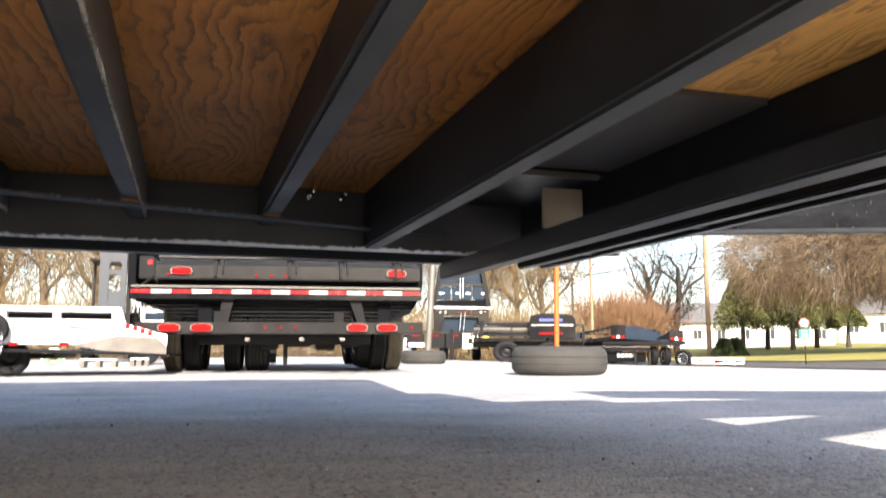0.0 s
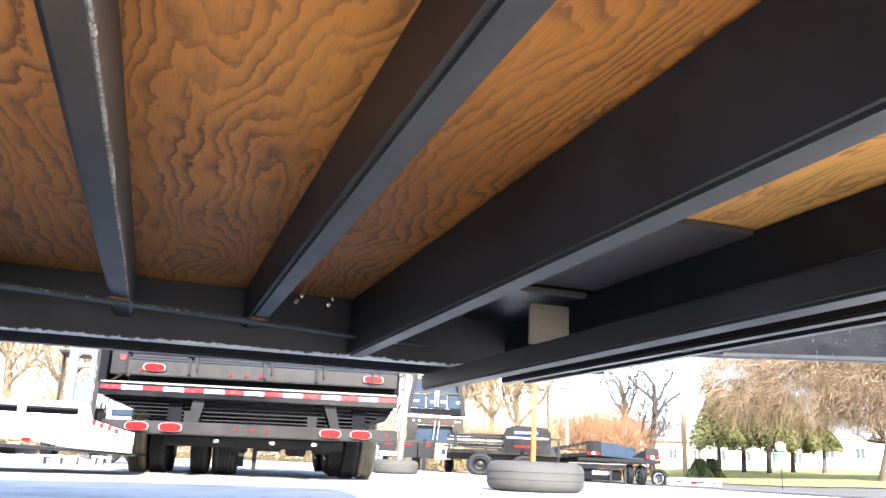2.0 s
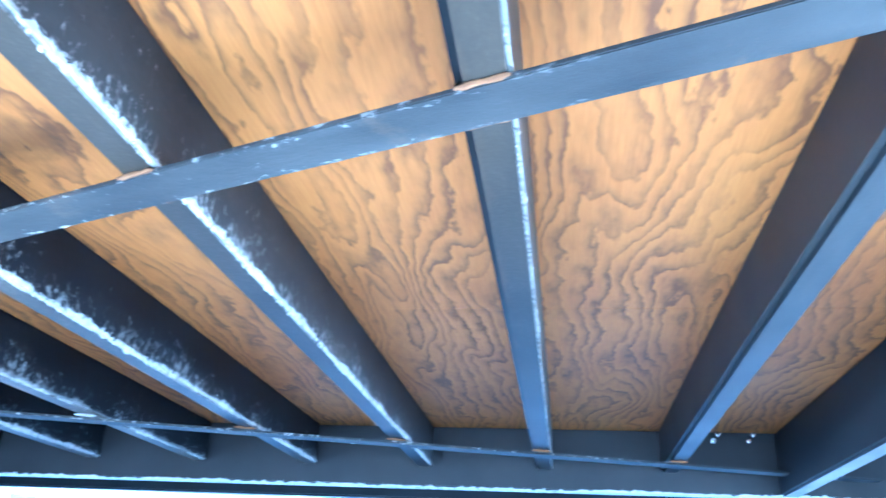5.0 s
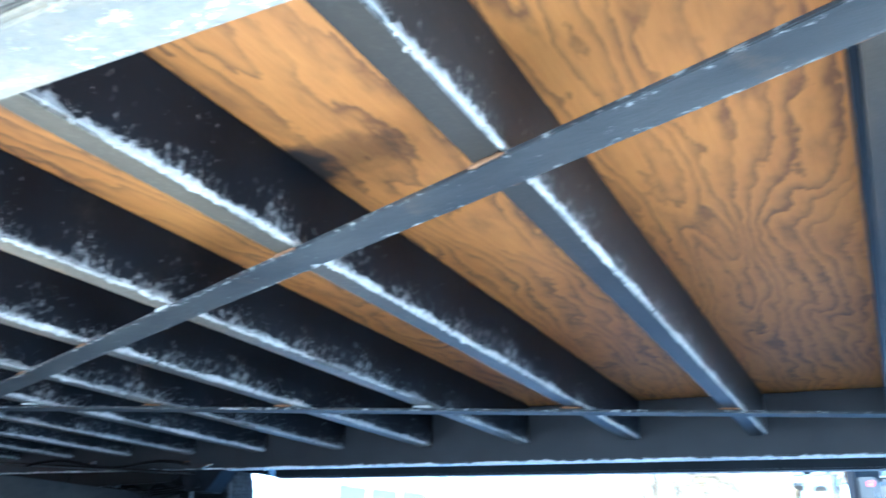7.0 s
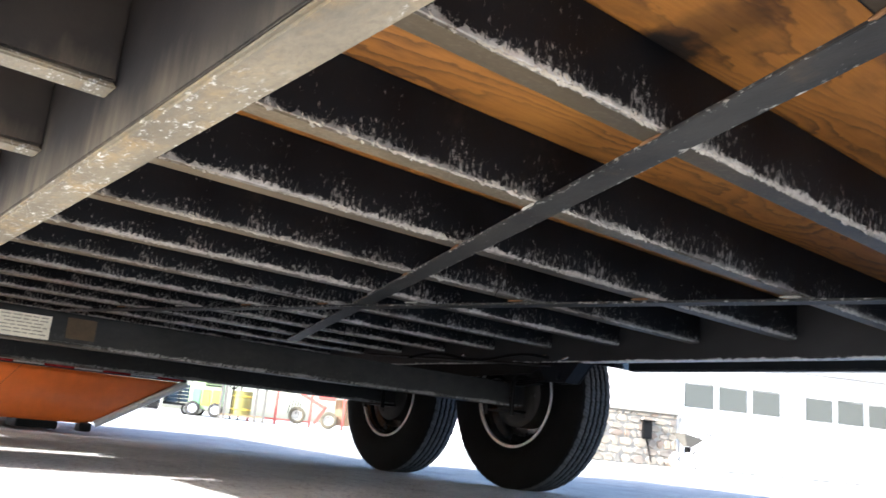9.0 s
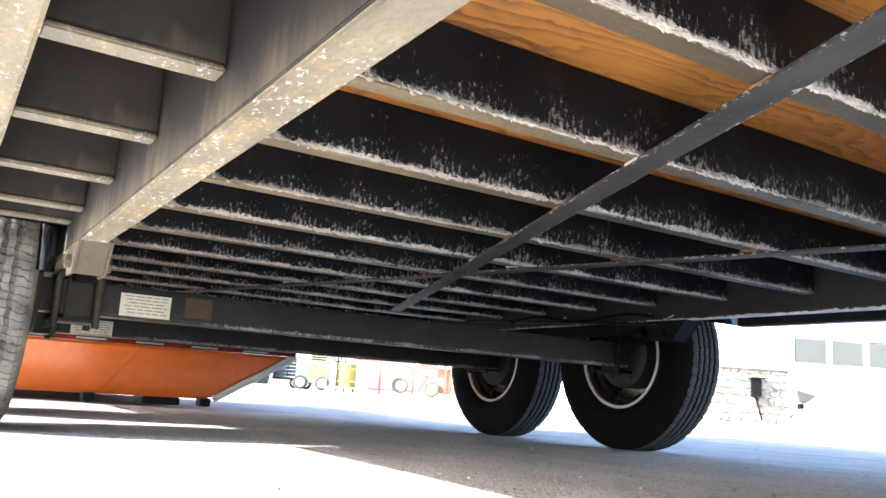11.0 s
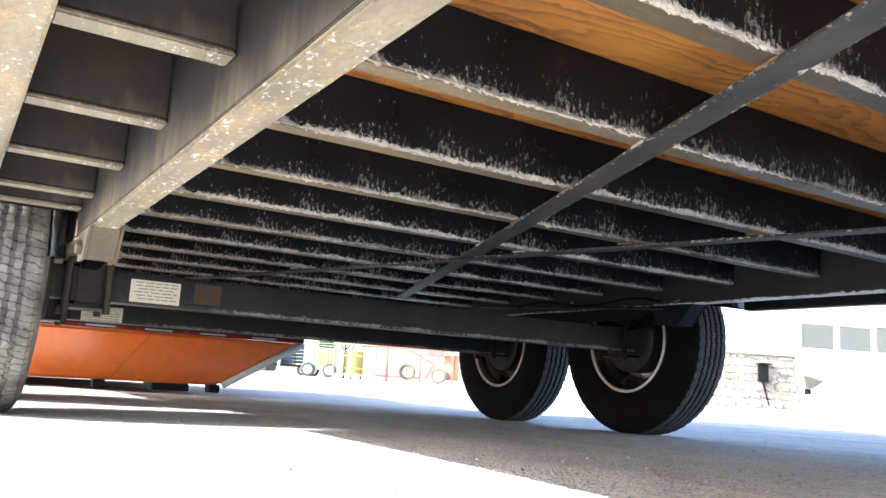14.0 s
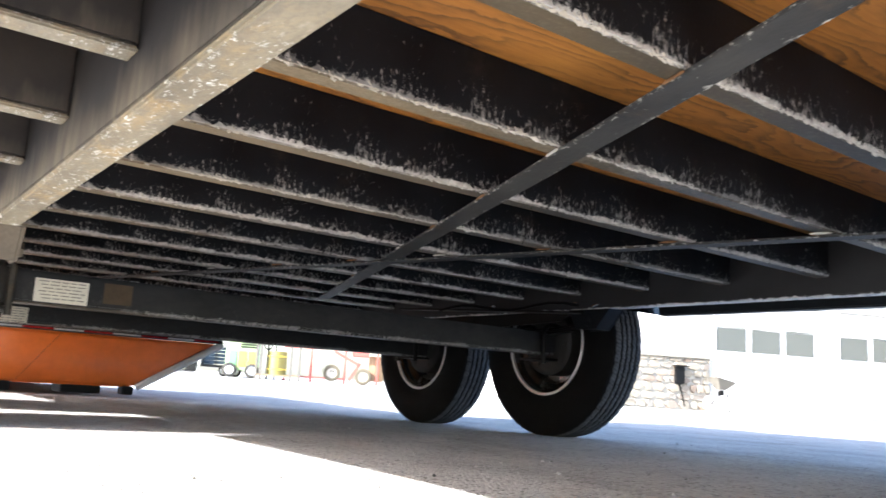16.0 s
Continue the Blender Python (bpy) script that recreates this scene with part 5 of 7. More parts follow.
# ---- the white trailer with a lowered tail ----
def white_trailer(at):
    t = thing("landscape_trailer", "white aluminium landscape trailer with slotted sides and a beaver tail", "trailer", at)
    # slotted side that faces the lot
    part("side_panel", boxes((-2.2, 0.0, 0, 0.05, 0.23, 0.43), bevel=0.006), ALU, t)
    part("top_rail", boxes((-2.2, 0.0, -0.01, 0.06, 0.525, 0.575), bevel=0.006), ALU, t)
    part("mid_rail", boxes((-2.2, 0.0, -0.004, 0.054, 0.431, 0.462), bevel=0.005), ALU, t)
    for x in (-2.1, -1.55, -1.02, -0.575, -0.075):
        part("post", boxes((x, x + 0.065, -0.006, 0.056, 0.463, 0.524), bevel=0.004), ALU, t)
    part("inner_wall", boxes((-2.2, -0.1, 0.16, 0.2, 0.25, 0.56)), BLACK_DULL, t)
    # sloping tail
    bm = bmesh.new()
    prism(bm, [(-0.40, 0.225), (-0.02, 0.315), (0.33, 0.30), (0.42, 0.22), (0.42, 0.15), (-0.10, 0.175)], "y", -0.035, -0.012)
    # The shade of a down-facing slope is put into this darker metal.
    part("tail_panel", bm, plain("shaded_bare_aluminium", (0.15, 0.135, 0.115), 0.5, 0.3, var=0.3, scale=6), t, "bare aluminium tail panel, darkened for shade")
    bm = bmesh.new()
    prism(bm, [(0.002, 0.575), (0.05, 0.43), (0.32, 0.35), (0.42, 0.33), (0.42, 0.23), (0.002, 0.23)], "y", 0.005, 0.045)
    part("tail_side", bm, ALU, t, "white tapering tail side")
    bm = bmesh.new()
    prism(bm, [(-2.2, 0.225), (-0.1, 0.17), (0.45, 0.145), (0.45, 0.125), (-0.1, 0.145), (-2.2, 0.19)], "y", -0.01, 1.7)
    part("deck", bm, BLACK_DULL, t, "dark deck edge")
    for i in range(4):
        x, z = 0.05 + i * 0.066, 0.425 - i * 0.021
        part("reflective_tape", boxes((x, x + 0.036, 0.0, 0.004, z - 0.045, z)), RED_TAPE, t, "red reflective tape")
    for x in (-1.7, -0.92, -0.50):
        part("marker_lamp", boxes((x, x + 0.075, -0.022, -0.011, 0.215, 0.25), bevel=0.004), RED_LENS, t, "red side marker")
    # unreadable lettering
    part("letter_bar", boxes((-0.44, -0.265, -0.004, -0.0005, 0.37, 0.384)), RED_PAINT, t, "red illegible lettering bar")
    part("letter_bar", boxes((-0.425, -0.29, -0.004, -0.0005, 0.388, 0.396)), RED_PAINT, t, "red illegible lettering bar")
    for x in (-1.02, -0.76):
        wheel(t, x - 0.2, 0.25, 0.105, -1, R=0.163, w=0.13, rim=0.09, drum=False, rim_mat=BLACK_DULL)
    part("axle_beam", boxes((-1.2, -0.6, 0.35, 1.4, 0.10, 0.15)), BLACK_DULL, t)
    # spare wheel on the side, with its bright chain hanging down
    wheel(t, -1.06, -0.09, 0.36, -1, R=0.15, w=0.10, rim=0.085, drum=False, rim_mat=BLACK_DULL, name="spare_wheel")
    for i in range(7):
        bm = bmesh.new()
        lathe(bm, [(0.013, -0.004), (0.019, -0.004), (0.019, 0.004), (0.013, 0.004)], 14)
        part("chain_link", bm, CHROME, t, "bright zinc chain link", pose(-0.955 + 0.012 * math.sin(i * 1.7), -0.15, 0.31 - i * 0.026, 0, 0, 90 * (i % 2)))
    return t


white_trailer(spread(-0.40, 7.55, 0.925, -3, 0.05))


# ---- loose tyres, marker pole, small clutter on the gravel ----
def loose_tyre(at, label, R=0.34, w=0.20):
    h = w / 2
    prof = [(0.2, -h * 0.7), (0.215, -h * 0.86), (0.25, -h * 0.98), (R - 0.06, -h), (R - 0.02, -h * 0.82), (R - 0.004, -h * 0.55), (R, -h * 0.3), (R - 0.004, -h * 0.28), (R - 0.004, -h * 0.22), (R, -h * 0.2),
            (R, h * 0.2), (R - 0.004, h * 0.22), (R - 0.004, h * 0.28), (R, h * 0.3), (R - 0.004, h * 0.55), (R - 0.02, h * 0.82), (R - 0.06, h), (0.25, h * 0.98), (0.215, h * 0.86), (0.2, h * 0.7)]
    t = new("loose_tyre", finish(lathe(bmesh.new(), prof, 64), "loose_tyre", RUBBER_OLD, 60))
    t.matrix_basis = at @ pose(0, 0, w / 2, 90, 0, 0)
    return tagged(t, label, "tyre", "loose tyres on the gravel")


loose_tyre(spread(2.74, 4.82, 1.25, 0, -0.004), "dusty grey worn tyre lying flat on the gravel")
loose_tyre(spread(3.55, 11.2, 1.08, 0, -0.004), "dusty tyre lying flat near the stacked trailers")
pole = thing("marker_pole", "bright orange fibreglass marker pole standing in a loose tyre", "marker pole", spread(2.73, 4.84, 1.25))
part("rod", tube(bmesh.new(), (0, 0, 0.0), (0.02, 0, 1.9), 0.019, 0.014, n=10), ORANGE_POLE, pole, smooth=50)
part("base", boxes((-0.07, 0.07, -0.07, 0.07, 0.0, 0.03), bevel=0.006), BLACK_DULL, pole)


# ---- a forklift behind the white trailer ----
def mast_lift(at):
    t = thing("forklift", "slate-grey forklift with a tall mast and silver hoses", "forklift", at)
    mast = plain("slate_mast_paint", (0.02, 0.026, 0.034), 0.5, var=0.2)
    part("mast_channel", boxes((-0.17, -0.04, 0, 0.10, 0.10, 1.75), bevel=0.008), mast, t, "slate mast channel")
    part("mast_channel", boxes((0.13, 0.20, 0, 0.10, 0.10, 1.75), bevel=0.008), mast, t, "slate mast channel")
    for z0, z1 in ((0.78, 1.02), (1.27, 1.335), (1.455, 1.60)):
        bm = boxes((-0.041, 0.131, 0.02, 0.08, z0, z1))
        for x, d in ((-0.041, 1), (0.131, -1)):
            for z, u in ((z0, -1), (z1, 1)):
                prism(bm, [(x, z), (x + d * 0.05, z), (x + d * 0.018, z + u * 0.018), (x, z + u * 0.05)], "y", 0.03, 0.07)
        part("cross_plate", bm, mast, t, "slate cross plate with rounded corners")
    part("inner_channel", boxes((0.21, 0.27, 0.03, 0.12, 0.10, 1.70), bevel=0.006), BLACK_DULL, t)
    part("head", boxes((-0.30, 0.28, 0.0, 0.1, 1.60, 1.66), bevel=0.008), mast, t)
    for x, a0, r in ((0.31, 0.0, 0.016), (0.36, 1.1, 0.013), (0.41, 2.0, 0.016)):
        bm = bmesh.new()
        pts = [Vector((x + 0.018 * math.sin(i * 0.9 + a0), 0.05, 0.72 + 0.075 * i)) for i in range(11)]
        for p, q in zip(pts, pts[1:]):
            tube(bm, p, q, r, n=8)
        part("hose", bm, CHROME, t, "looped silver hydraulic hose", smooth=60)
    part("hose_guard", boxes((0.285, 0.45, 0.09, 0.11, 0.70, 0.80), bevel=0.01), GREY_STEEL, t)
    part("beacon", tube(bmesh.new(), (0.30, 0.05, 1.46), (0.30, 0.05, 1.56), 0.045, 0.035, n=14), plain("blue_beacon_lens", (0.03, 0.06, 0.35), 0.25), t, "blue beacon")
    part("body", boxes((-0.35, 0.42, 0.35, 1.3, 0.25, 0.72), bevel=0.05), BLACK_PAINT, t)
    for x in (-0.32, 0.38):
        part("cab_post", boxes((x - 0.02, x + 0.02, 0.9, 0.95, 0.72, 1.5)), BLACK_DULL, t)
    part("roof_guard", boxes((-0.36, 0.42, 0.4, 1.2, 1.50, 1.54), bevel=0.01), BLACK_DULL, t)
    for x in (-0.30, 0.34):
        for y in (0.2, 1.1):
            w = wheel(t, 0, 0, 0, 1 if x > 0 else -1, R=0.20, w=0.14, rim=0.11, drum=False)
            w.matrix_basis = pose(x, y, 0.20, 0, 0, -90)
    return t


mast_lift(spread(-0.885, 12.2, 1.35))


# ---- clutter under and behind the white trailer ----
def slotted_side(at):
    t = thing("utility_trailer_white", "white slotted side of another small trailer", "trailer", at)
    part("top_rail", boxes((-0.25, 0.25, 0, 0.05, 0.655, 0.715), bevel=0.006), ALU, t)
    part("lower_panel", boxes((-0.25, 0.25, 0, 0.05, 0.30, 0.565), bevel=0.006), ALU, t)
    for x in (-0.25, 0.20):
        part("post", boxes((x, x + 0.05, 0.002, 0.048, 0.566, 0.654), bevel=0.004), ALU, t)
    part("inner_wall", boxes((-0.24, 0.24, 0.25, 0.28, 0.32, 0.70)), BLUE_GREY, t)
    part("deck", boxes((-0.25, 0.25, 0.0, 1.4, 0.25, 0.299), bevel=0.005), BLACK_DULL, t)
    for x in (-0.15, 0.15):
        wheel(t, x, 0.05, 0.14, -1, R=0.14, w=0.10, rim=0.08, drum=False, rim_mat=BLACK_DULL)
    return t


slotted_side(spread(-0.125, 10.5, 1.2))


def hose_reel(at):
    t = thing("hose_reel", "green garden hose coiled on a white reel", "hose reel", at)
    bm = bmesh.new()
    lathe(bm, [(0.05, -0.05), (0.095, -0.045), (0.10, 0.0), (0.095, 0.045), (0.05, 0.05)], 28)
    part("hose", bm, GREEN_PAINT, t, "coiled green hose", pose(0, 0, 0.115), smooth=50)
    for y in (-0.06, 0.06):
        bm = bmesh.new()
        lathe(bm, [(0.105, y - 0.004), (0.115, y - 0.004), (0.115, y + 0.004), (0.105, y + 0.004)], 28)
        part("hoop", bm, WHITE_PAINT, t, "white wire hoop", pose(0, 0, 0.115))
    part("foot", boxes((-0.11, 0.14, -0.08, 0.08, 0.0, 0.012), bevel=0.003), WHITE_PAINT, t)
    return t


hose_reel(spread(-1.215, 9.5, 1.1))


def pallet(at, w):
    t = thing("pallet", "weathered pale wooden pallet lying on the gravel", "pallet", at, "pallets on the gravel")
    for i in range(4):
        part("board", boxes((-w / 2, w / 2, i * 0.10, i * 0.10 + 0.075, 0.085, 0.10), bevel=0.003), ALU_RAW if i % 2 else WHITE_PAINT, t)
    for x in (-w / 2, -0.025, w / 2 - 0.05):
        part("runner", boxes((x, x + 0.05, 0.0, 0.375, 0.0, 0.084), bevel=0.004), ALU_RAW, t)
    return t


pallet(spread(-0.80, 10.0, 1.1), 0.40)
pallet(spread(-0.36, 10.4, 1.1), 0.22)


# ---- stacked dump bodies ----
def stacked_dumps(at):
    t = thing("stacked_dump_trailer", "two slate-blue dump trailers stacked one on the other", "dump trailer", at)
    # upper body: black tapering posts round slate-blue panels
    for e in (-1, 1):
        bm = bmesh.new()
        prism(bm, [(e * 0.54, 0.97), (e * 0.46, 0.97), (e * 0.31, 1.86), (e * 0.38, 1.86)], "y", -0.06, 0.02)
        part("corner_post", bm, BLACK_DULL, t, "black slanting corner post")
        bm = bmesh.new()
        prism(bm, [(e * 0.52, 0.98), (e * 0.46, 0.98), (e * 0.34, 1.66), (e * 0.40, 1.66)], "y", 0.021, 2.6)
        part("side_wall", bm, MATT_BLACK, t)
    part("top_bar", boxes((-0.37, 0.37, -0.05, 0.03, 1.80, 1.86), bevel=0.008), BLACK_DULL, t)
    part("hood_strip", boxes((-0.35, 0.35, 0.0, 0.03, 1.67, 1.71), bevel=0.005), WHITE_PAINT, t, "pale strip under the hood")
    bm = bmesh.new()
    prism(bm, [(-0.44, 1.38), (0.44, 1.38), (0.40, 1.60), (-0.40, 1.60)], "y", 0.04, 0.08)
    part("upper_panel", bm, BLUE_GREY, t, "slate-blue upper panel")
    part("shelf", boxes((-0.46, 0.46, -0.05, 0.03, 1.345, 1.378), bevel=0.004), BLACK_PAINT, t)
    for x0, x1 in ((-0.47, -0.19), (-0.17, 0.19), (0.21, 0.47)):
        part("panel", boxes((x0, x1, -0.03, 0.03, 1.09, 1.335), bevel=0.012), BLUE_GREY, t, "slate-blue panel")
    for x in (-0.40, -0.10, 0.08, 0.36):
        part("panel_lamp", boxes((x, x + 0.09, -0.04, -0.031, 1.19, 1.225), bevel=0.004), CHROME, t, "bright clear lamp")
    part("sill", boxes((-0.50, 0.50, -0.05, 0.03, 0.985, 1.08), bevel=0.008), MATT_BLACK, t)
    for x in (-0.02, 0.03):
        part("cylinder", tube(bmesh.new(), (x, -0.07, 1.12), (x, -0.07, 1.58), 0.012, n=10), CHROME, t, "bright hydraulic cylinder", smooth=50)
    bm = bmesh.new()
    lathe(bm, [(0.06, -0.012), (0.085, -0.012), (0.085, 0.012), (0.06, 0.012)], 24)
    part("hoist_ring", bm, CHROME, t, "bright hoist ring", pose(0.0, -0.08, 1.64))
    part("tail_beam", boxes((-0.56, 0.58, -0.08, 0.0, 0.93, 0.958), bevel=0.005), WHITE_PAINT, t, "white painted tail beam")
    # lower body
    for e in (-1, 1):
        bm = bmesh.new()
        prism(bm, [(e * 0.50, 0.50), (e * 0.36, 0.50), (e * 0.30, 0.78), (e * 0.50, 0.92)], "y", -0.05, 0.02)
        part("corner_post", bm, BLACK_PAINT, t, "glossy black corner post")
    part("brow", boxes((-0.50, 0.50, -0.04, 0.02, 0.80, 0.92), bevel=0.006), BLACK_PAINT, t)
    for x in (-0.40, -0.30, -0.06, 0.05, 0.16, 0.34, 0.42):
        part("marker_lamp", boxes((x, x + 0.035, -0.05, -0.041, 0.855, 0.875)), RED_LENS if abs(x) < 0.2 else CHROME, t, "small marker lamp")
    part("recess", boxes((-0.36, 0.36, 0.08, 0.12, 0.50, 0.79)), BLUE_GREY, t, "slate recessed panel")
    for x in (-0.03, 0.04):
        part("chain", tube(bmesh.new(), (x, -0.06, 0.54), (x + 0.03, -0.06, 0.86), 0.009, n=6), CHROME, t, "bright chain")
    part("bed_floor", boxes((-0.50, 0.50, 0.03, 2.6, 0.44, 0.49), bevel=0.006), BLACK_DULL, t)
    part("step_rail", boxes((-0.98, 0.52, -0.10, -0.06, 0.495, 0.52), bevel=0.004), GREY_STEEL, t)
    for x0, x1 in ((-0.98, -0.66), (-0.62, -0.30), (-0.28, 0.0)):
        part("bumper_panel", boxes((x0, x1, -0.11, -0.04, 0.22, 0.48), bevel=0.01), BLACK_DULL, t)
        part("marker_lamp", boxes((x0 + 0.10, x0 + 0.22, -0.12, -0.111, 0.43, 0.455)), RED_LENS, t, "red marker lamp")
    part("plate", boxes((0.02, 0.30, -0.12, -0.10, 0.21, 0.48), bevel=0.003), PAPER, t, "pale blank plate")
    part("letter_bar", boxes((0.12, 0.20, -0.124, -0.121, 0.30, 0.40)), GREY_STEEL, t, "dark illegible bar")
    part("plate", boxes((0.34, 0.50, -0.12, -0.10, 0.20, 0.47), bevel=0.003), YELLOW_PAINT, t, "yellow panel")
    part("plate", boxes((-0.95, -0.66, -0.12, -0.111, 0.24, 0.31)), WHITE_PAINT, t, "white plate")
    part("stake", tube(bmesh.new(), (-0.60, -0.2, 0.0), (-0.52, -0.2, 1.78), 0.055, n=12), ALU_RAW, t, "bright aluminium stake pole", smooth=50)
    for x in (-1.05, -0.30, 0.30):
        w = wheel(t, 0, 0, 0, -1, R=0.25, w=0.15, rim=0.15, drum=False, rim_mat=RIM_GREY if x < -1 else None)
        w.matrix_basis = pose(x, 0.35, 0.25, 0, 0, 0 if x < -1 else -90)
    return t


stacked_dumps(spread(4.92, 13.5, 1.3, -16))


# ---- black flatbeds and a white trailer farther off ----
def flatbed(at, length, mat, label, tilt=0.0, rails=True, ramps=True):
    t = thing("flatbed_trailer", label, "trailer", at, "flatbed trailers in the lot")
    h = length / 2
    m = pose(0, 0, 0, 0, tilt, 0)
    part("deck", boxes((-h, h, 0, 1.9, 0.50, 0.58), bevel=0.008), mat, t, at=m)
    for y in (0.3, 1.6):
        part("frame_rail", boxes((-h, h, y - 0.04, y + 0.04, 0.36, 0.495), bevel=0.006), BLACK_DULL, t, at=m)
    n = max(3, int(length / 0.5))
    for i in range(n):
        x = -h + 0.05 + i * (length - 0.1) / (n - 1)
        part("stake_pocket", boxes((x - 0.03, x + 0.03, -0.025, -0.002, 0.48, 0.60), bevel=0.003), BLACK_DULL, t, at=m)
        if rails:
            part("post", boxes((x - 0.02, x + 0.02, 0.0, 0.04, 0.582, 0.85), bevel=0.003), BLACK_DULL, t, at=m)
    if rails:
        part("rail", boxes((-h, h, -0.005, 0.045, 0.85, 0.90), bevel=0.005), mat, t, at=m)
    if ramps:
        for y in (0.15, 1.2):
            bm = bmesh.new()
            prism(bm, [(h, 0.58), (h - 0.9, 0.60), (h - 0.85, 0.78), (h, 0.66)], "y", y, y + 0.5)
            part("ramp", bm, BLUE_GREY, t, "folded slate-grey ramp", at=m)
            part("marker_lamp", boxes((h - 0.25, h - 0.05, y - 0.01, y + 0.15, 0.50, 0.56)), RED_LENS, t, "red tail lamp", at=m)
    for x in (-0.45, 0.4):
        wheel(t, x, 0.05, 0.25, -1, R=0.26, w=0.2, rim=0.14, drum=False, rim_mat=BLACK_DULL)
    part("fender", boxes((-0.9, 0.85, -0.06, 0.2, 0.66, 0.68), bevel=0.006), BLACK_PAINT, t)
    part("jack", boxes((-h - 0.5, -h - 0.42, 0.9, 0.98, 0.05, 0.8), bevel=0.005), BLACK_DULL, t)
    return t


flatbed(spread(6.6, 14.3, 1.06, -20) @ Matrix.Diagonal((1, 1, 0.84, 1)), 2.2, BLACK_PAINT, "black equipment trailer loaded with stacked frames")
flatbed(spread(9.2, 16.6, 1.25, -38), 2.8, BLACK_PAINT, "black tilt-deck trailer with folded slate ramps", -5, rails=False)


def deck_over_tail(at):
    t = thing("deck_over_trailer", "black deck-over trailer with slate ramps and red lamp clusters", "trailer", at)
    bm = bmesh.new()
    prism(bm, [(-0.42, 0.56), (0.62, 0.50), (0.62, 0.56), (-0.05, 0.82), (-0.40, 0.84)], "y", 0.02, 0.06)
    part("ramp", bm, BLUE_GREY, t, "folded slate-blue ramp")
    bm = bmesh.new()
    prism(bm, [(0.28, 0.57), (0.62, 0.57), (0.62, 0.66), (0.58, 0.74)], "y", -0.02, 0.018)
    part("ramp_foot", bm, MATT_BLACK, t)
    for x0, x1, z0, z1 in ((-0.68, -0.37, 0.56, 0.86), (0.54, 0.82, 0.52, 0.74)):
        part("corner_block", boxes((x0, x1, -0.04, 0.3, z0, z1), bevel=0.01), BLACK_PAINT, t, "black corner block")
        for k in range(3):
            a = x0 + 0.02 + k * (x1 - x0 - 0.02) / 3
            part("tail_lamp", boxes((a, a + 0.075, -0.055, -0.041, z0 + 0.01, z0 + 0.075), bevel=0.006), RED_LENS if k != 1 else CHROME, t, "red tail lamp" if k != 1 else "clear reversing lamp")
    bm = bmesh.new()
    prism(bm, [(-1.5, 0.60), (-0.6, 0.80), (-0.6, 0.86), (-1.5, 0.66)], "y", 0.0, 0.05)
    part("deck_rail", bm, BLACK_PAINT, t, "black rising deck rail")
    for i in range(9):
        x = -1.46 + i * 0.10
        part("stake_pocket", boxes((x, x + 0.03, -0.015, -0.001, 0.59 + i * 0.0223, 0.68 + i * 0.0223), bevel=0.003), BLACK_DULL, t)
    part("deck_edge", boxes((-0.86, 0.86, -0.03, 2.2, 0.44, 0.51), bevel=0.008), BLACK_DULL, t)
    part("bumper", boxes((-1.05, 0.14, -0.06, 0.0, 0.30, 0.40), bevel=0.008), BLACK_PAINT, t)
    part("bumper_lip", boxes((-1.05, 0.14, -0.07, -0.061, 0.385, 0.398)), ALU_RAW, t, "bright worn bumper lip")
    part("axle_box", boxes((-0.92, 0.05, 0.05, 0.4, 0.06, 0.28), bevel=0.02), MATT_BLACK, t)
    for k in range(5):
        part("letter_bar", boxes((-0.56 + k * 0.085, -0.49 + k * 0.085, 0.042, 0.049, 0.17, 0.25)), WHITE_TAPE, t, "white illegible lettering bar")
    for x in (-1.02, -0.20, 0.10):
        part("leg", boxes((x, x + 0.05, -0.02, 0.03, 0.0, 0.30), bevel=0.006), GREY_STEEL, t)
    for x in (-0.86, 0.20, 0.46):
        w = wheel(t, 0, 0, 0, -1, R=0.20, w=0.14, rim=0.11, drum=False)
        w.matrix_basis = pose(x, 0.25, 0.20, 0, 0, -70)
    return t


deck_over_tail(spread(9.55, 15.0, 1.15, -30))



def frame_stack(at):
    t = thing("pipe_bundle", "bundle of black and bright steel tubes on a trailer", "steel tubes", at)
    for i in range(5):
        z = 0.05 + i * 0.085
        part("tube", tube(bmesh.new(), (-0.8 + 0.04 * i, 0, z), (0.75 - 0.05 * i, 0.05 * i, z), 0.032, n=8), ALU_RAW if i == 2 else BLACK_PAINT, t, smooth=50)
    for x in (-0.6, 0.5):
        part("cradle", boxes((x, x + 0.06, -0.05, 0.3, 0.0, 0.45), bevel=0.004), BLACK_DULL, t)
    return t


frame_stack(spread(6.25, 14.4, 1.06, -20, 0.52) @ Matrix.Diagonal((1, 1, 0.7, 1)))


def tank_cover(at):
    t = thing("tool_chest", "glossy black rounded trailer tool chest with red lamp", "tool chest", at)
    bm = bmesh.new()
    pts = [(-0.45, 0), (0.45, 0), (0.45, 0.42), (0.38, 0.52), (0.15, 0.56), (-0.25, 0.56), (-0.40, 0.50), (-0.45, 0.38)]
    prism(bm, pts, "y", 0, 0.9)
    part("body", bm, BLACK_PAINT, t)
    part("trim", boxes((-0.40, 0.40, -0.012, -0.001, 0.28, 0.31)), CHROME, t, "bright trim strip")
    part("lamp", boxes((-0.25, 0.2, -0.012, -0.001, 0.08, 0.13), bevel=0.004), RED_LENS, t, "red lamp bar")
    part("letter_bar", boxes((-0.25, 0.2, -0.01, -0.001, 0.38, 0.44)), plain("blue_lettering", (0.05, 0.07, 0.3), 0.5), t, "blue illegible lettering bar")
    return t


tank_cover(spread(6.95, 14.0, 1.06, -24, 0.52) @ Matrix.Diagonal((1, 1, 0.85, 1)))


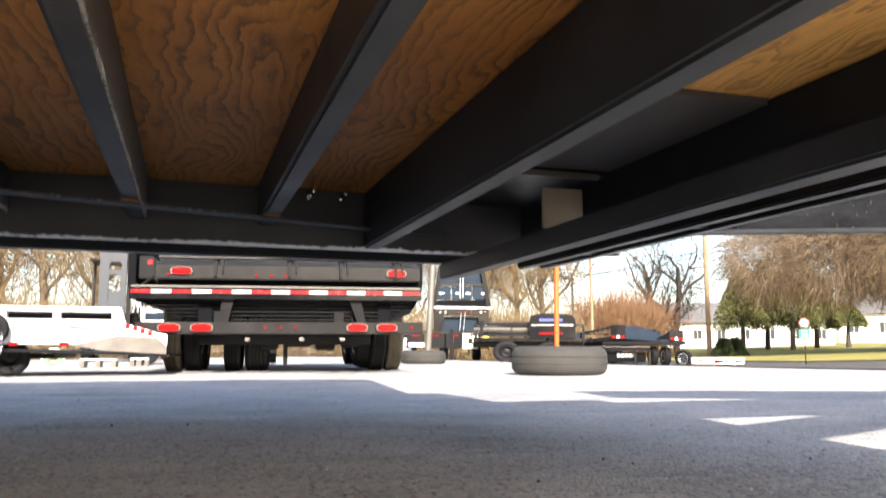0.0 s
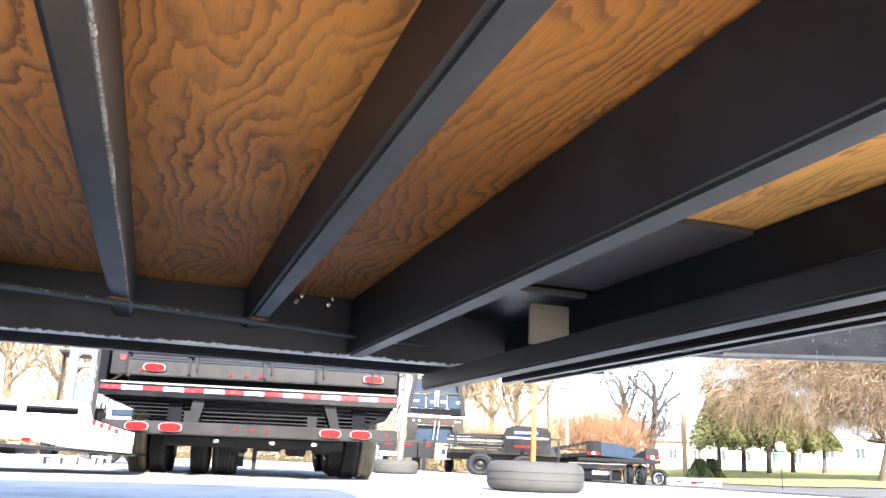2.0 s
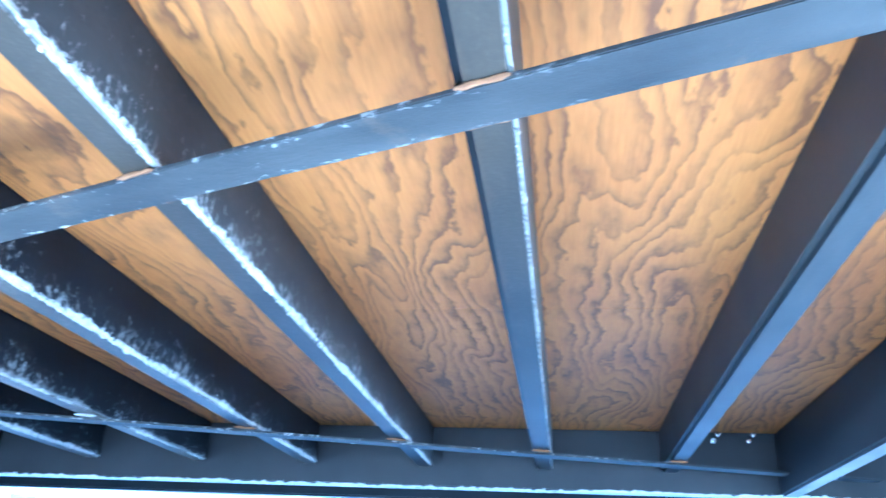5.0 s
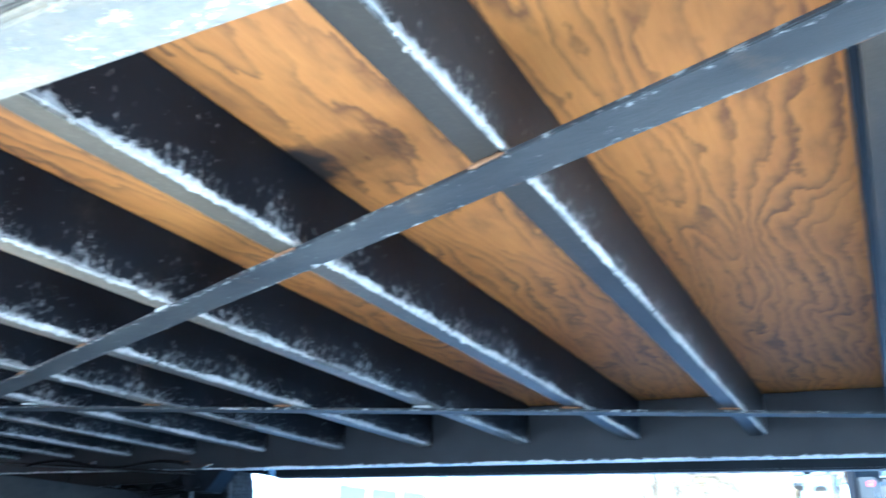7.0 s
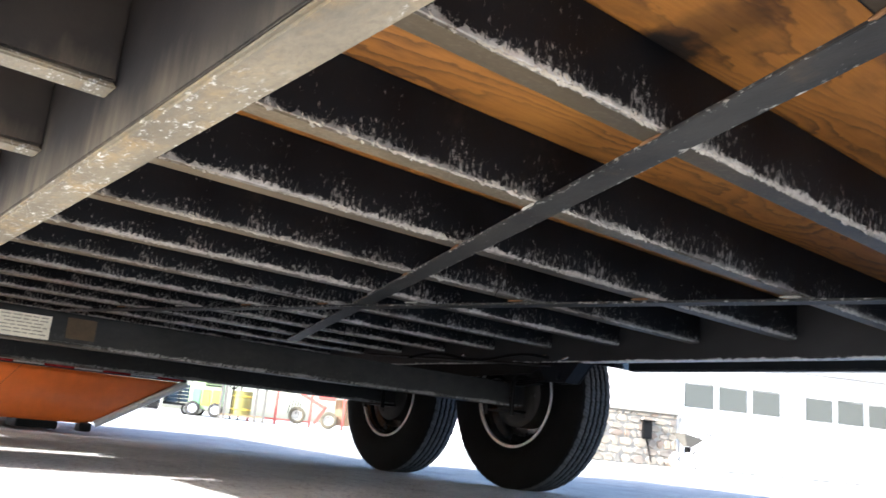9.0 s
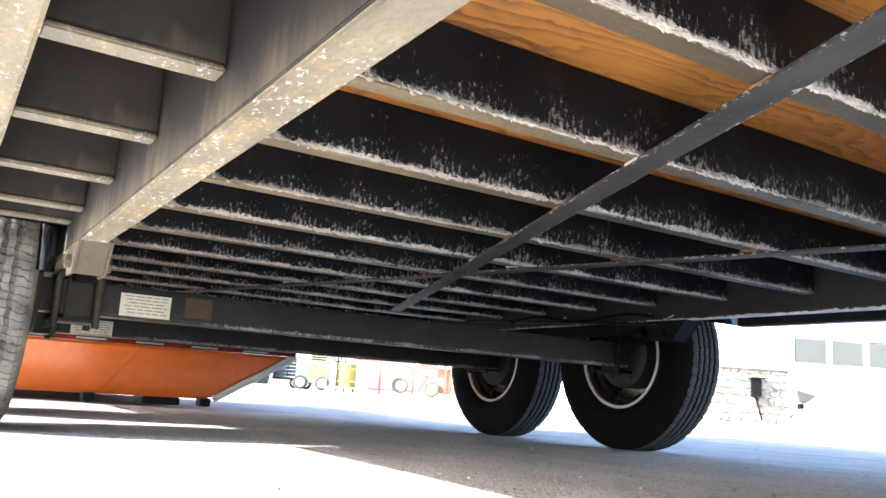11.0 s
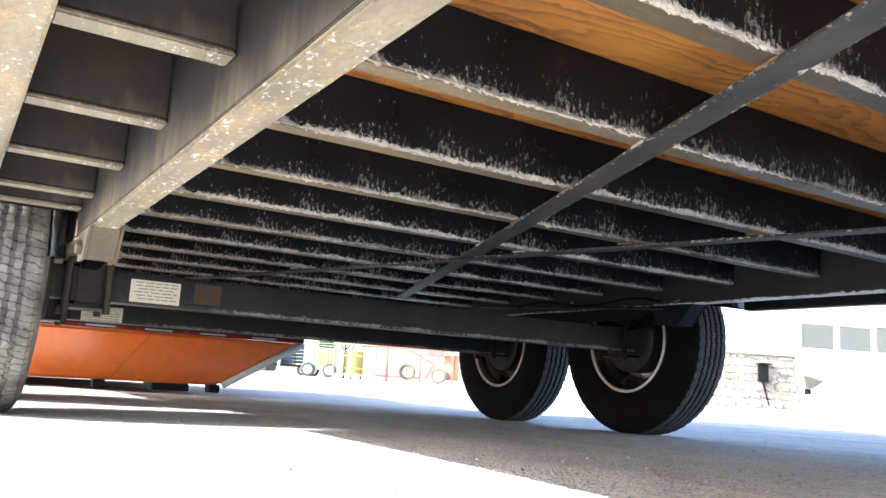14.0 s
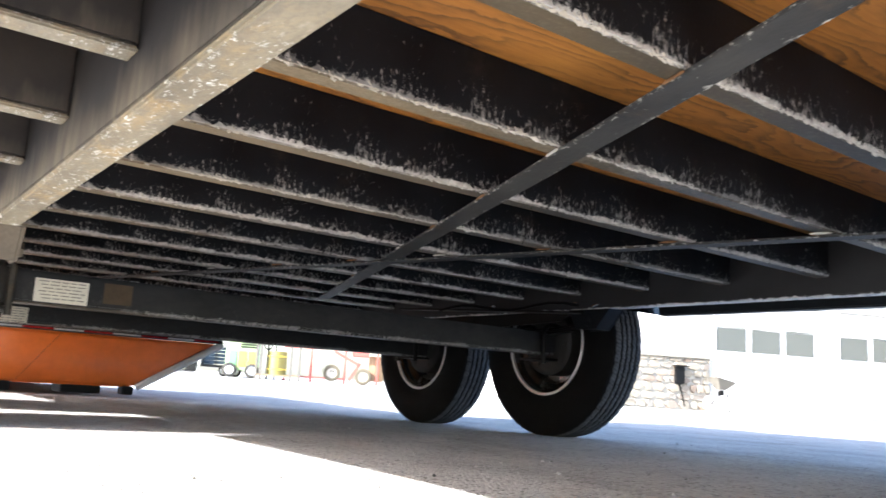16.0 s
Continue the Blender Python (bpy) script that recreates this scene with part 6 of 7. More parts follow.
def small_white_trailer(at):
    t = thing("car_dolly", "small white trailer with red lamps standing on the lot", "trailer", at)
    part("bed", boxes((-0.85, 0.85, 0, 1.2, 0.12, 0.34), bevel=0.02), WHITE_PAINT, t)
    for x in (-0.6, 0.1, 0.55):
        part("slot", boxes((x, x + 0.25, -0.006, 0.01, 0.20, 0.26)), BLACK_DULL, t)
    part("marker_lamp", boxes((-0.1, 0.12, -0.012, 0.0, 0.16, 0.26), bevel=0.004), RED_LENS, t, "red lamp")
    part("skid", boxes((-0.9, 0.9, -0.02, 0.05, 0.0, 0.05), bevel=0.01), GREY_STEEL, t)
    w = wheel(t, 0, 0, 0, -1, R=0.3, w=0.2, rim=0.17, drum=False)
    w.matrix_basis = pose(-1.1, 0.2, 0.30, 0, 0, -20)
    return t


small_white_trailer(pose(14.2, 18.9, gz(14.2, 18.9) - 0.04, 0, 0, -38) @ Matrix.Scale(0.82, 4))


# ---- street side: lawn, road, poles, sign, houses ----
def patch(name, x0, x1, y0, y1, lift, mat, label, n=16):
    """A sheet that follows the lie of the land, set a little proud of it."""
    vs, fs = [], []
    for j in range(n + 1):
        for i in range(n + 1):
            x, y = x0 + (x1 - x0) * i / n, y0 + (y1 - y0) * j / n
            vs.append((x, y, gz(x, y) + lift))
    for j in range(n):
        for i in range(n):
            a = j * (n + 1) + i
            fs.append((a, a + 1, a + n + 2, a + n + 1))
    me = bpy.data.meshes.new(name)
    me.from_pydata(vs, [], fs)
    me.materials.append(mat)
    return tagged(new(name, me), label, name.split("_")[0], kind="structure")


def along(origin, turn, name, length, width, lift, mat, label):
    ob = patch(name, -length / 2, length / 2, 0, width, 0, mat, label)
    m = pose(*origin, 0, 0, turn)
    for v in ob.data.vertices:
        p = m @ v.co
        v.co = (p.x, p.y, gz(p.x, p.y) + lift)
    return ob


STREET = -52.0
along((12.9, 16.5, 0), STREET, "road", 120, 10.2, 0.02, ASPHALT, "grey asphalt street beyond the lot")
along((21.0, 22.9, 0), STREET, "lawn", 140, 34.0, 0.05, LAWN, "sunlit yellow-green winter lawn")


def utility_pole(x, y, h, mat, label, arm=False, r=0.15, name="utility_pole", bare=False):
    t = thing(name, label, name.replace("_", " "), pose(x, y, gz(x, y) - 0.1))
    part("shaft", tube(bmesh.new(), (0, 0, 0), (-0.08, 0, h), r, r * 0.72, n=14), mat, t, smooth=50)
    if arm:
        part("lamp_arm", tube(bmesh.new(), (0, 0, h - 0.1), (-1.3, 0, h + 0.15), 0.05, n=8), GREY_STEEL, t)
        part("lamp_head", boxes((-1.75, -1.2, -0.15, 0.15, h + 0.08, h + 0.2), bevel=0.03), GREY_STEEL, t)
    elif not bare:
        part("cross_arm", boxes((-1.1, 1.1, -0.06, 0.06, h - 0.9, h - 0.76), bevel=0.01), mat, t)
        for s in (-0.95, -0.5, 0.5, 0.95):
            part("insulator", tube(bmesh.new(), (s, 0, h - 0.76), (s, 0, h - 0.6), 0.045, n=8), GREY_STEEL, t)
    return t


utility_pole(23.3, 32.1, 8.0, POLE_WOOD, "weathered brown wooden utility pole by the lawn", False, 0.12)
utility_pole(17.1, 33.5, 3.9, plain("galvanised_pole", (0.03, 0.032, 0.035), 0.6, 0.0), "dark grey lamp post with a short arm", True, 0.075, "street_lamp")
utility_pole(16.9, 31.3, 4.6, POLE_WOOD, "slim wooden pole among the bare trees", False, 0.07, bare=True)
for n in range(2):
    cu = bpy.data.curves.new("wire", "CURVE")
    cu.dimensions, cu.bevel_depth = "3D", 0.018
    sp = cu.splines.new("POLY")
    sp.points.add(24)
    a, b = Vector((24.13, 31.5, 5.28)), Vector((19.07, 34.72, 4.03))
    for i in range(25):
        u = -1.2 + 3.4 * i / 24
        p = a.lerp(b, u)
        p.z += 0.25 * u * (u - 1) - 0.22 * n * (1.2 - u)
        sp.points[i].co = (*p, 1)
    cu.materials.append(BLACK_DULL)
    tagged(new("overhead_wire", cu), "thin black overhead wire slung along the street", "wire", "overhead wires")


def street_sign(at):
    t = thing("street_sign", "no-parking disc above a green bicycle route sign", "street sign", at)
    part("post", boxes((-0.03, 0.03, 0.0, 0.02, 0, 2.0), bevel=0.004), GREY_STEEL, t)
    part("disc", tube(bmesh.new(), (0, 0, 2.06), (0, -0.012, 2.06), 0.24, n=28), WHITE_PAINT, t, "white sign with a red ring")
    bm = bmesh.new()
    lathe(bm, [(0.235, -0.014), (0.235, -0.02), (0.185, -0.02), (0.185, -0.014)], 28)
    part("ring", bm, RED_TAPE, t, "red ring", pose(0, 0, 2.06))
    part("letter_bar", boxes((-0.09, 0.09, -0.018, -0.014, 2.02, 2.10)), INK, t)
    bm = bmesh.new()
    box(bm, -0.23, 0.23, -0.01, 0.0, 1.34, 1.78, 0.01)
    part("route_plate", bm, SIGN_GREEN, t, "green route plate")
    for z in (1.66, 1.52, 1.42):
        part("letter_bar", boxes((-0.15, 0.15, -0.016, -0.011, z, z + 0.05)), WHITE_TAPE, t, "white illegible lettering bar")
    return t


street_sign(pose(18.6, 20.55, gz(18.6, 20.5) - 0.05, 0, 0, -38) @ Matrix.Scale(0.66, 4))


def house(at, w, d, h, label):
    t = thing("house", label, "house", at)
    part("wall", boxes((-w / 2, w / 2, 0, d, 0, h)), SIDING, t, "white clapboard walls")
    for i in range(int(h / 0.22)):
        part("clapboard", boxes((-w / 2 - 0.01, w / 2 + 0.01, -0.02, -0.002, i * 0.22 + 0.01, i * 0.22 + 0.20)), SIDING, t)
    bm = bmesh.new()
    prism(bm, [(-0.5, h), (d + 0.5, h), (d / 2, h + d * 0.32)], "x", -w / 2 - 0.4, w / 2 + 0.4)
    part("roof", bm, ROOF, t, "grey shingle roof")
    n = int(w / 2.6)
    for i in range(n):
        x = -w / 2 + (i + 0.5) * w / n
        win = part("window", boxes((x - 0.5, x + 0.5, -0.06, -0.021, 1.0, 2.2), bevel=0.01), WHITE_PAINT, t)
        for a, b in ((-0.44, -0.02), (0.02, 0.44)):
            part("pane", boxes((x + a, x + b, -0.068, -0.061, 1.06, 2.14)), GLASS, win, "dark glass")
    return t


house(pose(33.0, 44.5, gz(33, 44.5), 0, 0, -40) @ Matrix.Scale(0.55, 4), 24, 8, 3.0, "long white bungalow behind the lawn")
house(pose(43.5, 37.0, gz(43, 37), 0, 0, -50) @ Matrix.Scale(0.6, 4), 20, 8, 3.0, "white bungalow under the big tree")


# ---- trees ----
def limb_mesh(name, seed, height, spread, levels, kids, r0, mat, up=0.35, first=0.25, droop=0.0, lean=0.0, thin=0.55, sides=5, wig=0.25):
    """A tapered trunk with limbs, branches and twigs, as one mesh of bent tubes."""
    rnd = random.Random(seed)
    vs, fs = [], []

    def seg_chain(p, d, length, r, level):
        n = 5 if level == 0 else 4 if level == 1 else 3
        ns = sides if level < 2 else 3
        prev = None
        out = []
        for i in range(n + 1):
            rr = r * (1 - (1 - thin) * i / n) if level < levels else r * (1 - 0.85 * i / n)
            q = d.to_track_quat("Z", "Y")
            base = len(vs)
            for k in range(ns):
                a = 2 * math.pi * k / ns
                vs.append(p + q @ Vector((rr * math.cos(a), rr * math.sin(a), 0)))
            if prev is not None:
                for k in range(ns):
                    j = (k + 1) % ns
                    fs.append((prev + k, prev + j, base + j, base + k))
            prev = base
            out.append((p.copy(), d.copy(), rr))
            if i < n:
                p = p + d * (length / n)
                w = wig * (0.35 if level == 0 else 1)
                d = (d + Vector((rnd.gauss(0, w), rnd.gauss(0, w), rnd.gauss(0, w) + (up * 0.25 if level and level < levels else 0) - droop * (level >= 2) * 0.35))).normalized()
        if level >= levels:
            return
        for c in range(kids[level]):
            u = first + (1 - first) * (c + rnd.random()) / kids[level] if level == 0 else 0.2 + 0.8 * (c + rnd.random()) / kids[level]
            i = min(n, int(u * n + 0.5))
            bp, bd, br = out[i]
            az = c * 2.4 + rnd.random() * 1.3
            side = (bd.orthogonal().normalized())
            side = (Matrix.Rotation(az, 3, bd) @ side)
            nd = (bd * (0.55 + 0.25 * rnd.random()) + side * (0.75 + 0.4 * rnd.random()) * spread + Vector((0, 0, up * 0.5))).normalized()
            ll = length * (0.62 if level else 0.52) * (0.7 + 0.5 * rnd.random()) * (1.15 - 0.45 * u if level == 0 else 1)
            seg_chain(bp, nd, ll, br * (0.62 if level == 0 else 0.55), level + 1)

    seg_chain(Vector((0, 0, -0.1)), Vector((lean, 0, 1)).normalized(), height, r0, 0)
    me = bpy.data.meshes.new(name)
    me.from_pydata([tuple(v) for v in vs], [], fs)
    me.materials.append(mat)
    me.shade_smooth()
    return me


def twig_cloud(name, seed, blobs, count, length, mat, width=0.012, hang=0.4):
    """Countless fine twigs: thin three-sided slivers through the volume of the crown."""
    rnd = random.Random(seed)
    vs, fs = [], []
    tot = sum(b[3] ** 2 for b in blobs)
    for cx, cy, cz, r, flat_z in blobs:
        for _ in range(int(count * r * r / tot)):
            d = Vector((rnd.gauss(0, 1), rnd.gauss(0, 1), rnd.gauss(0, 1))).normalized()
            rr = r * (0.35 + 0.65 * rnd.random() ** 0.5) * (0.85 + 0.3 * rnd.random())
            p = Vector((cx, cy, cz)) + Vector((d.x * rr, d.y * rr, d.z * rr * flat_z))
            g = (d * 0.7 + Vector((rnd.gauss(0, 0.6), rnd.gauss(0, 0.6), rnd.gauss(0, 0.6) - hang))).normalized() * length * (0.5 + rnd.random())
            s = g.orthogonal().normalized() * width
            t = g.cross(s).normalized() * width
            mid = p + g * 0.5 + Vector((rnd.gauss(0, 0.06), rnd.gauss(0, 0.06), rnd.gauss(0, 0.06))) * length
            b = len(vs)
            vs += [p + s, p - s * 0.5 + t, p - s * 0.5 - t, mid + s * 0.7, mid - s * 0.4 + t * 0.7, mid - s * 0.4 - t * 0.7, p + g]
            fs += [(b, b + 1, b + 4, b + 3), (b + 1, b + 2, b + 5, b + 4), (b + 2, b, b + 3, b + 5), (b + 3, b + 4, b + 6), (b + 4, b + 5, b + 6), (b + 5, b + 3, b + 6)]
    me = bpy.data.meshes.new(name)
    me.from_pydata([tuple(v) for v in vs], [], fs)
    me.materials.append(mat)
    return me


def needle_cloud(name, seed, height, radius, count, mat, base=0.1, droopy=0.35):
    """Drooping sprays of small leaf clumps in tiers round a stem."""
    rnd = random.Random(seed)
    vs, fs = [], []
    for _ in range(count):
        u = rnd.random() ** 0.8
        z = height * (base + (1 - base) * u)
        rr = radius * (1.05 - u) ** 0.75 * (0.45 + 0.6 * rnd.random())
        a = rnd.random() * 2 * math.pi
        rr *= 0.8 + 0.3 * math.sin(3 * a + 5 * u + seed) * 0.5 + 0.1
        p = Vector((math.cos(a) * rr, math.sin(a) * rr, z - droopy * rr * 0.5))
        g = Vector((math.cos(a), math.sin(a), -droopy - 0.3 + rnd.gauss(0, 0.3))).normalized()
        s = g.cross(Vector((rnd.gauss(0, 1), rnd.gauss(0, 1), rnd.gauss(0, 1)))).normalized()
        L, w = 0.15 * (0.6 + 0.8 * rnd.random()), 0.03 * (0.6 + 0.8 * rnd.random())
        b = len(vs)
        vs += [p, p + g * L * 0.5 + s * w, p + g * L, p + g * L * 0.5 - s * w]
        fs.append((b, b + 1, b + 2, b + 3))
    me = bpy.data.meshes.new(name)
    me.from_pydata([tuple(v) for v in vs], [], fs)
    me.materials.append(mat)
    return me


def bare_tree(x, y, seed, height, label, bark=None, spread=1.0, twigs=1500, twig_mat=None, kids=(7, 5, 4, 3), levels=3, r0=0.16, blob=None, hang=0.2, group="bare trees", first=0.25, wig=0.25):
    t = thing("tree", label, "tree", pose(x, y, gz(x, y) - 0.05, 0, 0, seed * 37 % 360), group)
    put("trunk", limb_mesh("trunk", seed, height, spread, levels, kids, r0, bark or BARK, first=first, wig=wig), t)
    if twigs:
        bl = blob or [(0, 0, height * 0.95, height * 0.42, 1.0), (0.3 * spread, 0.2, height * 0.7, height * 0.36, 1.0)]
        tw = put("crown", twig_cloud("crown", seed + 5, bl, twigs, height * 0.16, twig_mat or BARK_TAN, 0.006 + height * 0.0009, hang), t, "haze of fine bare twigs")
        tagged(tw, kind="stuff")
    return t


def at_az(az, r, side=0.0):
    """A spot r metres off in the compass turn az (degrees to the left of +y)."""
    a = radians(az)
    return 0.2 - r * math.sin(a) + side * math.cos(a), -0.53 + r * math.cos(a) + side * math.sin(a)


# woods at the back of the lot
for n, (az, r, h) in enumerate(((14, 26, 7.5), (11, 29, 9), (8.5, 25, 7), (5.5, 30, 9.5), (3, 27, 7.5), (-1, 33, 9), (-5, 36, 9), (-10, 34, 9), (-14, 36, 8.5), (-18.5, 30, 8.5), (-20.5, 27, 8), (-22.5, 32, 9), (-24.5, 29, 7.5))):
    bare_tree(*at_az(az, r), 11 + n, h * 0.62, "bare woodland tree with tan winter twigs", BARK_TAN if n % 2 else BARK, 0.75, 1500, BARK_TAN, (7, 5, 4, 3), 3, 0.13)


def brush(x, y, seed, w, h, n, mat, label):
    b = twig_cloud("brush", seed, [(i * w / 4 - w / 2, random.Random(seed + i).gauss(0, 0.5), h * 0.35, h * (0.55 + 0.1 * (i % 2)), 0.9) for i in range(5)], n, h * 0.34, mat, 0.011, -0.5)
    return tagged(put("brush", b, None, "", pose(x, y, gz(x, y))), label, "brush", "winter brush", "stuff")


for n, (az, r, w, h) in enumerate(((13, 24, 5, 2.6), (9, 23, 5, 2.4), (4, 26, 5, 2.4), (-2, 30, 6, 2.4), (-8, 30, 6, 2.2), (-14, 31, 6, 2.4), (-19, 26, 4, 2.6), (-22, 27, 4, 2.6))):
    brush(*at_az(az, r), 60 + n, w, h * 0.62, 2400, BARK_TAN, "tangle of tan winter brush along the lot")
x, y = at_az(-29.5, 42)
brush(x, y, 90, 2.8, 3.1, 7000, bark_material("russet_twigs", (0.15, 0.08, 0.04), (0.27, 0.16, 0.09)), "rounded russet thicket in winter")
bare_tree(*at_az(-33.2, 44), 101, 4.7, "dark bare tree with ascending limbs", BARK_DARK, 0.8, 700, BARK_DARK, (8, 6, 4, 3), 3, 0.2, group="street trees")
bare_tree(*at_az(-31.8, 46), 102, 5.0, "slim bare tree with ascending limbs", BARK, 0.6, 300, BARK, (8, 5, 4, 3), 3, 0.15, group="street trees")

# the big spreading tree over the lawn
big = thing("tree", "large spreading tree with a dense crown of drooping brown twigs", "tree", pose(*at_az(-47.0, 36), gz(*at_az(-47, 36)) - 0.05), "street trees")
put("trunk", limb_mesh("trunk", 200, 3.6, 1.5, 4, (7, 6, 5, 4), 0.42, BARK, up=0.25, first=0.45, lean=0.25), big)
tagged(put("crown", twig_cloud("crown", 205, [(0, 0, 4.2, 2.6, 0.8), (-2.2, 1.6, 3.9, 2.2, 0.85), (-4.0, 3.0, 3.8, 1.8, 0.9), (2.2, -1.6, 3.9, 2.3, 0.85), (4.2, -3.2, 3.9, 2.2, 0.85), (-1.0, 1.0, 5.3, 2.2, 0.8), (1.2, -1.0, 5.2, 2.2, 0.8)], 42000, 0.75, bark_material("warm_brown_twigs", (0.13, 0.092, 0.057), (0.26, 0.19, 0.125)), 0.009, 0.45), big, "dense haze of brown drooping twigs"), kind="stuff")

for n, (az, r, h, w) in enumerate(((-37.4, 45, 3.9, 1.25), (-38.9, 47, 4.3, 1.4), (-40.4, 45, 4.2, 1.35), (-41.8, 47, 3.5, 1.1), (-43.6, 46, 2.1, 0.8))):
    x, y = at_az(az, r)
    t = thing("tree", "yellow-green evergreen with drooping sprays", "tree", pose(x, y, gz(x, y) - 0.05), "evergreens")
    part("trunk", tube(bmesh.new(), (0, 0, 0), (0.05, 0, h * 0.9), 0.14, 0.03, n=8), BARK_DARK, t, smooth=50)
    tagged(put("crown", needle_cloud("crown", 300 + n, h * 1.15, w * 1.15, 15000, NEEDLES, 0.31 if n < 4 else 0.55), t, "drooping evergreen sprays"), kind="stuff")
for n, (az, r) in enumerate(((-36.2, 38), (-36.9, 38.5))):
    x, y = at_az(az, r)
    tagged(put("hedge", needle_cloud("hedge", 330 + n, 0.85, 0.55, 5000, HEDGE, 0.0, 0.1), None, "", pose(x, y, gz(x, y))), "dark clipped hedge by the white house", "hedge", "hedges", "stuff")


# ---- the garage with a stone base ----
def garage(at):
    t = thing("garage", "white garage with panelled overhead doors and a fieldstone base", "garage", at)
    part("wall", boxes((-4.2, 9.5, 0.05, 7.0, 0, 3.6)), SIDING, t, "white wall")
    for i in range(10):
        part("clapboard", boxes((-4.2, -0.22, 0.0, 0.049, 1.38 + i * 0.22, 1.58 + i * 0.22)), SIDING, t)
    part("cap_stone", boxes((-4.25, -0.20, -0.14, 0.04, 1.28, 1.35), bevel=0.012), MORTAR, t, "pale stone cap")
    part("mortar_base", boxes((-4.2, -0.22, -0.06, 0.045, 0, 1.28)), MORTAR, t)
    for x0, x1 in ((-0.04, 2.93), (3.57, 6.54)):
        door = part("garage_door", boxes((x0, x1, -0.03, 0.048, 0.02, 2.72)), WHITE_PAINT, t, "white panelled overhead door")
        for r in range(4):
            for c in range(3):
                w = (x1 - x0) / 3
                a, b = x0 + c * w + 0.02, x0 + (c + 1) * w - 0.14
                z = 0.06 + r * 0.66
                if r == 2:
                    pane = part("pane", boxes((a, b, -0.045, -0.031, z + 0.15, z + 0.79), bevel=0.004), DOOR_GLASS, door, "grey-green window pane")
                else:
                    part("panel", boxes((a, b, -0.045, -0.031, z + 0.07, z + 0.54), bevel=0.006), WHITE_PAINT, door)
        part("jamb", boxes((x0 - 0.06, x0 - 0.005, -0.06, 0.04, 0, 2.76)), WHITE_PAINT, t)
        part("jamb", boxes((x1 + 0.005, x1 + 0.06, -0.06, 0.04, 0, 2.76)), WHITE_PAINT, t)
        part("head_trim", boxes((x0 - 0.06, x1 + 0.06, -0.07, 0.04, 2.77, 2.90)), WHITE_PAINT, t)
        part("threshold", boxes((x0, x1, -0.06, -0.031, 0.0, 0.018)), BLACK_DULL, t, "black rubber seal")
    bm = bmesh.new()
    prism(bm, [(-0.5, 3.6), (7.5, 3.6), (3.5, 5.4)], "x", -4.6, 9.9)
    part("roof", bm, ROOF, t, "grey shingle roof")
    part("meter_box", boxes((-1.22, -0.98, -0.20, -0.085, 0.62, 1.05), bevel=0.02), BLACK_DULL, t, "dark wall-mounted box")
    part("meter_hood", boxes((-1.26, -0.88, -0.26, -0.085, 1.051, 1.08), bevel=0.006), BLACK_DULL, t)
    part("cable", tube(bmesh.new(), (-1.08, -0.10, 0.62), (-0.94, -0.10, 0.08), 0.02, n=8), BLACK_DULL, t)
    # stones, each proud of the mortar
    rnd = random.Random(7)
    shapes = []
    for k in range(10):
        bm = bmesh.new()
        n = rnd.choice((5, 6, 7))
        pts = []
        for i in range(n):
            a = 2 * math.pi * i / n + rnd.uniform(-0.2, 0.2)
            pts.append((0.5 * math.cos(a) * rnd.uniform(0.85, 1.08) / 0.93, 0.5 * math.sin(a) * rnd.uniform(0.85, 1.08) / 0.93))
        lo = [bm.verts.new((x, 0.0, z)) for x, z in pts]
        hi = [bm.verts.new((x * 0.86, -0.035 - 0.02 * rnd.random(), z * 0.86)) for x, z in pts]
        bm.faces.new(hi[::-1])
        for i in range(n):
            j = (i + 1) % n
            bm.faces.new((lo[i], lo[j], hi[j], hi[i]))
        shapes.append(finish(bm, "stone", STONE))
    z = 0.0
    while z < 1.2:
        h = rnd.uniform(0.12, 0.24)
        h = min(h, 1.27 - z)
        x = -4.18 - rnd.random() * 0.1
        while x < -0.30:
            w = rnd.uniform(0.16, 0.42)
            w = min(w, -0.23 - x)
            if w > 0.06:
                put("stone", rnd.choice(shapes), t, "", Matrix.Translation((x + w / 2, -0.058, z + h / 2)) @ Matrix.Diagonal(((w - 0.02) * 1.05, 1, (h - 0.015) * 1.1, 1)))
            x += w
        z += h
    return t


GARAGE = pose(-12.62, 17.45, gz(-13, 16.8), 0, 0, 66.0)
garage(GARAGE)


